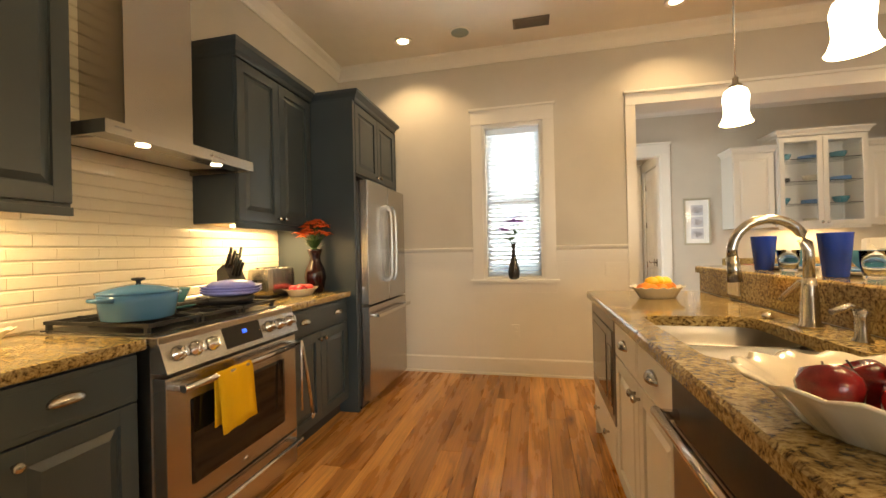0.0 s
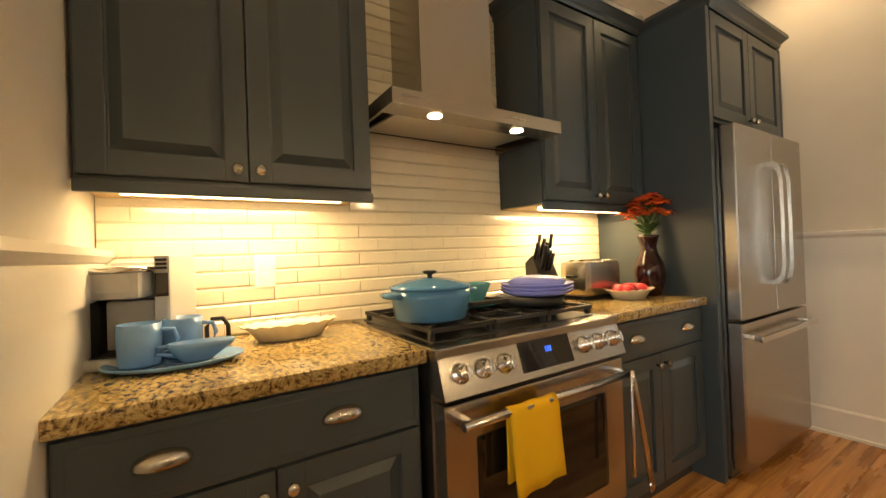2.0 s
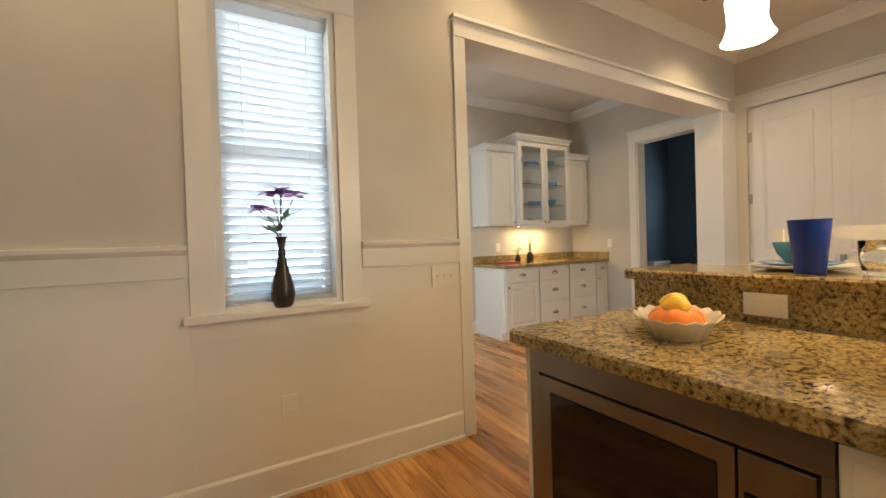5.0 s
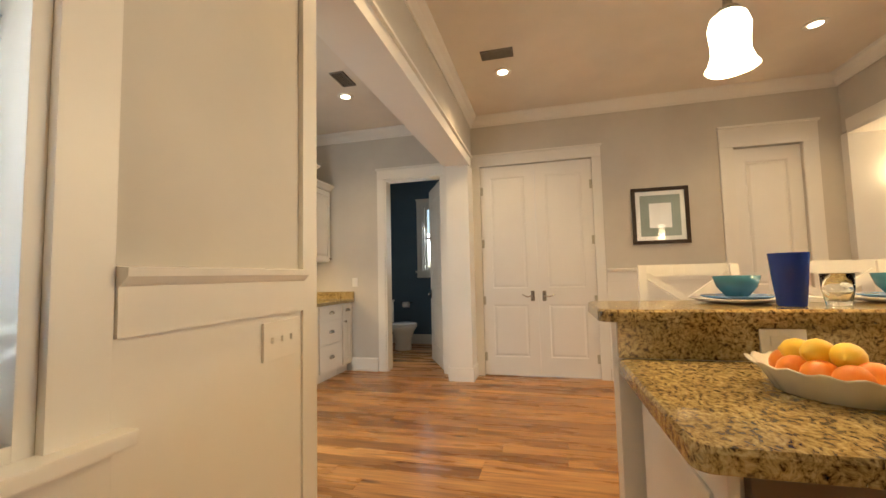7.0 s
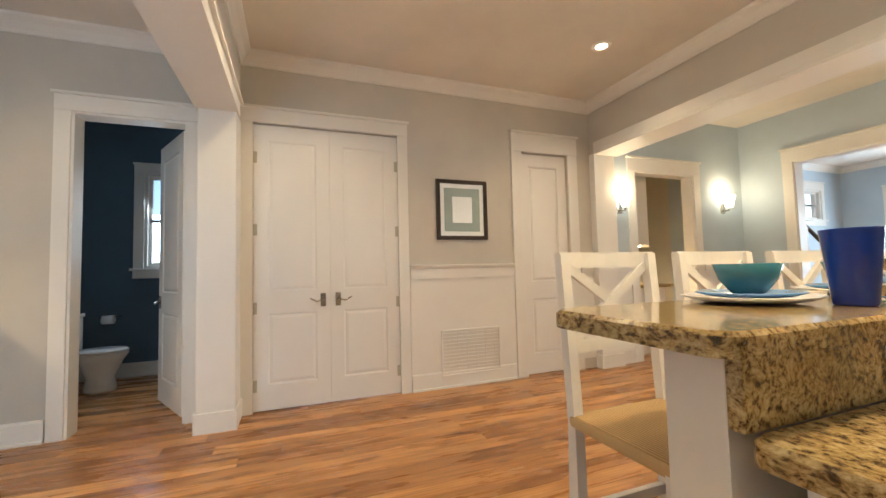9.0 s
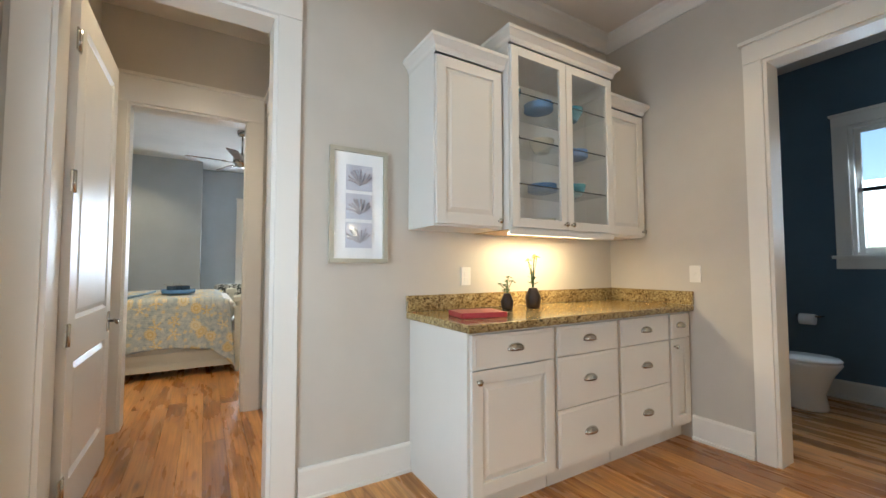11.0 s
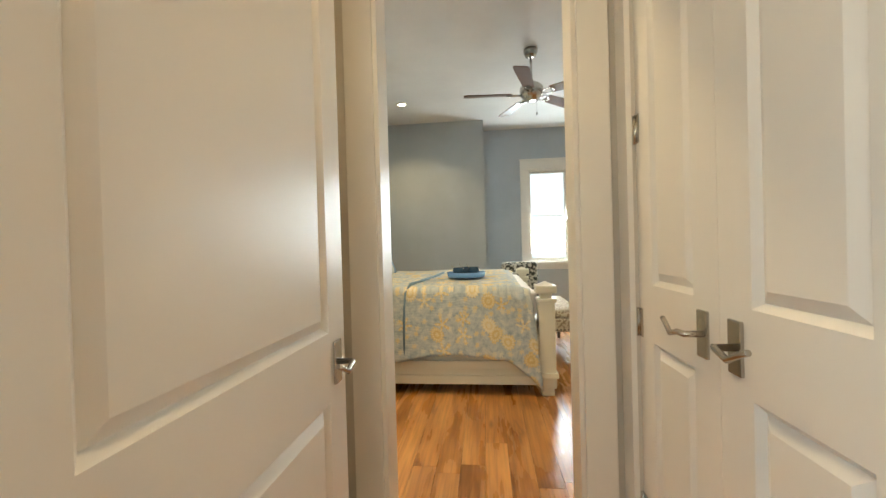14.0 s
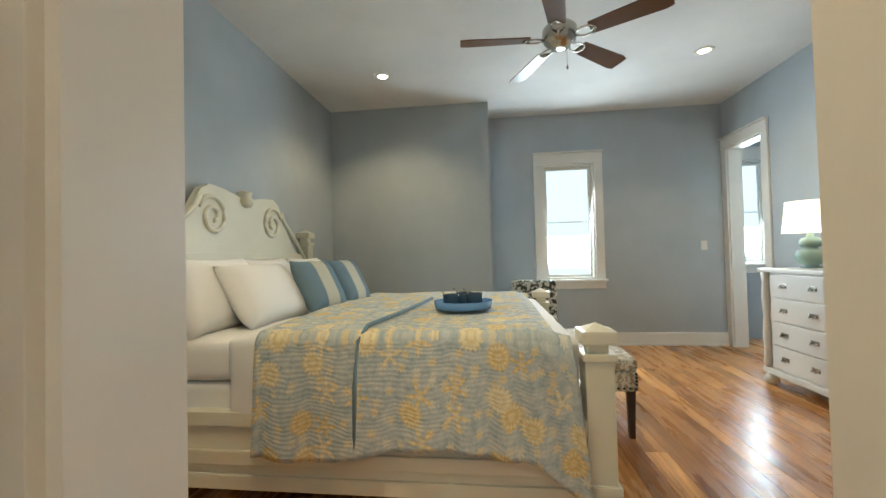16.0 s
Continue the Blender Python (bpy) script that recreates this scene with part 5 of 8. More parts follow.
# stack of periwinkle dishes
for k in range(3):
    b = bmesh.new()
    lathe(b, [(0.09, 0.0), (0.125, 0.008), (0.142, 0.022), (0.139, 0.024), (0.10, 0.012), (0.0005, 0.010)], 36, wave=0.03, waves=8)
    solid("plate", b, "peri", from_range(0.61, 0.21, 1.000 + 0.013 * k), "periwinkle blue plate in a stack on the skillet", "plate", "periwinkle plates", 90)
b = bmesh.new()
lathe(b, [(0.10, 0.0), (0.115, 0.012), (0.09, 0.030), (0.04, 0.038), (0.0005, 0.040)], 36, wave=0.03, waves=8)
solid("folded_napkin", b, "peri", from_range(0.61, 0.21, 1.040), "periwinkle napkin on the stacked plates", "napkin", "", 90)

# knife block
root = thing("knife_block", (-1.90, 1.99, ZC), "dark knife block with black-handled knives against the tiles", "knife block", "", 80)
b = bmesh.new()
prism(b, [(-0.06, 0.0), (0.09, 0.0), (0.09, 0.20), (0.03, 0.235), (-0.06, 0.08)], "x", -0.055, 0.055)
part("block", b, "black", root)
for i in range(5):
    for j in range(2 if i in (1, 2, 3) else 1):
        b = bmesh.new()
        x, y, z = -0.042 + 0.021 * i, 0.03 - 0.045 * j + 0.01 * (i % 2), 0.20 - 0.055 * j
        tube(b, [(x, y + 0.02, z - 0.02), (x, y - 0.02, z + 0.05 + 0.02 * ((i * 7) % 3)), (x, y - 0.04, z + 0.10 + 0.02 * ((i * 5) % 3))], 0.0095, 8)
        part("knife_handle", b, "black", root)
b = bmesh.new()
for i in range(6):
    tube(b, [(-0.045 + 0.018 * i, -0.055, 0.09), (-0.045 + 0.018 * i, -0.085, 0.125)], 0.006, 6)
part("steak_knives", b, "steel", root, "row of steel knife ends")

# toaster
root = thing("toaster", (-1.87, 2.30, ZC), "stainless steel two-slice toaster on the worktop", "toaster", "", 90)
b = bmesh.new()
box(b, -0.15, 0.15, -0.085, 0.085, 0.012, 0.20, 0.045)
tb = part("body", b, "steel", root)
b = bmesh.new()
box(b, -0.155, 0.155, -0.075, 0.075, 0.0, 0.02, 0.006)
part("base", b, "black", root)
b = bmesh.new()
for yy in (-0.03, 0.03):
    box(b, -0.11, 0.11, yy - 0.013, yy + 0.013, 0.196, 0.2025)
part("slots", b, "black", root, "dark bread slots")
b = bmesh.new()
box(b, -0.175, -0.15, -0.02, 0.02, 0.11, 0.125, 0.004)
part("lever", b, "black", root)


def scalloped(name, loc, sx, sy, h, label, rz=0, waves=18):
    """A fluted oval stoneware dish."""
    b = bmesh.new()
    vs = lathe(b, [(0.60, 0.0), (0.66, 0.02), (0.84, 0.70), (1.0, 0.93), (1.03, 1.0), (0.98, 1.0), (0.80, 0.72), (0.60, 0.12), (0.0005, 0.10)], 72, wave=0.022, waves=waves)
    for v in vs:
        v.co = Vector((v.co.x * sx, v.co.y * sy, v.co.z * h + (0.06 * h * math.cos(waves * math.atan2(v.co.y, v.co.x)) if v.co.z > 0.9 else 0)))
    return solid(name, b, "ceramic_white", loc, label, "bowl", "", rz)


scalloped("serving_dish", (-1.70, 2.38, ZC), 0.10, 0.14, 0.05, "cream scalloped dish of red fruit beside the toaster", 0)
for i in range(7):
    a = i * 0.9
    b = bmesh.new()
    ball(b, (0, 0, 0), 0.033, 1, 1, 0.85, 12)
    solid("red_fruit", b, "red", (-1.70 + 0.045 * math.cos(a) * (i > 0), 2.38 + 0.075 * math.sin(a) * (i > 0), ZC + 0.045 + 0.006 * (i == 0)), "small red fruit in the cream dish", "fruit", "red fruit")


def flower_vase(loc, prof, mat, petal, n, height, spread, label, size=0.045, seed=1, petals=9):
    rnd = random.Random(seed)
    root = thing("flower_vase", loc, label, "vase")
    b = bmesh.new()
    lathe(b, prof, 32)
    part("vase", b, mat, root)
    top = prof[-1][1]
    b = bmesh.new()
    heads = []
    for i in range(n):
        a = 2 * math.pi * i / n + rnd.uniform(-0.3, 0.3)
        r = spread * (0.25 + 0.75 * rnd.random()) if i else 0.01
        h = height * (1.02 - 0.42 * (r / spread) ** 2 + 0.36 * (rnd.random() - 0.5)) if i else height
        end = (r * math.cos(a), r * math.sin(a), top + h)
        tube(b, [(0, 0, top - 0.05), (0.35 * end[0], 0.35 * end[1], top + h * 0.5), end], 0.0025, 6)
        heads.append(Vector(end))
        for q in range(2):
            la = a + rnd.uniform(-1.2, 1.2)
            lz = top + h * rnd.uniform(0.05, 0.45)
            p0 = Vector((0.2 * end[0], 0.2 * end[1], lz))
            dv = Vector((math.cos(la), math.sin(la), 0.5)) * size * 1.2
            sd = Vector((-math.sin(la), math.cos(la), 0)) * size * 0.22
            vv = [b.verts.new(p) for p in (p0, p0 + dv * 0.5 + sd, p0 + dv, p0 + dv * 0.5 - sd)]
            b.faces.new(vv)
    part("foliage", b, "leaf", root, "green stems and leaves")
    for hd in heads:
        b = bmesh.new()
        for layer in range(2):
            for k in range(petals):
                a = 2 * math.pi * (k + 0.5 * layer) / petals + rnd.uniform(-0.15, 0.15)
                up = 0.25 + 0.55 * layer + rnd.uniform(-0.25, 0.25)
                L = size * (1.0 - 0.3 * layer) * rnd.uniform(0.85, 1.15)
                dv = Vector((math.cos(a), math.sin(a), up)).normalized() * L
                sd = Vector((-math.sin(a), math.cos(a), 0)) * L * 0.34
                bend = Vector((0, 0, -0.22 * L))
                vv = [b.verts.new(hd + p) for p in (Vector((0, 0, 0)), dv * 0.45 + sd * 0.8, dv * 0.85 + sd * 0.7 + bend, dv + bend * 1.4, dv * 0.85 - sd * 0.7 + bend, dv * 0.45 - sd * 0.8)]
                b.faces.new(vv)
        ball(b, hd + Vector((0, 0, 0.004)), size * 0.16, 1, 1, 0.8, 8)
        part("blossom", b, petal, root)
    return root


flower_vase((-1.70, 2.57, ZC), [(0.052, 0), (0.058, 0.004), (0.068, 0.06), (0.078, 0.11), (0.070, 0.17), (0.044, 0.225), (0.038, 0.26), (0.050, 0.305), (0.056, 0.32), (0.050, 0.32)], "maroon", "petal_red", 26, 0.19, 0.12,
            "dark red glazed vase of orange-red flowers by the refrigerator panel", 0.052, 3, 11)
flower_vase((-0.30, 3.765, 0.913), [(0.036, 0), (0.048, 0.012), (0.057, 0.06), (0.052, 0.11), (0.030, 0.19), (0.017, 0.26), (0.016, 0.30), (0.028, 0.345), (0.023, 0.345)], "vase_dark", "petal_purple", 6, 0.22, 0.13,
            "slender dark vase of purple flowers on the window sill", 0.075, 5, 7)

# coffee maker
root = thing("coffee_maker", (-1.90, 0.372, ZC), "silver and black single-cup coffee maker in the corner", "coffee maker", "", 70)
b = bmesh.new()
box(b, -0.088, 0.050, 0.02, 0.14, 0.0, 0.275, 0.022)
part("housing", b, "plastic_silver", root)
b = bmesh.new()
box(b, -0.075, 0.042, -0.10, 0.03, 0.175, 0.262, 0.020)
hd = part("brew_head", b, "plastic_silver", root)
b = bmesh.new()
tube(b, [(-0.086, 0.02, 0.250), (-0.082, -0.085, 0.252), (-0.070, -0.112, 0.252), (0.036, -0.112, 0.252), (0.048, -0.085, 0.252), (0.050, 0.02, 0.250)], 0.009, 10)
part("lift_handle", b, "chrome", hd, "bright bow-shaped lift handle")
b = bmesh.new()
box(b, -0.080, 0.044, -0.012, 0.022, 0.03, 0.165, 0.008)
part("cup_bay", b, "plastic_silver", root)
b = bmesh.new()
box(b, 0.052, 0.092, -0.045, 0.14, 0.0, 0.288, 0.008)
side = part("control_column", b, "plastic_silver", root)
b = bmesh.new()
box(b, 0.056, 0.088, -0.0475, -0.043, 0.175, 0.240, 0.002)
part("display", b, "glass_black", side, "small dark display")
for k in range(3):
    b = bmesh.new()
    box(b, 0.058, 0.086, -0.0475, -0.043, 0.250 + 0.011 * k, 0.257 + 0.011 * k, 0.001)
    part("button", b, "black", side)
b = bmesh.new()
box(b, -0.082, 0.048, -0.12, 0.015, 0.0, 0.028, 0.008)
tray = part("drip_tray", b, "plastic_silver", root)
b = bmesh.new()
box(b, -0.070, 0.036, -0.108, 0.005, 0.027, 0.031, 0.001)
part("drip_grid", b, "black", tray, "black slotted grid")
b = bmesh.new()
box(b, -0.125, -0.090, -0.03, 0.12, 0.0, 0.195, 0.012)
part("water_tank", b, "black", root, "dark water tank")

# mugs and creamer on a light-blue tray
b = bmesh.new()
vs = lathe(b, [(0.75, 0.0), (0.85, 0.004), (1.0, 0.014), (0.985, 0.018), (0.82, 0.009), (0.0005, 0.008)], 40)
for v in vs:
    v.co = Vector((v.co.x * 0.105, v.co.y * 0.16, v.co.z))
solid("oval_tray", b, "ceramic_blue", (-1.755, 0.455, ZC), "light blue oval tray holding mugs on the worktop", "tray", "", -8)


def mug(loc, rz, label, r=0.048, h=0.105):
    root = thing("mug", loc, label, "mug", "light blue mugs", rz)
    b = bmesh.new()
    lathe(b, [(r * 0.9, 0.0), (r * 0.95, 0.004), (r, h * 0.5), (r, h), (r - 0.004, h), (r - 0.005, 0.01), (0.0005, 0.008)], 28)
    part("body", b, "ceramic_blue", root)
    b = bmesh.new()
    tube(b, [(r - 0.002, 0, h * 0.82), (r + 0.026, 0, h * 0.80), (r + 0.034, 0, h * 0.55), (r + 0.024, 0, h * 0.28), (r - 0.002, 0, h * 0.22)], 0.006, 8)
    part("handle", b, "ceramic_blue", root)


mug((-1.765, 0.378, ZC + 0.010), 80, "light blue mug with a cream rim on the tray")
mug((-1.815, 0.47, ZC + 0.010), 75, "light blue mug standing behind on the tray")
root = thing("creamer", (-1.72, 0.50, ZC + 0.010), "pale blue boat-shaped creamer on the tray", "jug", "", 85)
b = bmesh.new()
vs = lathe(b, [(0.5, 0.0), (0.6, 0.1), (0.95, 0.75), (1.0, 1.0), (0.94, 1.0), (0.7, 0.3), (0.0005, 0.2)], 28)
for v in vs:
    v.co = Vector((v.co.x * 0.066 + (0.024 if v.co.z > 0.7 and v.co.x > 0.6 else 0), v.co.y * 0.034, v.co.z * 0.050))
part("body", b, "ceramic_blue", root)
b = bmesh.new()
tube(b, [(-0.060, 0, 0.043), (-0.085, 0, 0.045), (-0.088, 0, 0.027), (-0.051, 0, 0.02)], 0.005, 8)
part("handle", b, "ceramic_blue", root)
b = bmesh.new()
tube(b, [(0.03, 0, 0), (0.03, 0, 0.06), (0.015, 0, 0.085), (-0.015, 0, 0.085), (-0.03, 0, 0.06), (-0.03, 0, 0)], 0.007, 8)
solid("pod_stand", b, "black", (-1.95, 0.56, ZC), "small black wire loop stand behind the mugs", "stand", "", 80)
scalloped("serving_dish", (-1.90, 0.77, ZC), 0.075, 0.15, 0.055, "cream scalloped oval dish on the worktop", 0)


def wall_plate(loc, rz, kind, gangs, label):
    """A switch or socket plate; it faces -y before it is turned."""
    root = thing("wall_plate", loc, label, "switch plate" if kind == "switch" else "outlet", "", rz)
    w = 0.072 + 0.046 * (gangs - 1)
    b = bmesh.new()
    box(b, -w / 2, w / 2, -0.009, 0.0, -0.058, 0.058, 0.002)
    part("plate", b, "plate_white", root)
    for g in range(gangs):
        x = (g - (gangs - 1) / 2) * 0.046
        b = bmesh.new()
        if kind == "switch":
            box(b, x - 0.005, x + 0.005, -0.018, -0.006, -0.006, 0.012, 0.001)
            part("toggle", b, "plate_white", root)
        else:
            for z in (-0.02, 0.02):
                box(b, x - 0.016, x + 0.016, -0.0115, -0.006, z - 0.013, z + 0.013, 0.0015)
            part("socket", b, "plate_white", root)
    return root


wall_plate((-2.072, 0.72, 1.14), 90, "outlet", 1, "cream outlet plate on the tiled backsplash")
wall_plate((-0.294, 3.7385, 0.427), 0, "outlet", 1, "cream outlet plate low on the wall under the window")
wall_plate((0.60, 3.7385, 1.005), 0, "switch", 3, "cream three-switch plate beside the wide opening")


# ---------------- island ----------------
ICX = 0.255     # face of the island's cabinets
WHITE = "cab_white"
GI = "white island cabinets"
# built-in microwave in its cabinet at the north end
root = thing("microwave_cabinet", (ICX, 2.63, 0), "white island end cabinet holding a built-in microwave", "cabinet", "", -90)
b = bmesh.new()
box(b, 0, 0.725, 0.02, 0.60, 0.10, 0.872)
part("body", b, WHITE, root)
b = bmesh.new()
box(b, 0, 0.725, 0.07, 0.60, 0, 0.10)
part("toe_kick", b, WHITE, root)
b = bmesh.new()
slab_front(b, 0.012, 0.713, 0.12, 0.33, 0)
dr = part("drawer", b, WHITE, root)
knob(dr, 0.2, -0.002, 0.24)
knob(dr, 0.52, -0.002, 0.24)
root = thing("microwave", (ICX, 2.63, 0), "built-in stainless steel microwave with a black glass door", "microwave", "", -90)
b = bmesh.new()
for d in ((0.01, 0.715, 0.80, 0.868), (0.01, 0.715, 0.35, 0.39), (0.01, 0.05, 0.39, 0.80), (0.698, 0.715, 0.39, 0.80)):
    box(b, d[0], d[1], -0.006, 0.02, d[2], d[3], 0.002)
part("trim_frame", b, "steel_dark", root)
b = bmesh.new()
box(b, 0.055, 0.575, -0.012, 0.015, 0.395, 0.795, 0.003)
dr = part("door", b, "steel_dark", root)
b = bmesh.new()
box(b, 0.10, 0.545, -0.015, -0.01, 0.43, 0.755, 0.004)
part("door_glass", b, "glass_black", dr)
b = bmesh.new()
box(b, 0.58, 0.694, -0.012, 0.015, 0.395, 0.795, 0.003)
cp = part("control_panel", b, "steel_dark", root)
b = bmesh.new()
box(b, 0.59, 0.684, -0.015, -0.01, 0.43, 0.72, 0.004)
part("keypad", b, "glass_black", cp)

# sink cabinet and dishwasher
base_cabinet((ICX, 1.925, 0), -90, 0.86, 0.60, WHITE, "white island sink cabinet with drawer fronts over two doors", GI, 2, 2, (0.5,), body_top=0.66)
root = thing("dishwasher", (ICX, 1.06, 0), "black and steel dishwasher in the island", "dishwasher", "", -90)
b = bmesh.new()
box(b, 0, 0.60, 0.0, 0.58, 0.10, 0.66, 0.004)
box(b, 0, 0.60, 0.0, 0.06, 0.66, 0.868, 0.004)
part("body", b, "black", root)
b = bmesh.new()
box(b, 0.005, 0.595, -0.018, 0.004, 0.12, 0.74, 0.004)
part("door", b, "steel_dark", root)
b = bmesh.new()
box(b, 0.005, 0.595, -0.018, 0.004, 0.745, 0.865, 0.004)
part("control_strip", b, "black", root)
b = bmesh.new()
tube(b, [(0.03, -0.065, 0.775), (0.57, -0.065, 0.775)], 0.013, 12)
for x in (0.05, 0.55):
    box(b, x - 0.012, x + 0.012, -0.065, -0.015, 0.765, 0.785, 0.003)
part("handle", b, "chrome", root, "round steel handle bar")
base_cabinet((ICX, 0.455, 0), -90, 0.78, 0.60, WHITE, "white island base cabinet with a drawer over two doors", GI, 2, 1, (0.25, 0.75))
# end panel of the island
root = thing("island_end_panel", (0.26, 2.631, 0), "white panelled end of the island", "cabinet panel")
b = bmesh.new()
for x0, x1 in ((0.0, 0.60),):
    box(b, x0, x1, 0.0, 0.018, 0.0, 0.872, 0.002)
b2 = bmesh.new()
part("panel", b, WHITE, root)
box(b2, 0.06, 0.54, 0.018, 0.026, 0.16, 0.80, 0.004)
part("applied_panel", b2, WHITE, root)

# lower worktop with the sink cut out
SX0, SX1, SY0, SY1 = 0.32, 0.72, 1.02, 1.70
b = bmesh.new()


def rounded(x0, x1, y0, y1, r, n=5):
    pts = []
    for cx, cy, a0 in ((x1 - r, y1 - r, 0), (x0 + r, y1 - r, 90), (x0 + r, y0 + r, 180), (x1 - r, y0 + r, 270)):
        for i in range(n + 1):
            a = radians(a0 + 90 * i / n)
            pts.append((cx + r * math.cos(a), cy + r * math.sin(a)))
    return pts


outer = rounded(0.225, 0.905, -0.35, 2.705, 0.03)
hole = rounded(SX0, SX1, SY0, SY1, 0.07)
rings = []
for z, e in ((0.874, 0.0), (0.905, 0.0), (0.914, -0.006)):
    sc_o = [(x + (e if x > 0.5 else -e), y + (e if y > 1 else -e), z) for x, y in outer]
    sc_h = [(x, y, z) for x, y in hole]
    rings.append(([b.verts.new(p) for p in sc_o], [b.verts.new(p) for p in sc_h]))
n = len(outer)
for (o0, h0), (o1, h1) in zip(rings, rings[1:]):
    for i in range(n):
        b.faces.new((o0[i], o0[(i + 1) % n], o1[(i + 1) % n], o1[i]))
        b.faces.new((h0[i], h1[i], h1[(i + 1) % n], h0[(i + 1) % n]))
for o, h in (rings[0], rings[-1]):
    for i in range(n):
        b.faces.new((o[i], o[(i + 1) % n], h[(i + 1) % n], h[i]))
solid("island_worktop", b, "granite", (0, 0, 0), "speckled brown granite island worktop with a sink cut-out", "worktop")

# undermount double sink
root = thing("sink", (0, 0, 0), "stainless steel undermount double-bowl sink in the granite", "sink")
for y0, y1 in ((SY0 - 0.012, 1.345), (1.365, SY1 + 0.012)):
    b = bmesh.new()
    top, low = rounded(SX0 - 0.012, SX1 + 0.012, y0, y1, 0.07), rounded(SX0 + 0.02, SX1 - 0.02, y0 + 0.03, y1 - 0.03, 0.06)
    va = [b.verts.new((x, y, 0.873)) for x, y in top]
    vb = [b.verts.new((x, y, 0.70)) for x, y in low]
    for i in range(len(va)):
        f = b.faces.new((va[i], va[(i + 1) % len(va)], vb[(i + 1) % len(vb)], vb[i]))
        f.smooth = True
    b.faces.new(vb)
    bowl = part("bowl", b, "sink_steel", root)
    b = bmesh.new()
    lathe(b, [(0.042, 0.701), (0.04, 0.705), (0.02, 0.703), (0.0005, 0.703)], 20, (SX0 + SX1) / 2, (y0 + y1) / 2)
    part("drain", b, "chrome", bowl)
b = bmesh.new()
box(b, SX0, SX1, 1.343, 1.367, 0.80, 0.868, 0.008)
part("divider", b, "steel", root)

# faucet
root = thing("faucet", (0.80, 1.49, 0.914), "brushed nickel gooseneck faucet with a pull-down head", "faucet", "", 180)
b = bmesh.new()
lathe(b, [(0.034, 0), (0.034, 0.008), (0.028, 0.02), (0.026, 0.09), (0.022, 0.14), (0.0175, 0.17)], 24)
part("base", b, "nickel", root)
b = bmesh.new()
pts = [(0, 0, 0.15), (0, 0, 0.25)]
for i in range(13):
    a = math.pi - math.pi * 1.05 * i / 12
    pts.append((0.115 + 0.115 * math.cos(a), 0, 0.26 + 0.115 * math.sin(a)))
tube(b, pts, 0.0165, 16)
neck = part("neck", b, "nickel", root)
ex, ez = pts[-1][0], pts[-1][2]
b = bmesh.new()
tube(b, [(ex, 0, ez + 0.005), (ex - 0.004, 0, ez - 0.04), (ex - 0.008, 0, ez - 0.085)], 0.019, 16, 1.25)
part("spray_head", b, "nickel", neck)
b = bmesh.new()
tube(b, [(0, -0.02, 0.155), (-0.01, -0.07, 0.15), (-0.005, -0.14, 0.10), (0.0, -0.16, 0.075)], 0.008, 10, 1.2)
part("lever", b, "nickel", root, "curved side lever")
root = thing("soap_dispenser", (0.80, 1.27, 0.914), "brushed nickel soap dispenser beside the faucet", "soap dispenser", "", 180)
b = bmesh.new()
lathe(b, [(0.024, 0), (0.024, 0.006), (0.017, 0.014), (0.016, 0.07), (0.019, 0.09), (0.0005, 0.10)], 20)
part("base", b, "nickel", root)
b = bmesh.new()
tube(b, [(0, 0, 0.09), (0.03, 0, 0.105), (0.075, 0, 0.085)], 0.009, 10)
part("spout", b, "nickel", root)
b = bmesh.new()
lathe(b, [(0.021, 0), (0.021, 0.008), (0.012, 0.02), (0.0005, 0.022)], 18)
solid("sink_button", b, "nickel", (0.77, 1.68, 0.914), "small nickel disposal button on the worktop", "button")

# raised bar
b = bmesh.new()
box(b, 0.905, 0.93, -0.35, 2.70, 0.914, 1.03)
solid("bar_splash", b, "granite", (0, 0, 0), "speckled granite upstand between worktop and bar", "upstand")
b = bmesh.new()
box(b, 0.931, 1.04, -0.35, 2.70, 0.0, 1.029, 0.002)
bw = solid("bar_wall", b, "trim", (0, 0, 0), "white painted half wall under the breakfast bar", "half wall")
b = bmesh.new()
pts = rounded(0.885, 1.31, -0.45, 2.755, 0.05)
for k, (z0, z1, e) in enumerate(((1.03, 1.062, 0.0), (1.062, 1.07, -0.007))):
    lo = [b.verts.new((x, y, z0)) for x, y in pts] if k == 0 else hi
    hi = [b.verts.new((x + (e if x > 1.1 else -e), y + (e if y > 1 else -e), z1)) for x, y in pts]
    if k == 0:
        b.faces.new(list(reversed(lo)))
    for i in range(len(pts)):
        b.faces.new((lo[i], lo[(i + 1) % len(pts)], hi[(i + 1) % len(pts)], hi[i]))
b.faces.new(hi)
solid("breakfast_bar", b, "granite", (0, 0, 0), "speckled granite breakfast bar top", "worktop")
wall_plate((0.904, 2.25, 0.975), -90, "outlet", 1, "white outlet plate lying sideways on the granite upstand").rotation_euler = (0, radians(90), radians(-90))

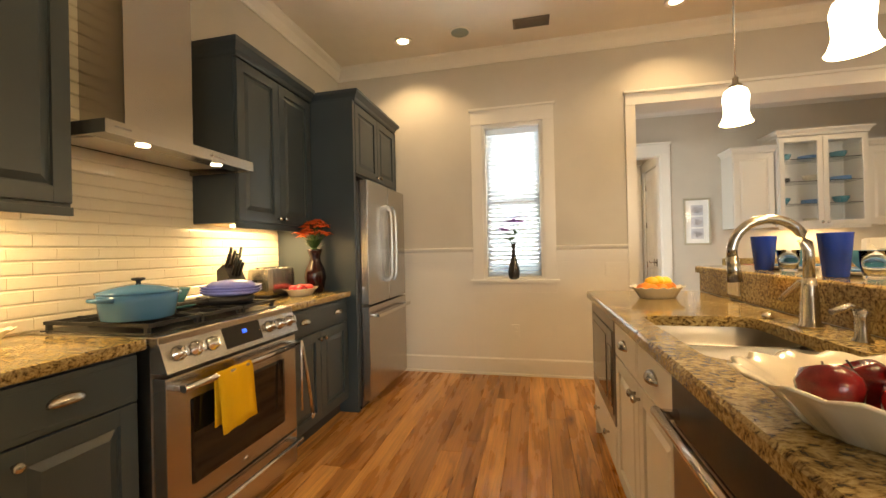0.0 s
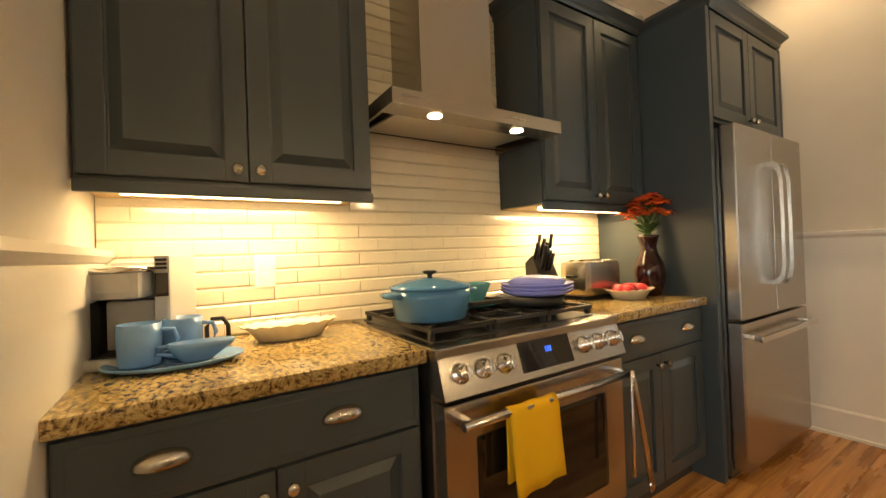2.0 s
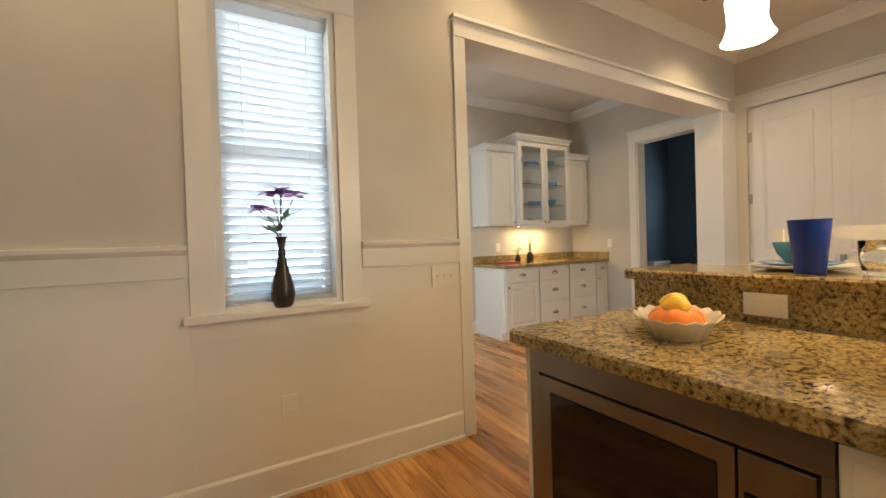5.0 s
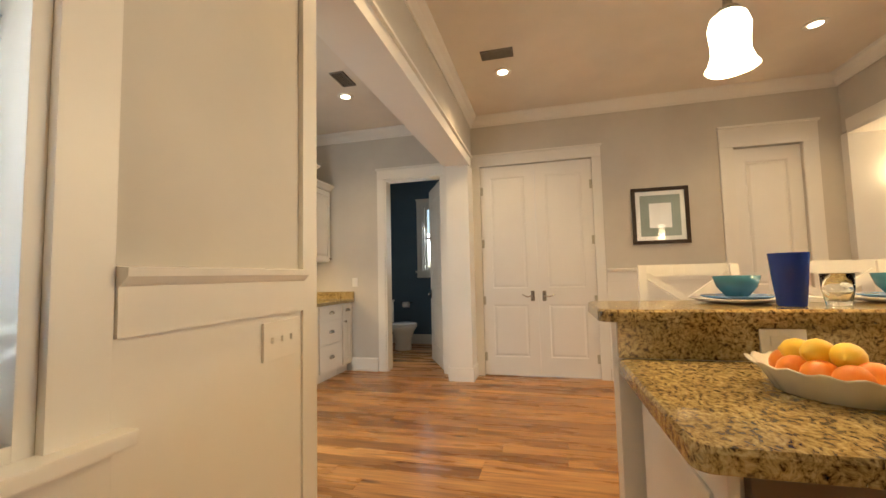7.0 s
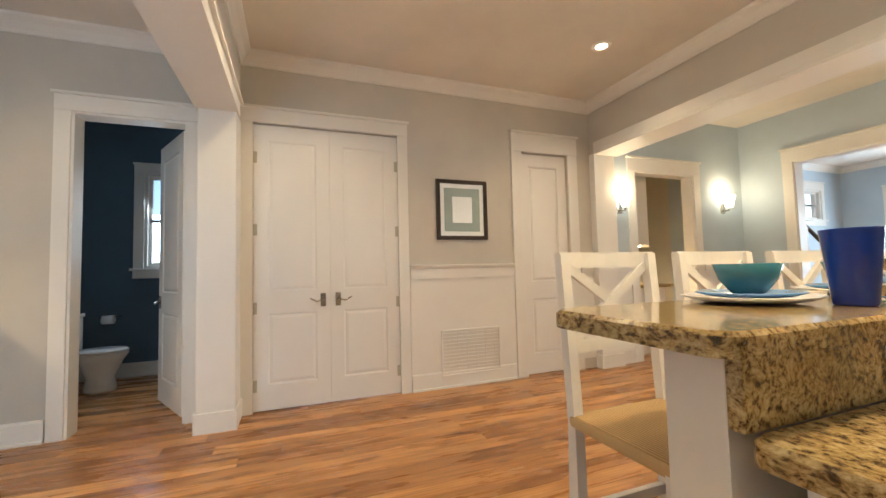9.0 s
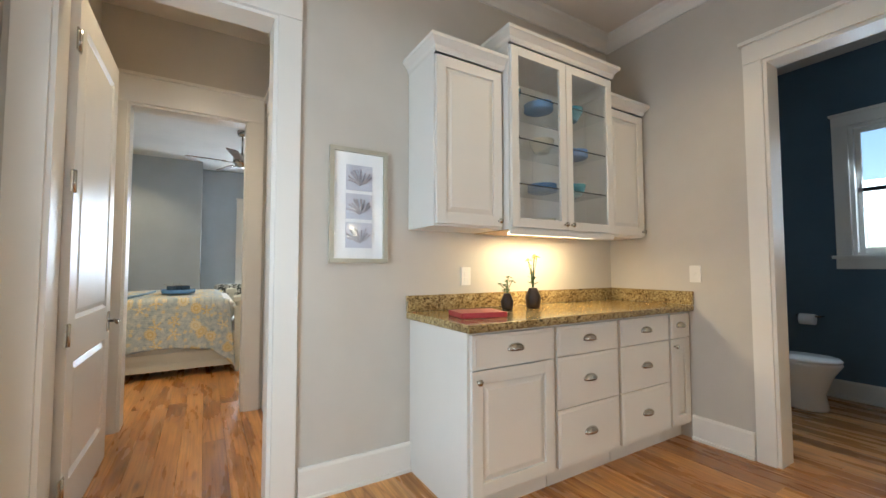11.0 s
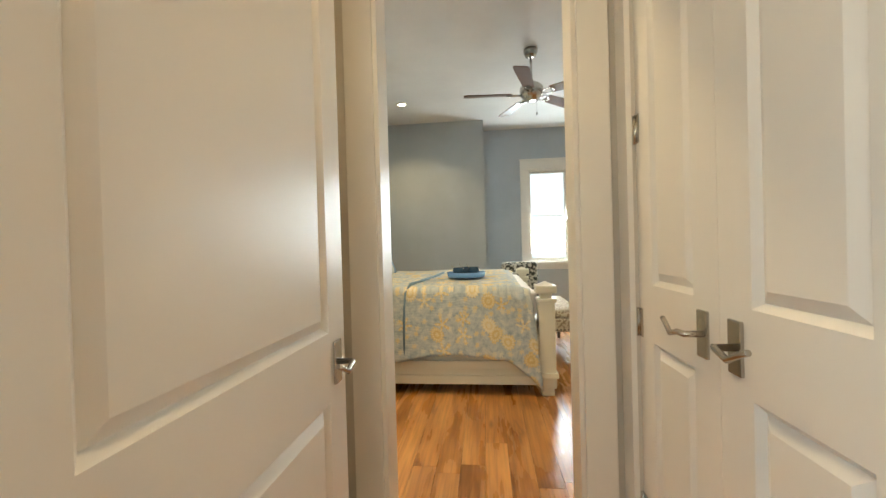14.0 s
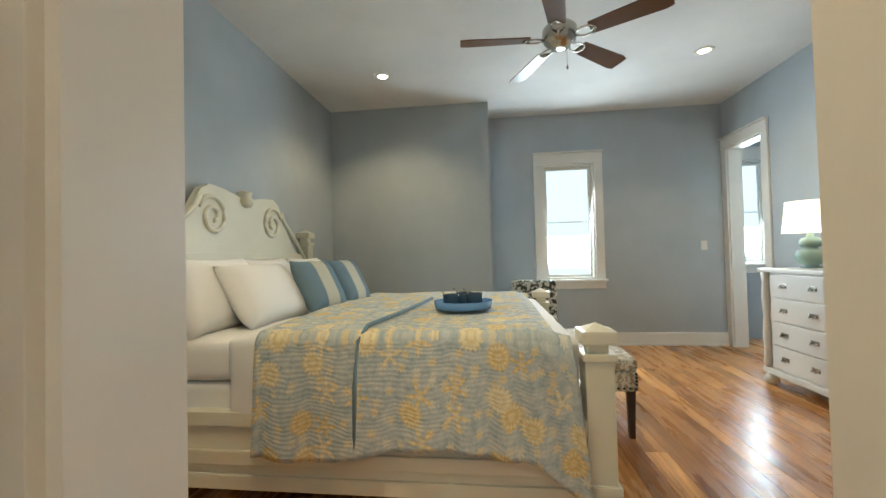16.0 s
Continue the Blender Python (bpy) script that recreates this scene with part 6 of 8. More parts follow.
# fruit bowls
scalloped("fruit_bowl", (0.56, 2.335, 0.915), 0.110, 0.156, 0.062, "cream scalloped bowl heaped with oranges and lemons on the island", -62, 16)
FR = Matrix.Rotation(radians(-62), 3, "Z")
rnd = random.Random(7)
for i, (dx, dy, dz, kind) in enumerate(((-0.05, -0.11, 0.052, 0), (-0.06, -0.02, 0.052, 0), (-0.05, 0.07, 0.052, 0), (0.045, -0.105, 0.052, 0), (0.055, -0.015, 0.052, 0), (0.045, 0.075, 0.052, 0), (0.0, 0.135, 0.058, 0), (0.0, -0.135, 0.058, 0), (0.0, -0.065, 0.098, 1), (-0.01, 0.02, 0.10, 1), (0.0, 0.095, 0.094, 1))):
    dx, dy, _ = FR @ Vector((dx * 0.64, dy * 0.60, 0))
    b = bmesh.new()
    if kind:
        lathe(b, [(0.0005, -0.041), (0.007, -0.037), (0.019, -0.026), (0.028, -0.010), (0.030, 0.004), (0.024, 0.021), (0.010, 0.033), (0.005, 0.038), (0.0005, 0.040)], 16)
        bmesh.ops.rotate(b, verts=b.verts[:], cent=(0, 0, 0), matrix=Euler((radians(90), rnd.uniform(-0.4, 0.4), rnd.uniform(0, 6))).to_matrix())
        solid("lemon", b, "lemon", (0.56 + dx, 2.335 + dy, 0.905 + dz), "bright yellow lemon on top of the fruit bowl", "lemon", "lemons")
    else:
        ball(b, (0, 0, 0), 0.036, 1, 1, 0.94, 18)
        solid("orange", b, "orange", (0.56 + dx, 2.335 + dy, 0.909 + dz), "ripe orange in the cream fruit bowl", "orange", "oranges")
scalloped("apple_bowl", (0.475, 0.605, 0.915), 0.26, 0.175, 0.08, "large cream scalloped bowl of dark red apples on the island", -15, 20)
for i, (dx, dy, dz) in enumerate(((-0.15, 0.01, 0.085), (-0.075, 0.055, 0.08), (-0.075, -0.04, 0.08), (0.015, 0.065, 0.08), (0.015, -0.05, 0.08), (0.105, 0.045, 0.08), (0.105, -0.05, 0.08), (0.175, -0.01, 0.085), (-0.03, 0.005, 0.14), (0.06, 0.0, 0.14))):
    b = bmesh.new()
    lathe(b, [(0.0005, -0.030), (0.014, -0.036), (0.030, -0.026), (0.041, 0.0), (0.041, 0.016), (0.030, 0.034), (0.015, 0.037), (0.006, 0.030), (0.0005, 0.026)], 20)
    ap = thing("apple", (0.475 + dx, 0.605 + dy, 0.893 + dz), "shiny dark red apple in the cream bowl", "apple", "apples", i * 50)
    ap.rotation_euler = (rnd.uniform(-0.5, 0.5), rnd.uniform(-0.5, 0.5), i)
    part("fruit", b, "apple", ap)
    b = bmesh.new()
    tube(b, [(0, 0, 0.026), (0.002, 0.002, 0.045)], 0.0016, 6)
    part("stalk", b, "dark_wood", ap)


# place settings on the bar
def goblet(loc):
    root = thing("tumbler", loc, "clear faceted glass tumbler on the bar", "glass", "clear tumblers")
    b = bmesh.new()
    lathe(b, [(0.030, 0.0), (0.032, 0.004), (0.040, 0.05), (0.042, 0.10), (0.0395, 0.10), (0.037, 0.05), (0.028, 0.014), (0.0005, 0.012)], 14)
    part("glass", b, "glass", root)


for y in (2.17, 1.69, 1.04, 0.42):
    root = thing("tall_cup", (1.00, y, 1.071), "tall cobalt blue plastic cup on the bar", "cup", "cobalt cups")
    b = bmesh.new()
    lathe(b, [(0.036, 0.0), (0.038, 0.003), (0.053, 0.165), (0.0535, 0.168), (0.050, 0.168), (0.036, 0.01), (0.0005, 0.008)], 30)
    part("cup", b, "cup_blue", root)
    goblet((1.03, y - 0.14, 1.071))
    b = bmesh.new()
    lathe(b, [(0.08, 0.0), (0.12, 0.006), (0.148, 0.016), (0.146, 0.019), (0.115, 0.010), (0.0005, 0.008)], 36)
    solid("dinner_plate", b, "toilet", (1.17, y + 0.08, 1.071), "white dinner plate at a bar place", "plate", "dinner plates")
    b = bmesh.new()
    lathe(b, [(0.05, 0.0), (0.09, 0.005), (0.115, 0.013), (0.113, 0.016), (0.085, 0.009), (0.0005, 0.008)], 36)
    solid("side_plate", b, "ceramic_blue", (1.17, y + 0.08, 1.082), "pale blue salad plate on the dinner plate", "plate", "salad plates")
    b = bmesh.new()
    lathe(b, [(0.035, 0.0), (0.04, 0.006), (0.062, 0.035), (0.074, 0.075), (0.071, 0.075), (0.055, 0.035), (0.0005, 0.012)], 32)
    solid("soup_bowl", b, "ceramic_teal", (1.17, y + 0.08, 1.0925), "teal glazed soup bowl on the plates", "bowl", "teal bowls")
    b = bmesh.new()
    prism(b, [(1.13, y - 0.17), (1.25, y - 0.19), (1.20, y - 0.10)], "z", 1.0715, 1.088)
    solid("napkin", b, "white_cloth", (0, 0, 0), "folded white napkin at a bar place", "napkin", "napkins")


# counter chairs
def counter_chair(loc, rz):
    root = thing("counter_chair", loc, "white painted counter chair with a crossed back and rush seat", "chair", "chairs along the bar", rz)
    w, d, hs, ht = 0.43, 0.40, 0.66, 1.215
    # front at -y, back at +y
    for sx in (-1, 1):
        b = bmesh.new()
        x = sx * (w / 2 - 0.02)
        prism(b, [(d / 2 - 0.035, 0), (d / 2 + 0.03, 0), (d / 2 + 0.005, hs), (d / 2 + 0.045, ht), (d / 2 + 0.01, ht), (d / 2 - 0.03, hs)], "x", x - 0.018, x + 0.018)
        part("back_leg", b, WHITE, root)
        b = bmesh.new()
        box(b, x - 0.02, x + 0.02, -d / 2, -d / 2 + 0.04, 0, hs, 0.004)
        part("front_leg", b, WHITE, root)
        for z in (0.22, 0.40):
            b = bmesh.new()
            box(b, x - 0.011, x + 0.011, -d / 2 + 0.03, d / 2 - 0.02, z, z + 0.03, 0.003)
            part("stretcher", b, WHITE, root)
    for z, yy in ((0.18, -d / 2 + 0.02), (0.36, d / 2 - 0.005)):
        b = bmesh.new()
        box(b, -w / 2 + 0.03, w / 2 - 0.03, yy - 0.011, yy + 0.011, z, z + 0.035, 0.003)
        part("stretcher", b, WHITE, root)
    b = bmesh.new()
    box(b, -w / 2, w / 2, -d / 2 - 0.01, d / 2, hs - 0.01, hs + 0.03, 0.014)
    part("seat", b, "rush", root, "woven natural rush seat")
    for z0, z1, yo in ((ht - 0.05, ht + 0.005, 0.030), (hs + 0.22, hs + 0.265, 0.008)):
        b = bmesh.new()
        front = [(-w / 2 + 0.005 + q * (w - 0.01) / 8, d / 2 + yo + 0.02 * (1 - ((q - 4) / 4) ** 2)) for q in range(9)]
        prism(b, [(x, y - 0.012) for x, y in front] + [(x, y + 0.012) for x, y in reversed(front)], "z", z0, z1)
        part("back_rail", b, WHITE, root)
    za, zb = hs + 0.26, ht - 0.045
    for s in (-1, 1):
        b = bmesh.new()
        p0, p1 = Vector((-s * (w / 2 - 0.04), d / 2 + 0.012, za)), Vector((s * (w / 2 - 0.04), d / 2 + 0.03, zb))
        dv = p1 - p0
        sd = Vector((-dv.z, 0, dv.x)).normalized() * 0.016
        th = Vector((0, 0.009, 0)) * (1 if s > 0 else 0.9)
        vs = [b.verts.new(p) for p in (p0 - sd - th, p0 + sd - th, p1 + sd - th, p1 - sd - th, p0 - sd + th, p0 + sd + th, p1 + sd + th, p1 - sd + th)]
        for q in ((0, 1, 2, 3), (7, 6, 5, 4), (0, 4, 5, 1), (1, 5, 6, 2), (2, 6, 7, 3), (3, 7, 4, 0)):
            b.faces.new([vs[k] for k in q])
        part("cross_brace", b, WHITE, root)
    return root


ch = counter_chair((1.40, 2.27, 0), -90)
for y in (1.72, 1.15, 0.55):
    copy_thing(ch, pose(1.40, y, 0, 0, 0, -90))


# pendants over the bar
def pendant(x, y, z):
    root = thing("pendant_lamp", (x, y, 0), "white glass bell pendant lamp on a nickel rod, lit", "pendant lamp", "pendants over the bar")
    b = bmesh.new()
    lathe(b, [(0.001, CEIL - 0.03), (0.05, CEIL - 0.028), (0.06, CEIL - 0.005), (0.06, CEIL - 0.001)], 24)
    part("canopy", b, "nickel", root)
    b = bmesh.new()
    tube(b, [(0, 0, CEIL - 0.02), (0, 0, z + 0.16)], 0.005, 8)
    part("rod", b, "nickel", root)
    b = bmesh.new()
    lathe(b, [(0.018, z + 0.11), (0.031, z + 0.115), (0.031, z + 0.128), (0.014, z + 0.14), (0.014, z + 0.17), (0.005, z + 0.175)], 20)
    part("socket_cap", b, "nickel", root)
    b = bmesh.new()
    lathe(b, [(0.030, z + 0.115), (0.052, z + 0.098), (0.061, z + 0.065), (0.056, z + 0.015), (0.055, z - 0.02), (0.067, z - 0.058), (0.076, z - 0.072), (0.072, z - 0.072), (0.050, z - 0.015), (0.052, z + 0.06), (0.026, z + 0.11)], 32, wave=0.02, waves=4)
    part("shade", b, "bulb", root, "glowing white glass bell shade")
    point_lamp("pendant_bulb", (x, y, z - 0.11), 9, WARM2, 0.05)


for y in (2.305, 1.51, 0.81):
    pendant(0.955, y, 1.918)

# ceiling speaker and vents
root = thing("ceiling_speaker", (-0.70, 3.34, CEIL), "round flush ceiling speaker with a grey grille", "speaker")
b = bmesh.new()
lathe(b, [(0.075, -0.006), (0.09, -0.006), (0.098, 0.0)], 28)
part("ring", b, "ceil", root)
b = bmesh.new()
lathe(b, [(0.0005, -0.007), (0.078, -0.006), (0.08, -0.001)], 28)
part("grille", b, "mat_green", root)


def vent(loc, rz, w, h, label, wallish=False, n=7):
    root = thing("air_vent", loc, label, "vent", "", rz)
    b = bmesh.new()
    f = 0.018
    if wallish:
        for x0, x1, z0, z1 in ((-w / 2, w / 2, -h / 2, -h / 2 + f), (-w / 2, w / 2, h / 2 - f, h / 2), (-w / 2, -w / 2 + f, -h / 2 + f, h / 2 - f), (w / 2 - f, w / 2, -h / 2 + f, h / 2 - f)):
            box(b, x0, x1, -0.014, 0, z0, z1, 0.002)
    else:
        for x0, x1, y0, y1 in ((-w / 2, w / 2, -h / 2, -h / 2 + f), (-w / 2, w / 2, h / 2 - f, h / 2), (-w / 2, -w / 2 + f, -h / 2 + f, h / 2 - f), (w / 2 - f, w / 2, -h / 2 + f, h / 2 - f)):
            box(b, x0, x1, y0, y1, -0.012, 0, 0.002)
    part("frame", b, "trim" if wallish else "vent_grey", root)
    b = bmesh.new()
    if wallish:
        box(b, -w / 2 + f, w / 2 - f, -0.002, 0, -h / 2 + f, h / 2 - f)
    else:
        box(b, -w / 2 + f, w / 2 - f, -h / 2 + f, h / 2 - f, -0.002, 0)
    part("backing", b, "ceil" if wallish else "vent_grey", root)
    for i in range(n):
        u = -h / 2 + f + (i + 0.5) * (h - 2 * f) / n
        b = bmesh.new()
        if wallish:
            box(b, -w / 2 + f, w / 2 - f, -0.010, -0.003, u - 0.006, u + 0.005)
        else:
            box(b, -w / 2 + f, w / 2 - f, u - 0.005, u + 0.004, -0.009, -0.003)
        part("slat", b, "trim" if wallish else "vent_grey", root)
    if wallish:
        for i in range(6):
            x = -w / 2 + f + (i + 0.5) * (w - 2 * f) / 6
            b = bmesh.new()
            box(b, x - 0.004, x + 0.004, -0.012, -0.010, -h / 2 + f, h / 2 - f)
            part("mullion", b, "trim", root)


vent((-0.09, 3.335, CEIL), 0, 0.30, 0.14, "grey slotted ceiling air vent", False, 6)
vent((2.885, 3.257, CEIL), 90, 0.28, 0.14, "grey slotted ceiling air vent", False, 6)
vent((2.9, 4.75, CEIL), 0, 0.28, 0.14, "grey slotted ceiling air vent", False, 6)
vent((3.44, -1.39, CEIL), 0, 0.30, 0.15, "grey slotted ceiling air vent", False, 6)
vent((4.258, 1.615, 0.34), -90, 0.66, 0.46, "large white return-air grille low on the wall", True, 12)


# ---------------- doors ----------------
def lever(parent, x, y, z, way, face=-1, mat="nickel"):
    b = bmesh.new()
    q = sorted((y, y + face * 0.008))
    box(b, x - 0.024, x + 0.024, q[0], q[1], z - 0.06, z + 0.06, 0.004)
    part("rose_plate", b, mat, parent, "square satin nickel back plate")
    b = bmesh.new()
    tube(b, [(x, y, z), (x, y + face * 0.05, z), (x + way * 0.02, y + face * 0.056, z + 0.002), (x + way * 0.06, y + face * 0.056, z - 0.010), (x + way * 0.10, y + face * 0.052, z + 0.012), (x + way * 0.118, y + face * 0.05, z + 0.02)], 0.0085, 10, 0.8)
    part("lever", b, mat, parent, "curved satin nickel lever")


def door_leaf(name, loc, rz, w, h, label, both=False, handle=1, hinge_side=-1, hinges=True, t=0.04, hz=0.93, back=True, relief=1.0, hinge_mat="nickel"):
    """A two-panel moulded door: x from 0 to w, face towards -y at y = 0. handle: +1 near x = w, -1 near x = 0, 0 none."""
    root = thing(name, loc, label, "door", "", rz)
    b = bmesh.new()
    st = 0.115
    lo, hi = hz - 0.10, hz + 0.09
    panels = [(0.22, lo), (hi, h - 0.14)]
    box(b, 0, st, 0, t, 0.008, h)
    box(b, w - st, w, 0, t, 0.008, h)
    for z0, z1 in ((0.008, 0.22), (lo, hi), (h - 0.14, h)):
        box(b, st, w - st, 0, t, z0, z1)
    for z0, z1 in panels:
        for fy, s in ((0, 1), (t, -1)):
            o = [b.verts.new((x, fy, z)) for x, z in ((st, z0), (w - st, z0), (w - st, z1), (st, z1))]
            e1 = [b.verts.new((x, fy + s * 0.015 * relief, z)) for x, z in ((st + 0.016, z0 + 0.016), (w - st - 0.016, z0 + 0.016), (w - st - 0.016, z1 - 0.016), (st + 0.016, z1 - 0.016))]
            e2 = [b.verts.new((x, fy + s * 0.002 * relief, z)) for x, z in ((st + 0.042, z0 + 0.042), (w - st - 0.042, z0 + 0.042), (w - st - 0.042, z1 - 0.042), (st + 0.042, z1 - 0.042))]
            for p, q in ((o, e1), (e1, e2)):
                for k in range(4):
                    b.faces.new((p[k], p[(k + 1) % 4], q[(k + 1) % 4], q[k]))
            b.faces.new(e2)
    leaf = part("leaf", b, "door", root)
    if handle:
        x = w - 0.065 if handle > 0 else 0.065
        lever(leaf, x, 0, hz, -handle)
        if back:
            lever(leaf, x, t, hz, -handle, 1)
    if hinges:
        x = 0.0 if hinge_side < 0 else w
        for z in (0.22, 0.88, 1.56, 2.2):
            b = bmesh.new()
            tube(b, [(x, -0.004, z - 0.05), (x, -0.004, z + 0.05)], 0.0075, 10)
            box(b, x - 0.03, x + 0.03, -0.003, 0.004, z - 0.05, z + 0.05, 0.001)
            part("hinge", b, hinge_mat, leaf, "butt hinge")
    return root


GD = "closet doors"
# closet pair in the hall wall
XE = 4.285
door_leaf("closet_door", (XE, 3.647, 0), -90, 0.642, 2.495, "white two-panel closet door, closed", handle=1, hinge_side=-1, back=False, relief=0.45, hinge_mat="frame_silver")
door_leaf("closet_door", (XE, 3.003, 0), -90, 0.642, 2.495, "white two-panel closet door, closed", handle=-1, hinge_side=1, back=False, relief=0.45, hinge_mat="frame_silver")
door_leaf("side_door", (XE + 0.02, 0.948, 0), -90, 0.616, 2.46, "white two-panel door, closed", handle=1, hinge_side=-1, hinges=False, back=False)
# bathroom door, standing open into the room
door_leaf("bathroom_door", (4.435, 4.165, 0), 27, 0.74, 2.42, "white two-panel bathroom door standing open", handle=1, hinge_side=-1)
# hall door, opened back against the wall
door_leaf("hall_door", (0.842, 6.198, 0), 90.0, 0.90, 2.45, "white two-panel door standing open in the small hall", handle=1, hinge_side=-1, hz=0.85)
# hall closet pair
door_leaf("closet_door", (1.812, 7.428, 0), -90, 0.488, 2.455, "white two-panel closet door in the small hall, closed", handle=1, hinge_side=-1, back=False)
door_leaf("closet_door", (1.812, 6.938, 0), -90, 0.488, 2.455, "white two-panel closet door in the small hall, closed", handle=-1, hinge_side=1, back=False)


# ---------------- pictures ----------------
def picture(loc, rz, w, h, frame_mat, label, fw=0.03, mats=(), tiles=()):
    """A framed print facing -y; mats: (inset, material) boards inwards; tiles: small prints (x0, x1, z0, z1) from its centre."""
    root = thing("framed_print", loc, label, "picture", "", rz)
    b = bmesh.new()
    for x0, x1, z0, z1 in ((-w / 2, w / 2, h / 2 - fw, h / 2), (-w / 2, w / 2, -h / 2, -h / 2 + fw), (-w / 2, -w / 2 + fw, -h / 2 + fw, h / 2 - fw), (w / 2 - fw, w / 2, -h / 2 + fw, h / 2 - fw)):
        box(b, x0, x1, -0.026, -0.002, z0, z1, 0.004)
    part("frame", b, frame_mat, root)
    for k, (ins, mt) in enumerate(mats):
        b = bmesh.new()
        box(b, -w / 2 + ins, w / 2 - ins, -0.010 - 0.002 * k, -0.004, -h / 2 + ins, h / 2 - ins)
        part("mat_board", b, mt, root)
    for x0, x1, z0, z1 in tiles:
        b = bmesh.new()
        box(b, x0, x1, -0.0165, -0.006, z0, z1)
        pr = part("print", b, "print_lilac", root)
        # pressed coral sprays
        b = bmesh.new()
        cx, cz, s = (x0 + x1) / 2, z0 + 0.2 * (z1 - z0), (z1 - z0)
        r2 = random.Random(int(1000 * z0))
        for q in range(9):
            a = radians(90 + (q - 4) * 15 + r2.uniform(-5, 5))
            L = s * 0.66 * r2.uniform(0.75, 1.0)
            tube(b, [(cx, -0.0175, cz), (cx + 0.5 * L * math.cos(a), -0.0175, cz + 0.5 * L * math.sin(a)), (cx + L * math.cos(a + 0.15), -0.0175, cz + L * math.sin(a + 0.15))], s * 0.026, 6, 1.5)
        part("coral_drawing", b, "print_ink", pr)
    b = bmesh.new()
    box(b, -w / 2 + fw, w / 2 - fw, -0.0215, -0.020, -h / 2 + fw, h / 2 - fw)
    g = part("glazing", b, "glass_pane", root)
    g.visible_shadow = False
    return root


picture((4.27, 1.68, 1.79), -90, 0.57, 0.62, "dark_wood", "botanical print in a dark wood frame with a sage mat", 0.04,
        ((0.035, "print_paper"), (0.085, "mat_green"), (0.10, "mat_green"), (0.175, "print_paper")), ())
picture((2.08, 6.0, 1.52), 0, 0.335, 0.64, "frame_silver", "three coral prints in a champagne metal frame", 0.026,
        ((0.02, "print_paper"),), ((-0.075, 0.075, 0.085, 0.225), (-0.075, 0.075, -0.075, 0.065), (-0.075, 0.075, -0.235, -0.095)))

# ---------------- pantry cabinets ----------------
GP = "white pantry cabinets"
PY = 5.375
base_cabinet((2.40, PY, 0), 0, 0.55, 0.62, WHITE, "white pantry base cabinet with a drawer over one door", GP, 1, 1, (0.5,))
base_cabinet((2.952, PY, 0), 0, 0.53, 0.62, WHITE, "white pantry drawer unit with three drawers", GP, stack=(0.165, 0.275, 0.305))
base_cabinet((3.484, PY, 0), 0, 0.53, 0.62, WHITE, "white pantry drawer unit with three drawers", GP, stack=(0.165, 0.275, 0.305))
base_cabinet((4.016, PY, 0), 0, 0.25, 0.62, WHITE, "narrow white pantry base cabinet with a drawer over a door", GP, 1, 1, (0.5,))
worktop("worktop", (2.375, 4.268, 5.345, 5.998, 0.874, 0.914), "speckled brown granite worktop on the white pantry cabinets")
for nm, dims in (("backsplash", (2.375, 4.268, 5.978, 5.999, 0.915, 1.01)), ("backsplash", (4.247, 4.268, 5.345, 5.976, 0.915, 1.01))):
    b = bmesh.new()
    box(b, *dims, 0.003)
    solid(nm, b, "granite", (0, 0, 0), "low speckled granite splash against the pantry wall", "upstand")
wall_cabinet((2.39, 5.67, 1.40), 0, 0.46, 0.328, 0.945, WHITE, "white pantry wall cabinet with one raised-panel door", "white pantry wall cabinets", 1, 0.08, False, True, True)
wall_cabinet((2.86, 5.61, 1.40), 0, 0.93, 0.388, 1.105, WHITE, "taller white pantry cabinet with two glass doors and shelves of dishes", "", 2, 0.08, True, True, True, True)
wall_cabinet((3.80, 5.67, 1.40), 0, 0.44, 0.328, 0.945, WHITE, "white pantry wall cabinet with one raised-panel door", "white pantry wall cabinets", 1, 0.08, False, True, True)
area_lamp("under_cabinet_lamp", (3.32, 5.80, 1.37), (3.32, 5.84, 0), 0.6, 0.08, 5, WARM)
# dishes behind the glass doors
r3 = random.Random(11)
for s in range(4):
    for k in range(3):
        x = 3.00 + k * 0.31 + r3.uniform(-0.03, 0.03)
        b = bmesh.new()
        h0 = 1.40 + (1.105 * s / 4 + 0.0045 if s else 0.0185)
        if (s + k) % 2:
            lathe(b, [(0.04, 0.0), (0.045, 0.006), (0.075, 0.05), (0.085, 0.085), (0.081, 0.085), (0.06, 0.04), (0.0005, 0.015)], 24)
            solid("stored_bowl", b, "ceramic_teal" if k != 1 else "ceramic_white", (x, 5.82, h0), "bowl stored behind the glass cabinet doors", "bowl", "stored dishes")
        else:
            lathe(b, [(0.06, 0.0), (0.09, 0.008), (0.10, 0.016), (0.095, 0.05), (0.10, 0.055), (0.06, 0.06), (0.0005, 0.06)], 24)
            solid("stored_plates", b, "ceramic_blue" if k else "black", (x, 5.82, h0), "small pile of plates behind the glass cabinet doors", "plate", "stored dishes")
# things on the pantry worktop
root = thing("tray_book", (2.62, 5.62, 0.915), "dark red lacquered flat box on the pantry worktop", "box", "", -12)
b = bmesh.new()
box(b, -0.13, 0.13, -0.10, 0.10, 0.0, 0.028, 0.005)
part("cover", b, "red", root)
b = bmesh.new()
box(b, -0.125, 0.132, -0.095, 0.095, 0.006, 0.022)
part("pages", b, "print_paper", root)
flower_vase((2.98, 5.80, 0.915), [(0.03, 0), (0.035, 0.01), (0.04, 0.05), (0.025, 0.09), (0.02, 0.10)], "dark_wood", "leaf", 5, 0.10, 0.05, "small dark pot of green sprigs on the pantry worktop", 0.03, 8, 5)
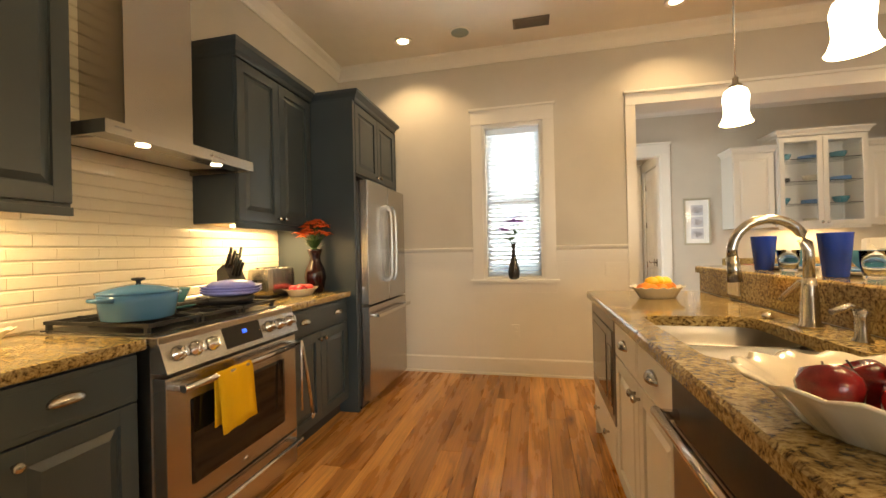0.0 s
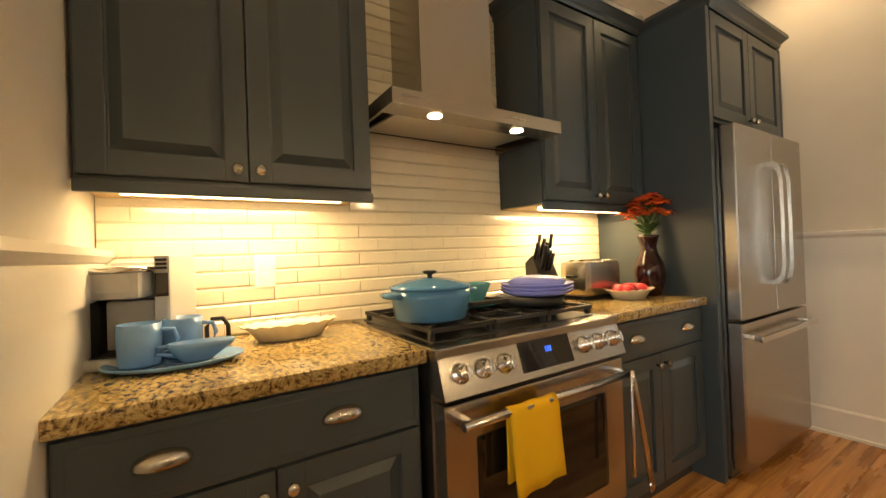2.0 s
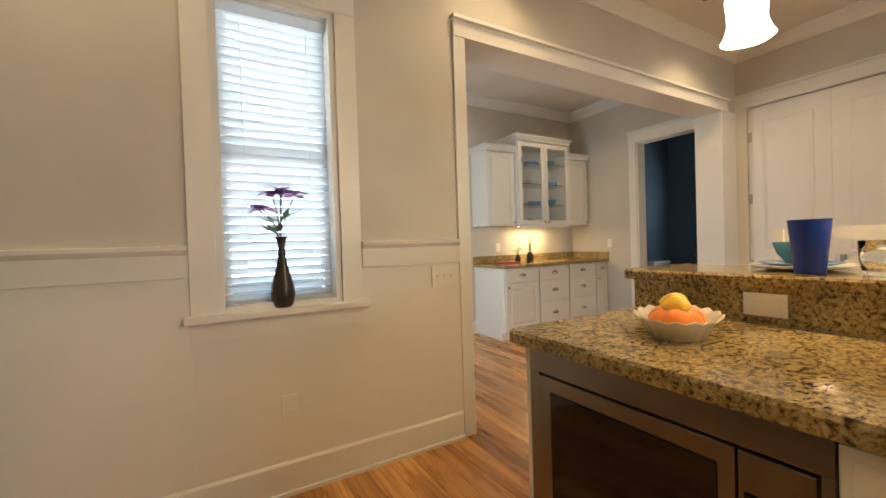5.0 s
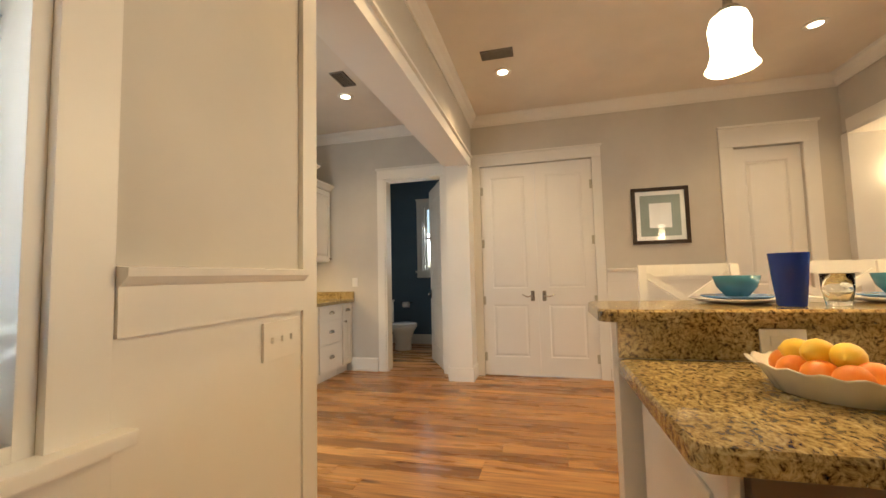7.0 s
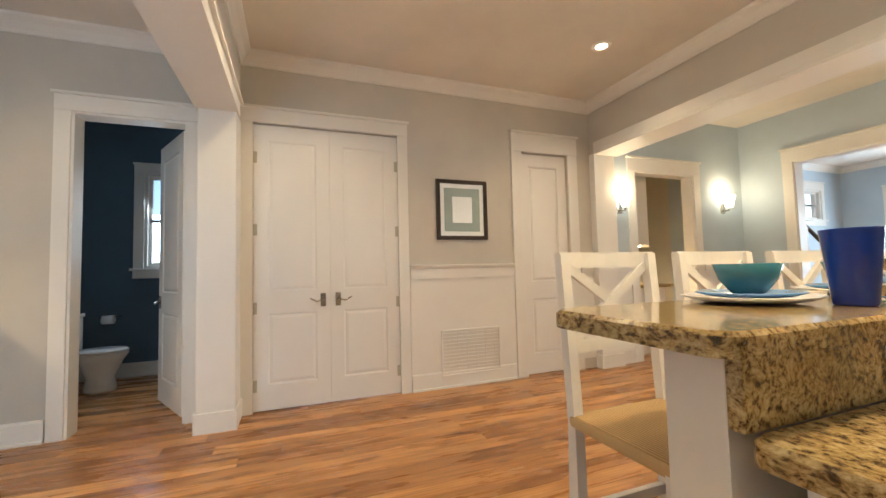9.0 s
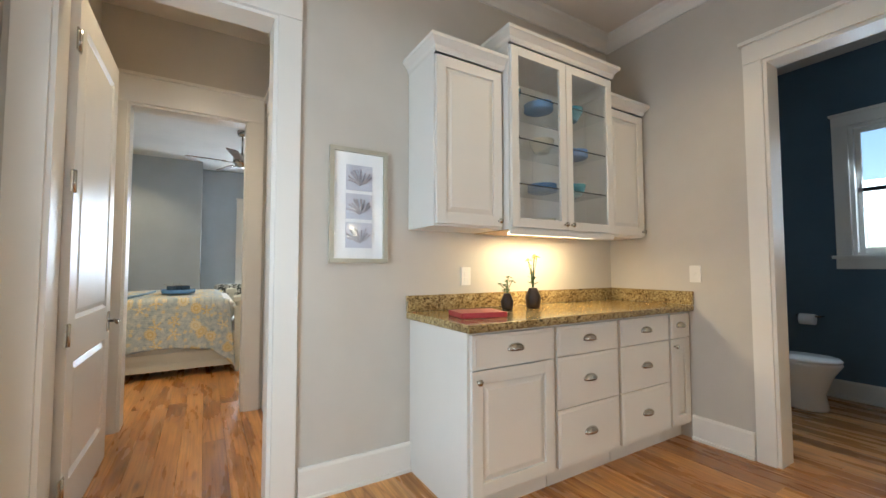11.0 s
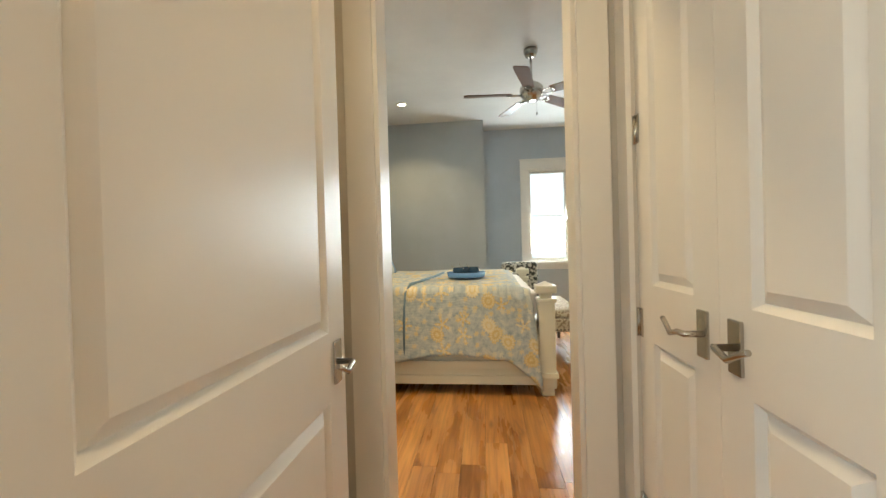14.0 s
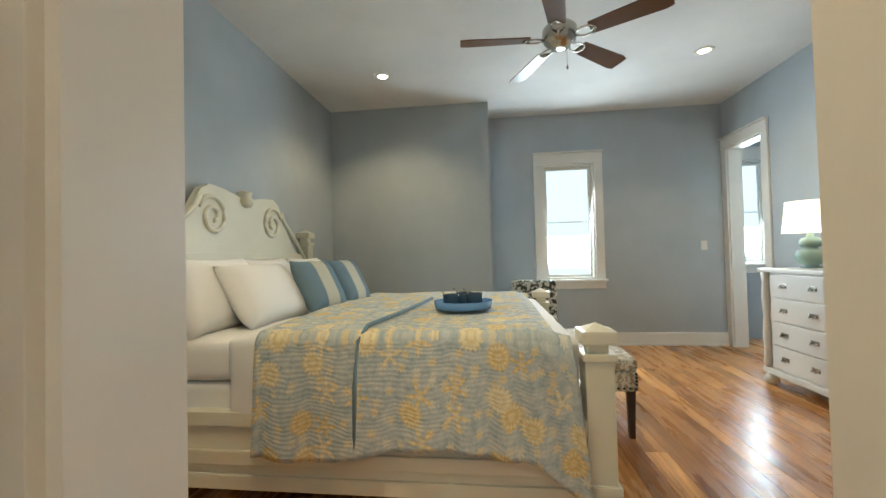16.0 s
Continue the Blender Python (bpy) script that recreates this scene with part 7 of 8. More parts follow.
flower_vase((3.18, 5.78, 0.915), [(0.038, 0), (0.045, 0.01), (0.05, 0.07), (0.03, 0.12), (0.026, 0.13)], "dark_wood", "petal_yellow", 7, 0.19, 0.05, "dark vase of tall yellow stems on the pantry worktop", 0.03, 9, 5)
wall_plate((2.80, 6.0, 1.12), 0, "outlet", 1, "white outlet plate above the pantry worktop")
wall_plate((4.27, 5.33, 1.13), -90, "switch", 1, "white switch plate beside the bathroom door")
wall_plate((0.66, 5.765, 1.28), 90, "switch", 2, "white two-switch plate beside the hall door")
wall_plate((0.66, 7.37, 1.26), 90, "switch", 3, "white three-switch plate in the small hall")

# ---------------- bathroom ----------------
root = thing("toilet", (5.72, 5.21, 0), "white two-piece toilet against the dark blue wall", "toilet", "", 0)
b = bmesh.new()
vs = lathe(b, [(0.11, 0.0), (0.115, 0.02), (0.10, 0.14), (0.15, 0.30), (0.19, 0.38), (0.185, 0.40), (0.0005, 0.40)], 28)
for v in vs:
    v.co.y *= 1.25
part("bowl", b, "toilet", root)
b = bmesh.new()
vs = lathe(b, [(0.19, 0.401), (0.195, 0.415), (0.18, 0.43), (0.0005, 0.432)], 28)
for v in vs:
    v.co.y *= 1.22
part("seat_lid", b, "toilet", root)
b = bmesh.new()
box(b, -0.22, 0.22, 0.24, 0.43, 0.36, 0.76, 0.02)
part("tank", b, "toilet", root)
b = bmesh.new()
box(b, -0.23, 0.23, 0.23, 0.44, 0.762, 0.80, 0.01)
part("tank_lid", b, "toilet", root)
root = thing("paper_holder", (6.3, 5.33, 0.72), "nickel toilet paper holder with a white roll", "paper holder", "", -90)
b = bmesh.new()
tube(b, [(0.09, 0, 0), (0.09, -0.07, 0), (-0.09, -0.07, 0)], 0.008, 8)
part("arm", b, "nickel", root)
b = bmesh.new()
tube(b, [(0.05, -0.07, -0.03), (-0.06, -0.07, -0.03)], 0.05, 18)
part("roll", b, "white_cloth", root)


# ---------------- dining and living room beyond the bar ----------------
def sconce(x, y, z):
    root = thing("wall_sconce", (x, y, z), "nickel wall sconce with a lit frosted shade", "wall lamp", "dining sconces", -90)
    b = bmesh.new()
    box(b, -0.04, 0.04, -0.012, 0, -0.14, 0.0, 0.004)
    part("back_plate", b, "nickel", root)
    b = bmesh.new()
    tube(b, [(0, -0.01, -0.10), (0, -0.09, -0.11), (0, -0.10, -0.06)], 0.009, 8)
    part("arm", b, "nickel", root)
    b = bmesh.new()
    lathe(b, [(0.04, -0.06), (0.05, 0.0), (0.075, 0.09), (0.07, 0.09), (0.035, -0.05)], 24, 0, -0.10)
    part("shade", b, "bulb", root, "glowing frosted glass shade")
    point_lamp("sconce_bulb", (x - 0.16, y, z + 0.13), 4.5, WARM2, 0.05)


sconce(4.27, -0.43, 1.95)
sconce(4.27, -2.28, 2.0)

# shell-branch chandelier
root = thing("chandelier", (1.42, -1.42, 0), "cream coral-branch chandelier with lit candle bulbs", "chandelier")
b = bmesh.new()
lathe(b, [(0.001, CEIL - 0.03), (0.05, CEIL - 0.028), (0.06, CEIL - 0.001)], 20)
part("canopy", b, "trim", root)
b = bmesh.new()
tube(b, [(0, 0, CEIL - 0.02), (0, 0, 2.3)], 0.006, 8)
part("chain", b, "trim", root)
b = bmesh.new()
lathe(b, [(0.001, 1.86), (0.05, 1.90), (0.03, 1.96), (0.06, 2.0), (0.03, 2.1), (0.02, 2.3)], 16)
part("stem", b, "ceramic_white", root)
r4 = random.Random(4)
for i in range(60):
    a, el = r4.uniform(0, 6.28), r4.uniform(-0.3, 1.3)
    L = r4.uniform(0.12, 0.26)
    d = Vector((math.cos(a) * math.cos(el), math.sin(a) * math.cos(el), math.sin(el)))
    b = bmesh.new()
    p = Vector((0, 0, 2.0 + r4.uniform(-0.05, 0.12)))
    tube(b, [p, p + d * L * 0.6, p + d * L + Vector((0, 0, 0.03))], 0.010, 6, 0.4)
    part("coral_branch", b, "ceramic_white", root)
for i in range(6):
    a = i * math.pi / 3
    c, s = math.cos(a), math.sin(a)
    b = bmesh.new()
    tube(b, [(0.03 * c, 0.03 * s, 1.98), (0.16 * c, 0.16 * s, 1.90), (0.28 * c, 0.28 * s, 1.93), (0.31 * c, 0.31 * s, 2.02)], 0.010, 8)
    arm = part("arm", b, "ceramic_white", root)
    b = bmesh.new()
    lathe(b, [(0.012, 2.02), (0.012, 2.09), (0.018, 2.11), (0.016, 2.14), (0.0005, 2.17)], 12, 0.31 * c, 0.31 * s)
    part("candle_bulb", b, "bulb", arm, "lit candle bulb")
point_lamp("chandelier_glow", (1.42, -1.42, 1.80), 22, WARM2, 0.15)

# dining table with a vase of yellow flowers
root = thing("dining_table", (1.9, -1.55, 0), "white painted dining table", "table")
b = bmesh.new()
box(b, -0.95, 0.95, -0.5, 0.5, 0.715, 0.755, 0.008)
part("tabletop", b, "cab_white", root)
b = bmesh.new()
box(b, -0.85, 0.85, -0.42, 0.42, 0.63, 0.715)
part("apron", b, "cab_white", root)
for sx in (-1, 1):
    for sy in (-1, 1):
        b = bmesh.new()
        lathe(b, [(0.03, 0), (0.04, 0.1), (0.03, 0.3), (0.045, 0.55), (0.045, 0.63)], 14, sx * 0.85, sy * 0.42)
        part("leg", b, "cab_white", root)
flower_vase((1.75, -1.5, 0.756), [(0.05, 0), (0.06, 0.05), (0.055, 0.12), (0.04, 0.17)], "ceramic_white", "petal_yellow", 9, 0.14, 0.11, "white vase of yellow flowers on the dining table", 0.05, 6, 8)

# white cupboards in the room behind the dining doorway
base_cabinet((4.55, -1.46, 0), 0, 1.2, 0.59, "cab_white", "white utility room base cabinet", "", 2, 2, (0.5,))
worktop("worktop", (4.44, 5.8, -1.49, -0.862, 0.874, 0.914), "granite worktop in the utility room")
wall_cabinet((4.55, -1.21, 1.45), 0, 0.6, 0.34, 0.95, "cab_white", "white utility room wall cabinet", "utility wall cabinets", 1, 0.08)
wall_cabinet((5.16, -1.19, 1.45), 0, 0.6, 0.32, 0.80, "cab_white", "lower white utility room wall cabinet", "utility wall cabinets", 1, 0.08)
area_lamp("under_cabinet_lamp", (5.1, -1.02, 1.42), (5.1, -1.02, 0), 0.7, 0.08, 18, WARM)

# stair rail, picture and console seen in the living room
root = thing("stair_rail", (4.2, -5.4, 0), "dark wood stair handrail with white balusters", "stair rail")
b = bmesh.new()
tube(b, [(-0.05, 0.0, 0.92), (0.30, 0.05, 1.28), (0.62, 0.40, 1.95), (0.80, 0.60, 2.30)], 0.032, 10)
part("handrail", b, "dark_wood", root)
for q in range(7):
    f = q / 6
    x, y = -0.02 + 0.80 * f, 0.58 * f ** 1.3
    b = bmesh.new()
    box(b, x - 0.012, x + 0.012, y - 0.012, y + 0.012, 0.0, 0.90 + 1.30 * f, 0.002)
    part("baluster", b, "trim", root)
picture((3.30, -7.5, 1.79), 180, 0.50, 0.75, "frame_silver", "dark framed picture on the living room wall", 0.05, ((0.04, "print_paper"), (0.12, "black")), ())

# ---------------- bedroom ----------------
root = thing("bed", (0, 0, 0), "cream painted bed with a carved scroll headboard and square posts", "bed")
HY0, HY1 = 9.06, 11.08
YC = (HY0 + HY1) / 2
b = bmesh.new()
# scrolled outline of the headboard
out = [(HY0 + 0.04, 0.25), (HY0 + 0.04, 1.18)]
for i in range(25):
    s = i / 24
    y = HY0 + 0.06 + s * (HY1 - HY0 - 0.12)
    u = abs(s - 0.5) * 2
    z = 1.22 + 0.50 * math.exp(-(max(0.0, u - 0.42) / 0.27) ** 2) - 0.05 * math.exp(-(u / 0.22) ** 2)
    out.append((y, z))
out += [(HY1 - 0.04, 1.18), (HY1 - 0.04, 0.25)]
prism(b, out, "x", -0.655, -0.61)
hb = part("headboard", b, "bedwood", root)
for s in (-1, 1):
    b = bmesh.new()
    pts = []
    for i in range(30):
        a = 0.4 + i * 0.36
        r = 0.15 - 0.0043 * i
        pts.append((-0.605, YC + s * (0.37 + r * math.cos(a)), 1.50 + r * math.sin(a)))
    tube(b, pts, 0.017, 8)
    part("carved_scroll", b, "bedwood", hb, "carved spiral scroll")
    b = bmesh.new()
    pts = []
    for i in range(12):
        q = i / 11
        pts.append((-0.605, YC + s * (0.50 + 0.44 * q), 1.62 - 0.42 * q ** 0.7 + 0.05 * math.sin(q * 3)))
    tube(b, pts, 0.020, 8)
    part("carved_edge", b, "bedwood", hb, "carved sweeping edge moulding")
b = bmesh.new()
for k in range(4):
    box(b, -0.612, -0.602, HY0 + 0.10, HY1 - 0.10, 0.62 + k * 0.16, 0.62 + k * 0.16 + 0.155, 0.004)
part("headboard_planking", b, "bedwood", hb)
b = bmesh.new()
lathe(b, [(0.001, 0), (0.05, 0.01), (0.075, 0.05), (0.05, 0.09), (0.06, 0.12), (0.001, 0.14)], 16, -0.62, YC, 1.60)
part("finial", b, "bedwood", hb)


def post(x, y, h, w=0.055):
    b = bmesh.new()
    box(b, x - w, x + w, y - w, y + w, 0.06, h - 0.16, 0.006)
    box(b, x - w - 0.015, x + w + 0.015, y - w - 0.015, y + w + 0.015, 0.14, 0.18, 0.006)
    box(b, x - w * 0.75, x + w * 0.75, y - w * 0.75, y + w * 0.75, 0.0, 0.06, 0.004)
    box(b, x - w - 0.012, x + w + 0.012, y - w - 0.012, y + w + 0.012, h - 0.16, h - 0.13, 0.006)
    box(b, x - w * 0.7, x + w * 0.7, y - w * 0.7, y + w * 0.7, h - 0.13, h - 0.09, 0.004)
    box(b, x - w - 0.015, x + w + 0.015, y - w - 0.015, y + w + 0.015, h - 0.09, h - 0.03, 0.012)
    t = [b.verts.new((x + sx * w * 0.95, y + sy * w * 0.95, h - 0.03)) for sx, sy in ((-1, -1), (1, -1), (1, 1), (-1, 1))]
    q = b.verts.new((x, y, h))
    for i in range(4):
        b.faces.new((t[i], t[(i + 1) % 4], q))
    part("bed_post", b, "bedwood", root)


post(-0.62, HY0, 1.50)
post(-0.62, HY1, 1.50)
post(1.715, HY0 + 0.02, 0.875, 0.062)
post(1.715, HY1 - 0.02, 0.875, 0.062)
for y0, y1 in ((HY0 - 0.02, HY0 + 0.03), (HY1 - 0.03, HY1 + 0.02)):
    b = bmesh.new()
    s = -1 if y0 < 10 else 1
    box(b, -0.57, 1.67, y0, y1, 0.085, 0.455, 0.006)
    ys = sorted((y0 if s < 0 else y1, (y0 if s < 0 else y1) + s * 0.018))
    rail = part("side_rail", b, "bedwood", root)
    for z0 in (0.085, 0.20, 0.385):
        b = bmesh.new()
        box(b, -0.57, 1.67, ys[0], ys[1], z0, z0 + 0.07, 0.006)
        part("moulding", b, "bedwood", rail)
b = bmesh.new()
box(b, 1.69, 1.75, HY0 + 0.08, HY1 - 0.08, 0.18, 0.50, 0.008)
part("footboard", b, "bedwood", root)


def soft_box(bm, x0, x1, y0, y1, z0, z1, r, amp=0.006, freq=5, n=14):
    """A padded block with rounded rims and a lumpy surface."""
    bx = bmesh.new()
    bmesh.ops.create_cube(bx, size=2.0)
    bmesh.ops.subdivide_edges(bx, edges=bx.edges[:], cuts=n, use_grid_fill=True)
    hx, hy, hz = (x1 - x0) / 2, (y1 - y0) / 2, (z1 - z0) / 2
    c = Vector(((x0 + x1) / 2, (y0 + y1) / 2, (z0 + z1) / 2))
    for v in bx.verts:
        p = Vector((v.co.x * hx, v.co.y * hy, v.co.z * hz))
        core = Vector((max(-hx + r, min(hx - r, p.x)), max(-hy + r, min(hy - r, p.y)), max(-hz + r, min(hz - r, p.z))))
        d = p - core
        if d.length > 1e-6:
            p = core + d.normalized() * min(r, d.length)
        q = p + c
        v.co = q + amp * Vector((noise.noise(q * freq), noise.noise(q * freq + Vector((9, 0, 0))), noise.noise(q * freq + Vector((0, 7, 0)))))
    for f in bx.faces:
        f.smooth = True
    me = bpy.data.meshes.new("tmp")
    bx.to_mesh(me)
    bx.free()
    bm.from_mesh(me)
    bpy.data.meshes.remove(me)


b = bmesh.new()
soft_box(b, -0.58, 1.66, HY0 + 0.02, HY1 - 0.02, 0.36, 0.58, 0.04, 0.003)
solid("box_spring", b, "white_cloth", (0, 0, 0), "white covered box spring in the bed frame", "box spring")
b = bmesh.new()
soft_box(b, -0.58, 1.66, HY0 + 0.01, HY1 - 0.01, 0.575, 0.80, 0.06, 0.010, 6)
solid("mattress", b, "white_cloth", (0, 0, 0), "mattress under crisp white sheets", "mattress")
b = bmesh.new()
soft_box(b, -0.05, 0.34, HY0 - 0.035, HY1 + 0.035, 0.40, 0.822, 0.05, 0.012, 7)
solid("top_sheet", b, "white_cloth", (0, 0, 0), "white sheet folded back over the bed", "sheet")

# quilt draped over the bed
b = bmesh.new()
NU, NV = 70, 90
rows_ = []
for i in range(NU + 1):
    u = i / NU
    x = 0.12 + u * 1.50
    row = []
    drop0 = 0.29 - 0.035 * math.sin(7 * u + 0.6) - 0.20 * max(0, (u - 0.86) / 0.14)
    for j in range(NV + 1):
        v = j / NV
        top, side = 0.848 - 0.03 * max(0, (u - 0.9) / 0.1), 0.085
        if v < 0.25:
            k = v / 0.25
            y, z = HY0 - 0.055 - 0.02 * (1 - k), drop0 + (top - 0.07 - drop0) * k
        elif v < 0.30:
            a = (v - 0.25) / 0.05 * math.pi / 2
            y, z = HY0 - 0.055 + 0.07 * (1 - math.cos(a)), top - 0.07 + 0.07 * math.sin(a)
        elif v <= 0.70:
            k = (v - 0.30) / 0.40
            y, z = HY0 + 0.015 + k * (HY1 - HY0 - 0.03), top + 0.015 * math.sin(math.pi * k)
        elif v < 0.75:
            a = (v - 0.70) / 0.05 * math.pi / 2
            y, z = HY1 - 0.015 + 0.07 * math.sin(a), top - 0.07 * (1 - math.cos(a))
        else:
            k = (v - 0.75) / 0.25
            y, z = HY1 + 0.055 + 0.02 * k, top - 0.07 - (top - 0.07 - 0.3) * k
        fold = 0.0
        if v < 0.25:
            fold = 0.030 * math.sin(x * 13 + 1.3 * math.sin(x * 5)) * (1 - v / 0.25) + 0.035 * max(0, (u - 0.75) / 0.25) * math.sin(x * 24)
        if v > 0.75:
            fold = -0.03 * math.sin(x * 13) * (v - 0.75) / 0.25
        n3 = noise.noise(Vector((x * 3, y * 3, z * 3))) * 0.008
        end = max(0, (u - 0.94) / 0.06)
        xx = x - 0.02 * end
        if v < 0.25 and u > 0.8:
            xx += 0.07 * (1 - v / 0.25) * (u - 0.8) / 0.2
        row.append(b.verts.new((xx, y - abs(fold) * (1 if v < 0.5 else -1) - n3, z - 0.30 * end * end * (0.3 < v < 0.7) + n3)))
    rows_.append(row)
for p, q in zip(rows_, rows_[1:]):
    for j in range(NV):
        f = b.faces.new((p[j], p[j + 1], q[j + 1], q[j]))
        f.smooth = True
qu = solid("quilt", b, "quilt", (0, 0, 0), "blue and yellow shell-print quilt draped over the bed", "quilt")
so = qu.modifiers.new("batting", "SOLIDIFY")
so.thickness, so.offset = 0.012, -1
# raised fold where the quilt is doubled near the middle
b = bmesh.new()
tube(b, [(0.62, HY0 - 0.088, 0.30), (0.62, HY0 - 0.075, 0.60), (0.63, HY0 - 0.045, 0.80), (0.66, HY0 + 0.02, 0.866), (0.74, HY0 + 0.5, 0.872), (0.80, HY0 + 1.2, 0.872)], 0.011, 8)
part("quilt_seam", b, "blue_stripe", qu, "blue piped edge of the folded quilt")


def pillow(loc, w, h, t, rx, rz, mat, label, group, band=None):
    ob = thing("pillow", loc, label, "pillow", group)
    ob.rotation_euler = (radians(rx), 0, radians(rz))
    bx = bmesh.new()
    n = 16
    for sgn in (1, -1):
        g = [[bx.verts.new((-w / 2 + w * i / n, sgn * 0.5 * t * (max(0, 1 - (2 * i / n - 1) ** 4) * max(0, 1 - (2 * j / n - 1) ** 4)) ** 0.55, -h / 2 + h * j / n - 0.03 * h * math.sin(math.pi * i / n) * (1 if j > n / 2 else -1) * abs(2 * j / n - 1))) for j in range(n + 1)] for i in range(n + 1)]
        for i in range(n):
            for j in range(n):
                f = bx.faces.new((g[i][j], g[i + 1][j], g[i + 1][j + 1], g[i][j + 1]))
                f.smooth = True
    bmesh.ops.remove_doubles(bx, verts=bx.verts[:], dist=0.0008)
    part("cover", bx, mat, ob)
    if band:
        bx = bmesh.new()
        for sgn in (1, -1):
            g = [[bx.verts.new((x, sgn * (0.5 * t * max(0, 1 - (2 * j / n - 1) ** 4) ** 0.55 * (1 - (2 * x / w) ** 4) ** 0.55 + 0.003), (-h / 2 + h * j / n) * 0.97)) for j in range(n + 1)] for x in (-w * 0.17, -w * 0.06, w * 0.06, w * 0.17)]
            for i in range(3):
                for j in range(n):
                    f = bx.faces.new((g[i][j], g[i + 1][j], g[i + 1][j + 1], g[i][j + 1]))
                    f.smooth = True
        part("band", bx, band, ob, "pale printed linen band")
    return ob


for y, x in ((9.42, -0.36), (10.05, -0.40), (10.70, -0.38)):
    pillow((x, y, 1.0), 0.66, 0.46, 0.20, -22, 90 + (y - 10) * 5, "white_cloth", "plump white bed pillow against the headboard", "white pillows")
pillow((-0.18, 9.62, 0.985), 0.64, 0.44, 0.19, -34, 86, "white_cloth", "plump white bed pillow leaning in front", "white pillows")
pillow((0.00, 10.02, 1.0), 0.42, 0.42, 0.15, -28, 78, "blue_stripe", "blue linen cushion with a pale printed band", "blue cushions", "band_linen")
pillow((0.06, 10.45, 1.0), 0.42, 0.42, 0.15, -28, 82, "blue_stripe", "blue linen cushion with a pale printed band", "blue cushions", "band_linen")

# breakfast tray with cups
root = thing("serving_tray", (1.08, 9.66, 0.872), "round teal tray with a raised rim lying on the quilt", "tray")
b = bmesh.new()
lathe(b, [(0.168, 0.0), (0.172, 0.004), (0.180, 0.046), (0.174, 0.046), (0.166, 0.012), (0.0005, 0.012)], 40)
part("tray", b, "ceramic_blue", root)
for dx, dy in ((-0.07, -0.04), (0.07, 0.02), (0.0, 0.09)):
    rt = thing("dark_mug", (1.08 + dx, 9.66 + dy, 0.885), "dark blue mug with a spoon on the tray", "mug", "dark blue mugs")
    b = bmesh.new()
    lathe(b, [(0.042, 0.0), (0.048, 0.01), (0.05, 0.075), (0.046, 0.075), (0.042, 0.012), (0.0005, 0.01)], 24)
    part("body", b, "navy_glaze", rt)
    b = bmesh.new()
    tube(b, [(0.02, 0, 0.02), (-0.07, 0.02, 0.10)], 0.004, 6)
    part("spoon", b, "chrome", rt)

# bench at the foot of the bed
root = thing("bench", (1.985, 10.42, 0), "upholstered script-print bench with nailheads and dark legs", "bench")
b = bmesh.new()
soft_box(b, -0.18, 0.18, -0.55, 0.55, 0.30, 0.43, 0.015, 0.001, 5, 8)
part("apron", b, "bench_print", root)
b = bmesh.new()
soft_box(b, -0.19, 0.19, -0.56, 0.56, 0.42, 0.52, 0.045, 0.006, 9, 12)
part("cushion", b, "bench_print", root, "tufted script-print cushion")
for sx in (-1, 1):
    for sy in (-1, 1):
        b = bmesh.new()
        x, y = sx * 0.14, sy * 0.51
        prism(b, [(x - 0.025, 0.30), (x + 0.025, 0.30), (x + 0.015, 0), (x - 0.015, 0)], "y", y - 0.02, y + 0.02)
        part("leg", b, "dark_wood", root)
for i in range(10):
    b = bmesh.new()
    ball(b, (-0.16 + 0.0356 * i, -0.553, 0.325), 0.008, 1, 0.6, 1, 8)
    part("nailhead", b, "iron", root)
for i in range(4):
    b = bmesh.new()
    ball(b, (0.165, -0.553, 0.35 + 0.022 * i), 0.008, 1, 0.6, 1, 8)
    part("nailhead", b, "iron", root)

# slipper chair by the window
root = thing("slipper_chair", (1.72, 12.02, 0), "armless leaf-print chair with dark legs", "chair", "", -12)
b = bmesh.new()
soft_box(b, -0.28, 0.28, -0.36, 0.24, 0.26, 0.46, 0.05, 0.004, 6, 10)
part("seat", b, "chair_print", root)
b = bmesh.new()
soft_box(b, -0.28, 0.28, 0.20, 0.32, 0.30, 0.88, 0.05, 0.004, 6, 10)
part("backrest", b, "chair_print", root)
for sx in (-1, 1):
    for y in (-0.30, 0.24):
        b = bmesh.new()
        tube(b, [(sx * 0.22, y, 0.28), (sx * 0.23, y * 1.05, 0.0)], 0.022, 8, 0.6)
        part("leg", b, "dark_wood", root)

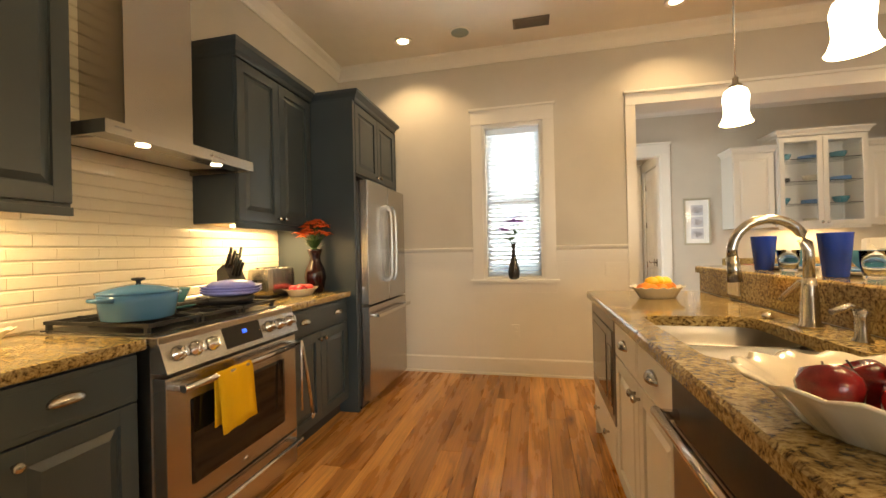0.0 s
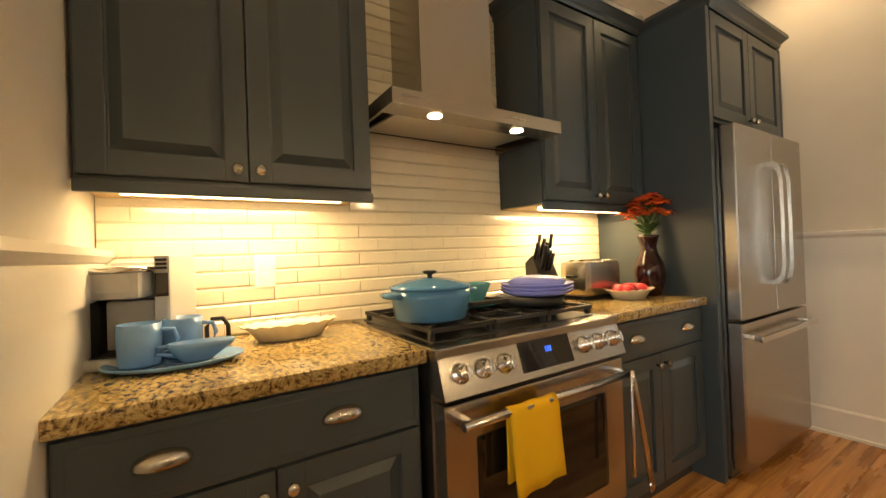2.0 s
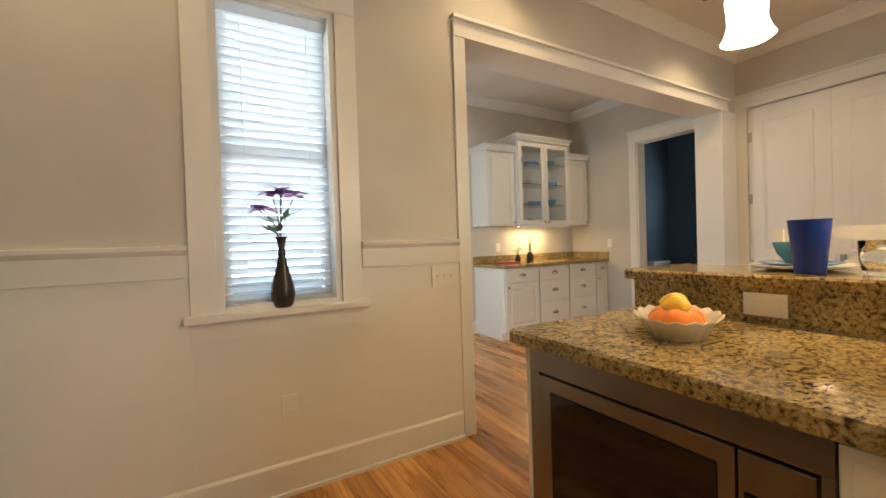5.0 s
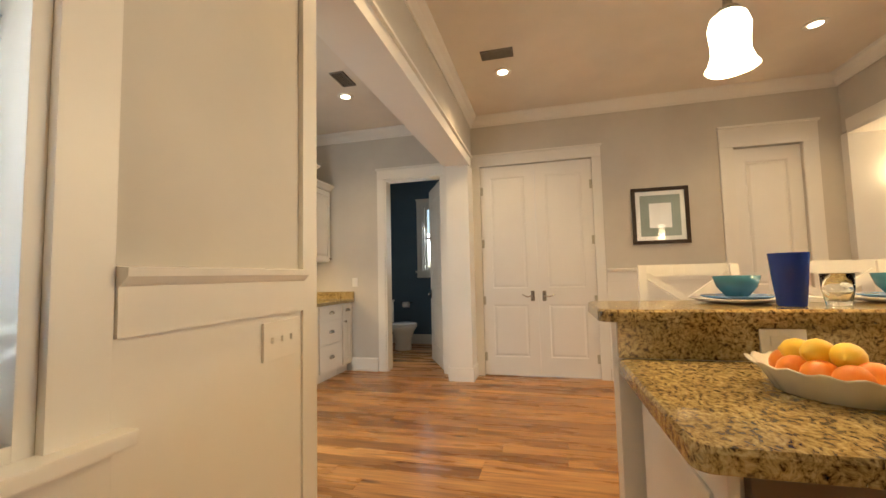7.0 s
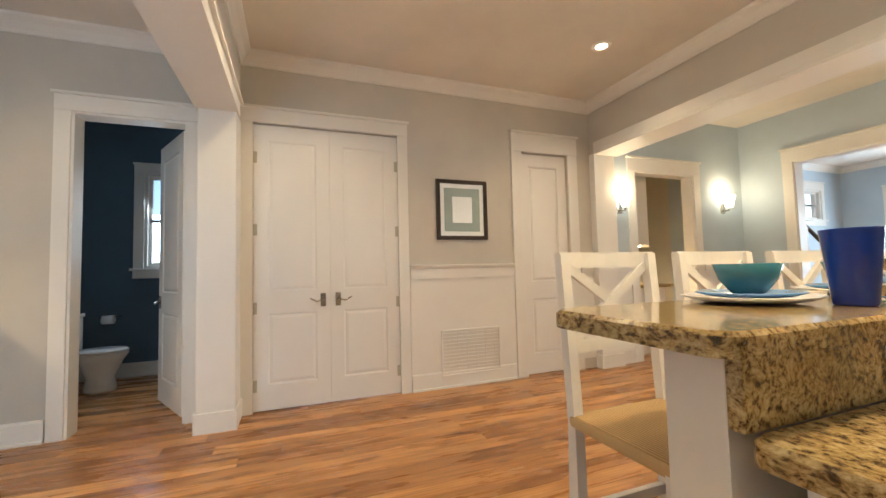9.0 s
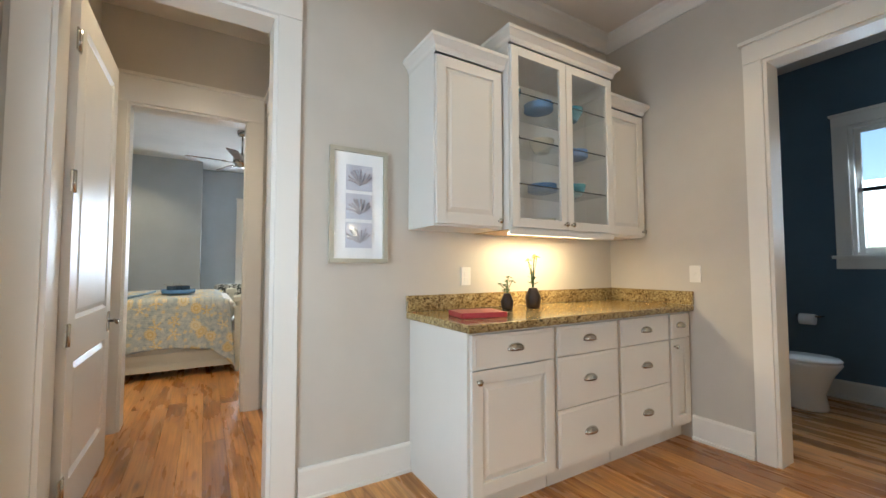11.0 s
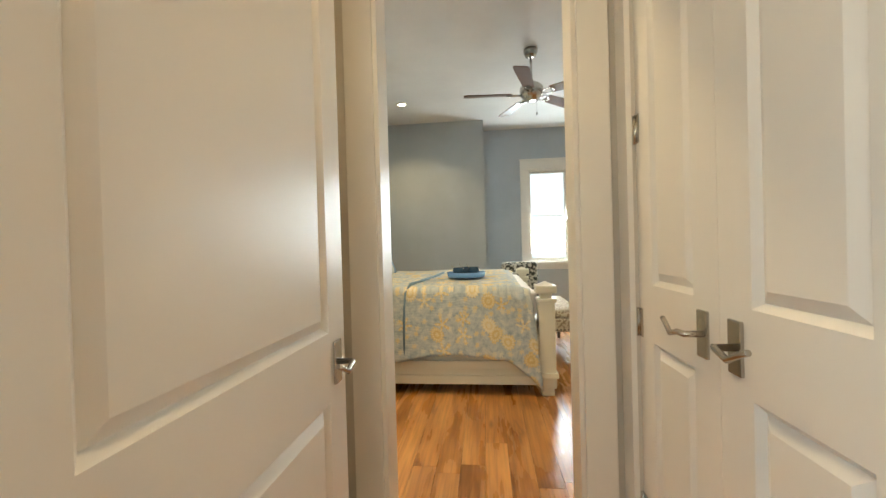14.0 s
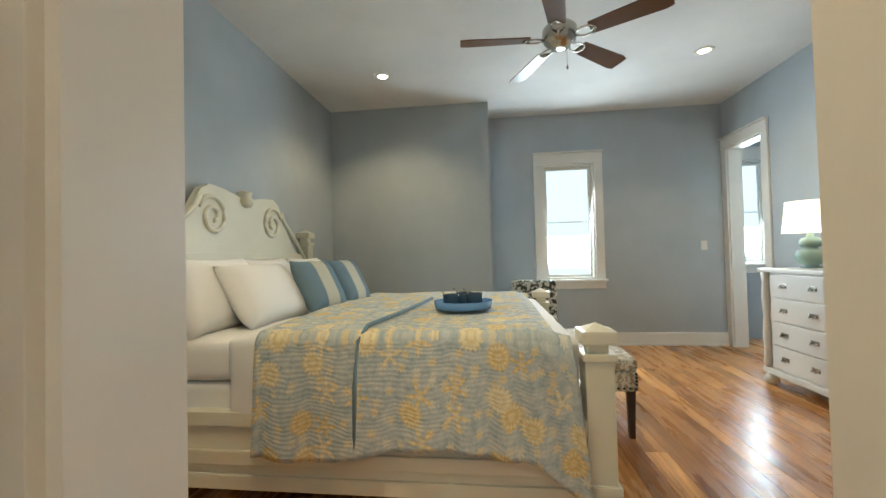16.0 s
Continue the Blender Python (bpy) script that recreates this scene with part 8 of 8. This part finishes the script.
# dresser and lamp
root = thing("dresser", (3.67, 11.10, 0), "white painted dresser with turned posts and eight drawers", "dresser", "", -90)
DW = 1.45
b = bmesh.new()
box(b, 0.03, DW - 0.03, 0.02, 0.42, 0.12, 0.985)
part("body", b, "cab_white", root)
b = bmesh.new()
box(b, -0.02, DW + 0.02, -0.03, 0.43, 0.985, 1.02, 0.01)
part("top", b, "cab_white", root)
b = bmesh.new()
box(b, -0.01, DW + 0.01, -0.015, 0.43, 0.10, 0.15, 0.012)
part("plinth", b, "cab_white", root)
for x in (0.04, DW - 0.04):
    b = bmesh.new()
    lathe(b, [(0.02, 0.15), (0.035, 0.2), (0.025, 0.3), (0.035, 0.45), (0.022, 0.6), (0.035, 0.75), (0.025, 0.9), (0.035, 0.985)], 12, x, 0.0)
    part("corner_post", b, "cab_white", root)
    b = bmesh.new()
    lathe(b, [(0.03, 0.0), (0.055, 0.03), (0.05, 0.07), (0.03, 0.10)], 14, x, 0.02)
    part("bun_foot", b, "cab_white", root)
    b = bmesh.new()
    lathe(b, [(0.03, 0.0), (0.055, 0.03), (0.05, 0.07), (0.03, 0.10)], 14, x, 0.38)
    part("bun_foot", b, "cab_white", root)
for r in range(4):
    for c in range(2):
        x0, x1 = 0.09 + c * (DW - 0.18) / 2 + 0.006, 0.09 + (c + 1) * (DW - 0.18) / 2 - 0.006
        z0, z1 = 0.165 + r * 0.204, 0.165 + (r + 1) * 0.204 - 0.012
        b = bmesh.new()
        box(b, x0, x1, 0.0, 0.03, z0, z1, 0.006)
        dr = part("drawer", b, "cab_white", root)
        for q in (0.25, 0.75):
            b = bmesh.new()
            xm = x0 + q * (x1 - x0)
            box(b, xm - 0.04, xm + 0.04, -0.003, 0.002, (z0 + z1) / 2 - 0.015, (z0 + z1) / 2 + 0.018, 0.001)
            tube(b, [(xm - 0.03, -0.003, (z0 + z1) / 2), (xm - 0.022, -0.022, (z0 + z1) / 2 - 0.012), (xm + 0.022, -0.022, (z0 + z1) / 2 - 0.012), (xm + 0.03, -0.003, (z0 + z1) / 2)], 0.005, 6)
            part("pull", b, "nickel", dr, "nickel bail pull")
root = thing("table_lamp", (3.93, 10.90, 1.021), "sea-green glass gourd table lamp with a lit white shade", "lamp")
b = bmesh.new()
lathe(b, [(0.07, 0), (0.07, 0.012), (0.04, 0.02), (0.09, 0.05), (0.11, 0.10), (0.09, 0.145), (0.045, 0.165), (0.07, 0.185), (0.082, 0.215), (0.06, 0.25), (0.025, 0.265), (0.015, 0.34)], 28)
part("base", b, "ceramic_mint", root, "sea-green glass gourd base")
b = bmesh.new()
lathe(b, [(0.19, 0.30), (0.185, 0.30), (0.155, 0.56), (0.16, 0.56)], 36)
part("shade", b, "lampshade", root, "lit white drum shade")
point_lamp("table_lamp_bulb", (3.93, 10.90, 1.021 + 0.44), 7, WARM2, 0.05)

# ceiling fan
root = thing("ceiling_fan", (1.75, 9.90, 0), "nickel ceiling fan with five walnut blades", "ceiling fan")
b = bmesh.new()
lathe(b, [(0.02, CEILB - 0.08), (0.05, CEILB - 0.07), (0.068, CEILB - 0.03), (0.068, CEILB - 0.001)], 24)
part("canopy", b, "nickel", root)
b = bmesh.new()
tube(b, [(0, 0, CEILB - 0.07), (0, 0, 2.72)], 0.012, 10)
part("downrod", b, "nickel", root)
b = bmesh.new()
lathe(b, [(0.02, 2.55), (0.06, 2.555), (0.075, 2.575), (0.105, 2.60), (0.115, 2.64), (0.11, 2.68), (0.08, 2.71), (0.03, 2.74)], 32)
part("motor", b, "nickel", root)
b = bmesh.new()
tube(b, [(0.05, 0.03, 2.56), (0.05, 0.03, 2.44)], 0.0015, 5)
ball(b, (0.05, 0.03, 2.435), 0.009, 1, 1, 1.4, 8)
part("pull_chain", b, "nickel", root)
for k in range(5):
    a = radians(-32 + 72 * k)
    rot = Matrix.Rotation(a, 4, "Z") @ Matrix.Rotation(radians(-12), 4, "X")
    b = bmesh.new()
    prism(b, [(0.20, -0.055), (0.62, -0.072), (0.66, -0.06), (0.66, 0.06), (0.62, 0.072), (0.20, 0.055)], "z", -0.004, 0.004)
    bmesh.ops.transform(b, verts=b.verts[:], matrix=Matrix.Translation((0, 0, 2.615)) @ rot)
    bl = part("blade", b, "fan_wood", root, "walnut-stained blade")
    b = bmesh.new()
    for s in (-1, 1):
        tube(b, [(0.09, 0.0, -0.008), (0.15, s * 0.04, -0.008), (0.21, s * 0.035, -0.008), (0.24, 0, -0.008), (0.20, s * -0.01, -0.008)], 0.006, 6)
    bmesh.ops.transform(b, verts=b.verts[:], matrix=Matrix.Translation((0, 0, 2.615)) @ rot)
    part("blade_iron", b, "nickel", bl, "scrolled nickel blade bracket")
wall_plate((3.94, 12.6, 1.26), 0, "switch", 1, "white switch plate on the bedroom wall")

# ---------------- wall tiles and floor boards ----------------
splash = structure("backsplash_bed", (lambda q: (box(q, -2.089, -2.082, 0.252, 1.05, 0.914, 1.395), box(q, -2.089, -2.082, 1.05, 1.866, 0.90, 2.99), box(q, -2.089, -2.082, 1.866, 2.664, 0.914, 1.395), q)[3])(bmesh.new()), "grout", "cream grout bed behind the subway tiles", "backsplash")


def tile_mesh(w, h):
    b = bmesh.new()
    t, e = 0.009, 0.006
    o = [b.verts.new((0, y, z)) for y, z in ((0, 0), (w, 0), (w, h), (0, h))]
    m_ = [b.verts.new((t - 0.0045, y, z)) for y, z in ((0, 0), (w, 0), (w, h), (0, h))]
    i = [b.verts.new((t, y, z)) for y, z in ((0.0006, e), (w - 0.0006, e), (w - 0.0006, h - e), (0.0006, h - e))]
    for p, q in ((o, m_), (m_, i)):
        for k in range(4):
            b.faces.new((p[k], p[(k + 1) % 4], q[(k + 1) % 4], q[k]))
    b.faces.new(i)
    return mesh_of(b, "tile", "tile")


TW, TH, TG = 0.1665, 0.0548, 0.0016
tile_cache = {}
for z_row in range(36):
    z0 = 0.917 + z_row * (TH + TG)
    lo, hi = (0.253, 2.663) if z_row < 8 else (1.052, 1.864)
    y = lo - (TW / 2 if z_row % 2 else 0)
    while y < hi - 0.012:
        y0, y1 = max(lo, y), min(hi, y + TW)
        if y1 - y0 > 0.012:
            key = round(y1 - y0, 3)
            if key not in tile_cache:
                tile_cache[key] = tile_mesh(key, TH)
            o = new("tile", tile_cache[key])
            o.parent = splash
            o.location = (-2.082, y0, z0)
        y += TW

PWD, PG = 0.128, 0.0018
boards = new("floor_boards")
tagged(boards, "wide oiled pine floor boards running through the rooms", "floor", "", "structure")
r5 = random.Random(21)
plank_cache, rest, count = {}, bmesh.new(), 0
verts, faces = [], []
for ci in range(70):
    x0 = -2.09 + ci * PWD
    x1 = x0 + PWD - PG
    y = -7.5 - r5.uniform(0, 2)
    while y < 13.0:
        L = r5.choice((1.5, 2.0, 2.4, 2.9))
        y0, y1 = y, y + L - PG
        y += L
        near = -1.4 < (x0 + x1) / 2 < 4.25 and y1 > 0.2 and y0 < 12.6 and count < 300
        if near and y0 > -0.5:
            if L not in plank_cache:
                b = bmesh.new()
                box(b, 0, PWD - PG, 0, L - PG, -0.012, 0)
                plank_cache[L] = mesh_of(b, "plank", "board")
            o = new("board", plank_cache[L])
            o.parent = boards
            o.location = (x0, y0, 0)
            count += 1
        else:
            k = len(verts)
            verts += [(x0, y0, -0.012), (x1, y0, -0.012), (x1, y1, -0.012), (x0, y1, -0.012), (x0, y0, 0), (x1, y0, 0), (x1, y1, 0), (x0, y1, 0)]
            faces += [(k + 4, k + 5, k + 6, k + 7), (k, k + 1, k + 5, k + 4), (k + 1, k + 2, k + 6, k + 5), (k + 2, k + 3, k + 7, k + 6), (k + 3, k, k + 4, k + 7)]
rest.free()
me = bpy.data.meshes.new("board_rest")
me.from_pydata(verts, [], faces)
me.materials.append(M["plank"])
o = new("far_boards", me)
o.parent = boards
tagged(o, kind="stuff")
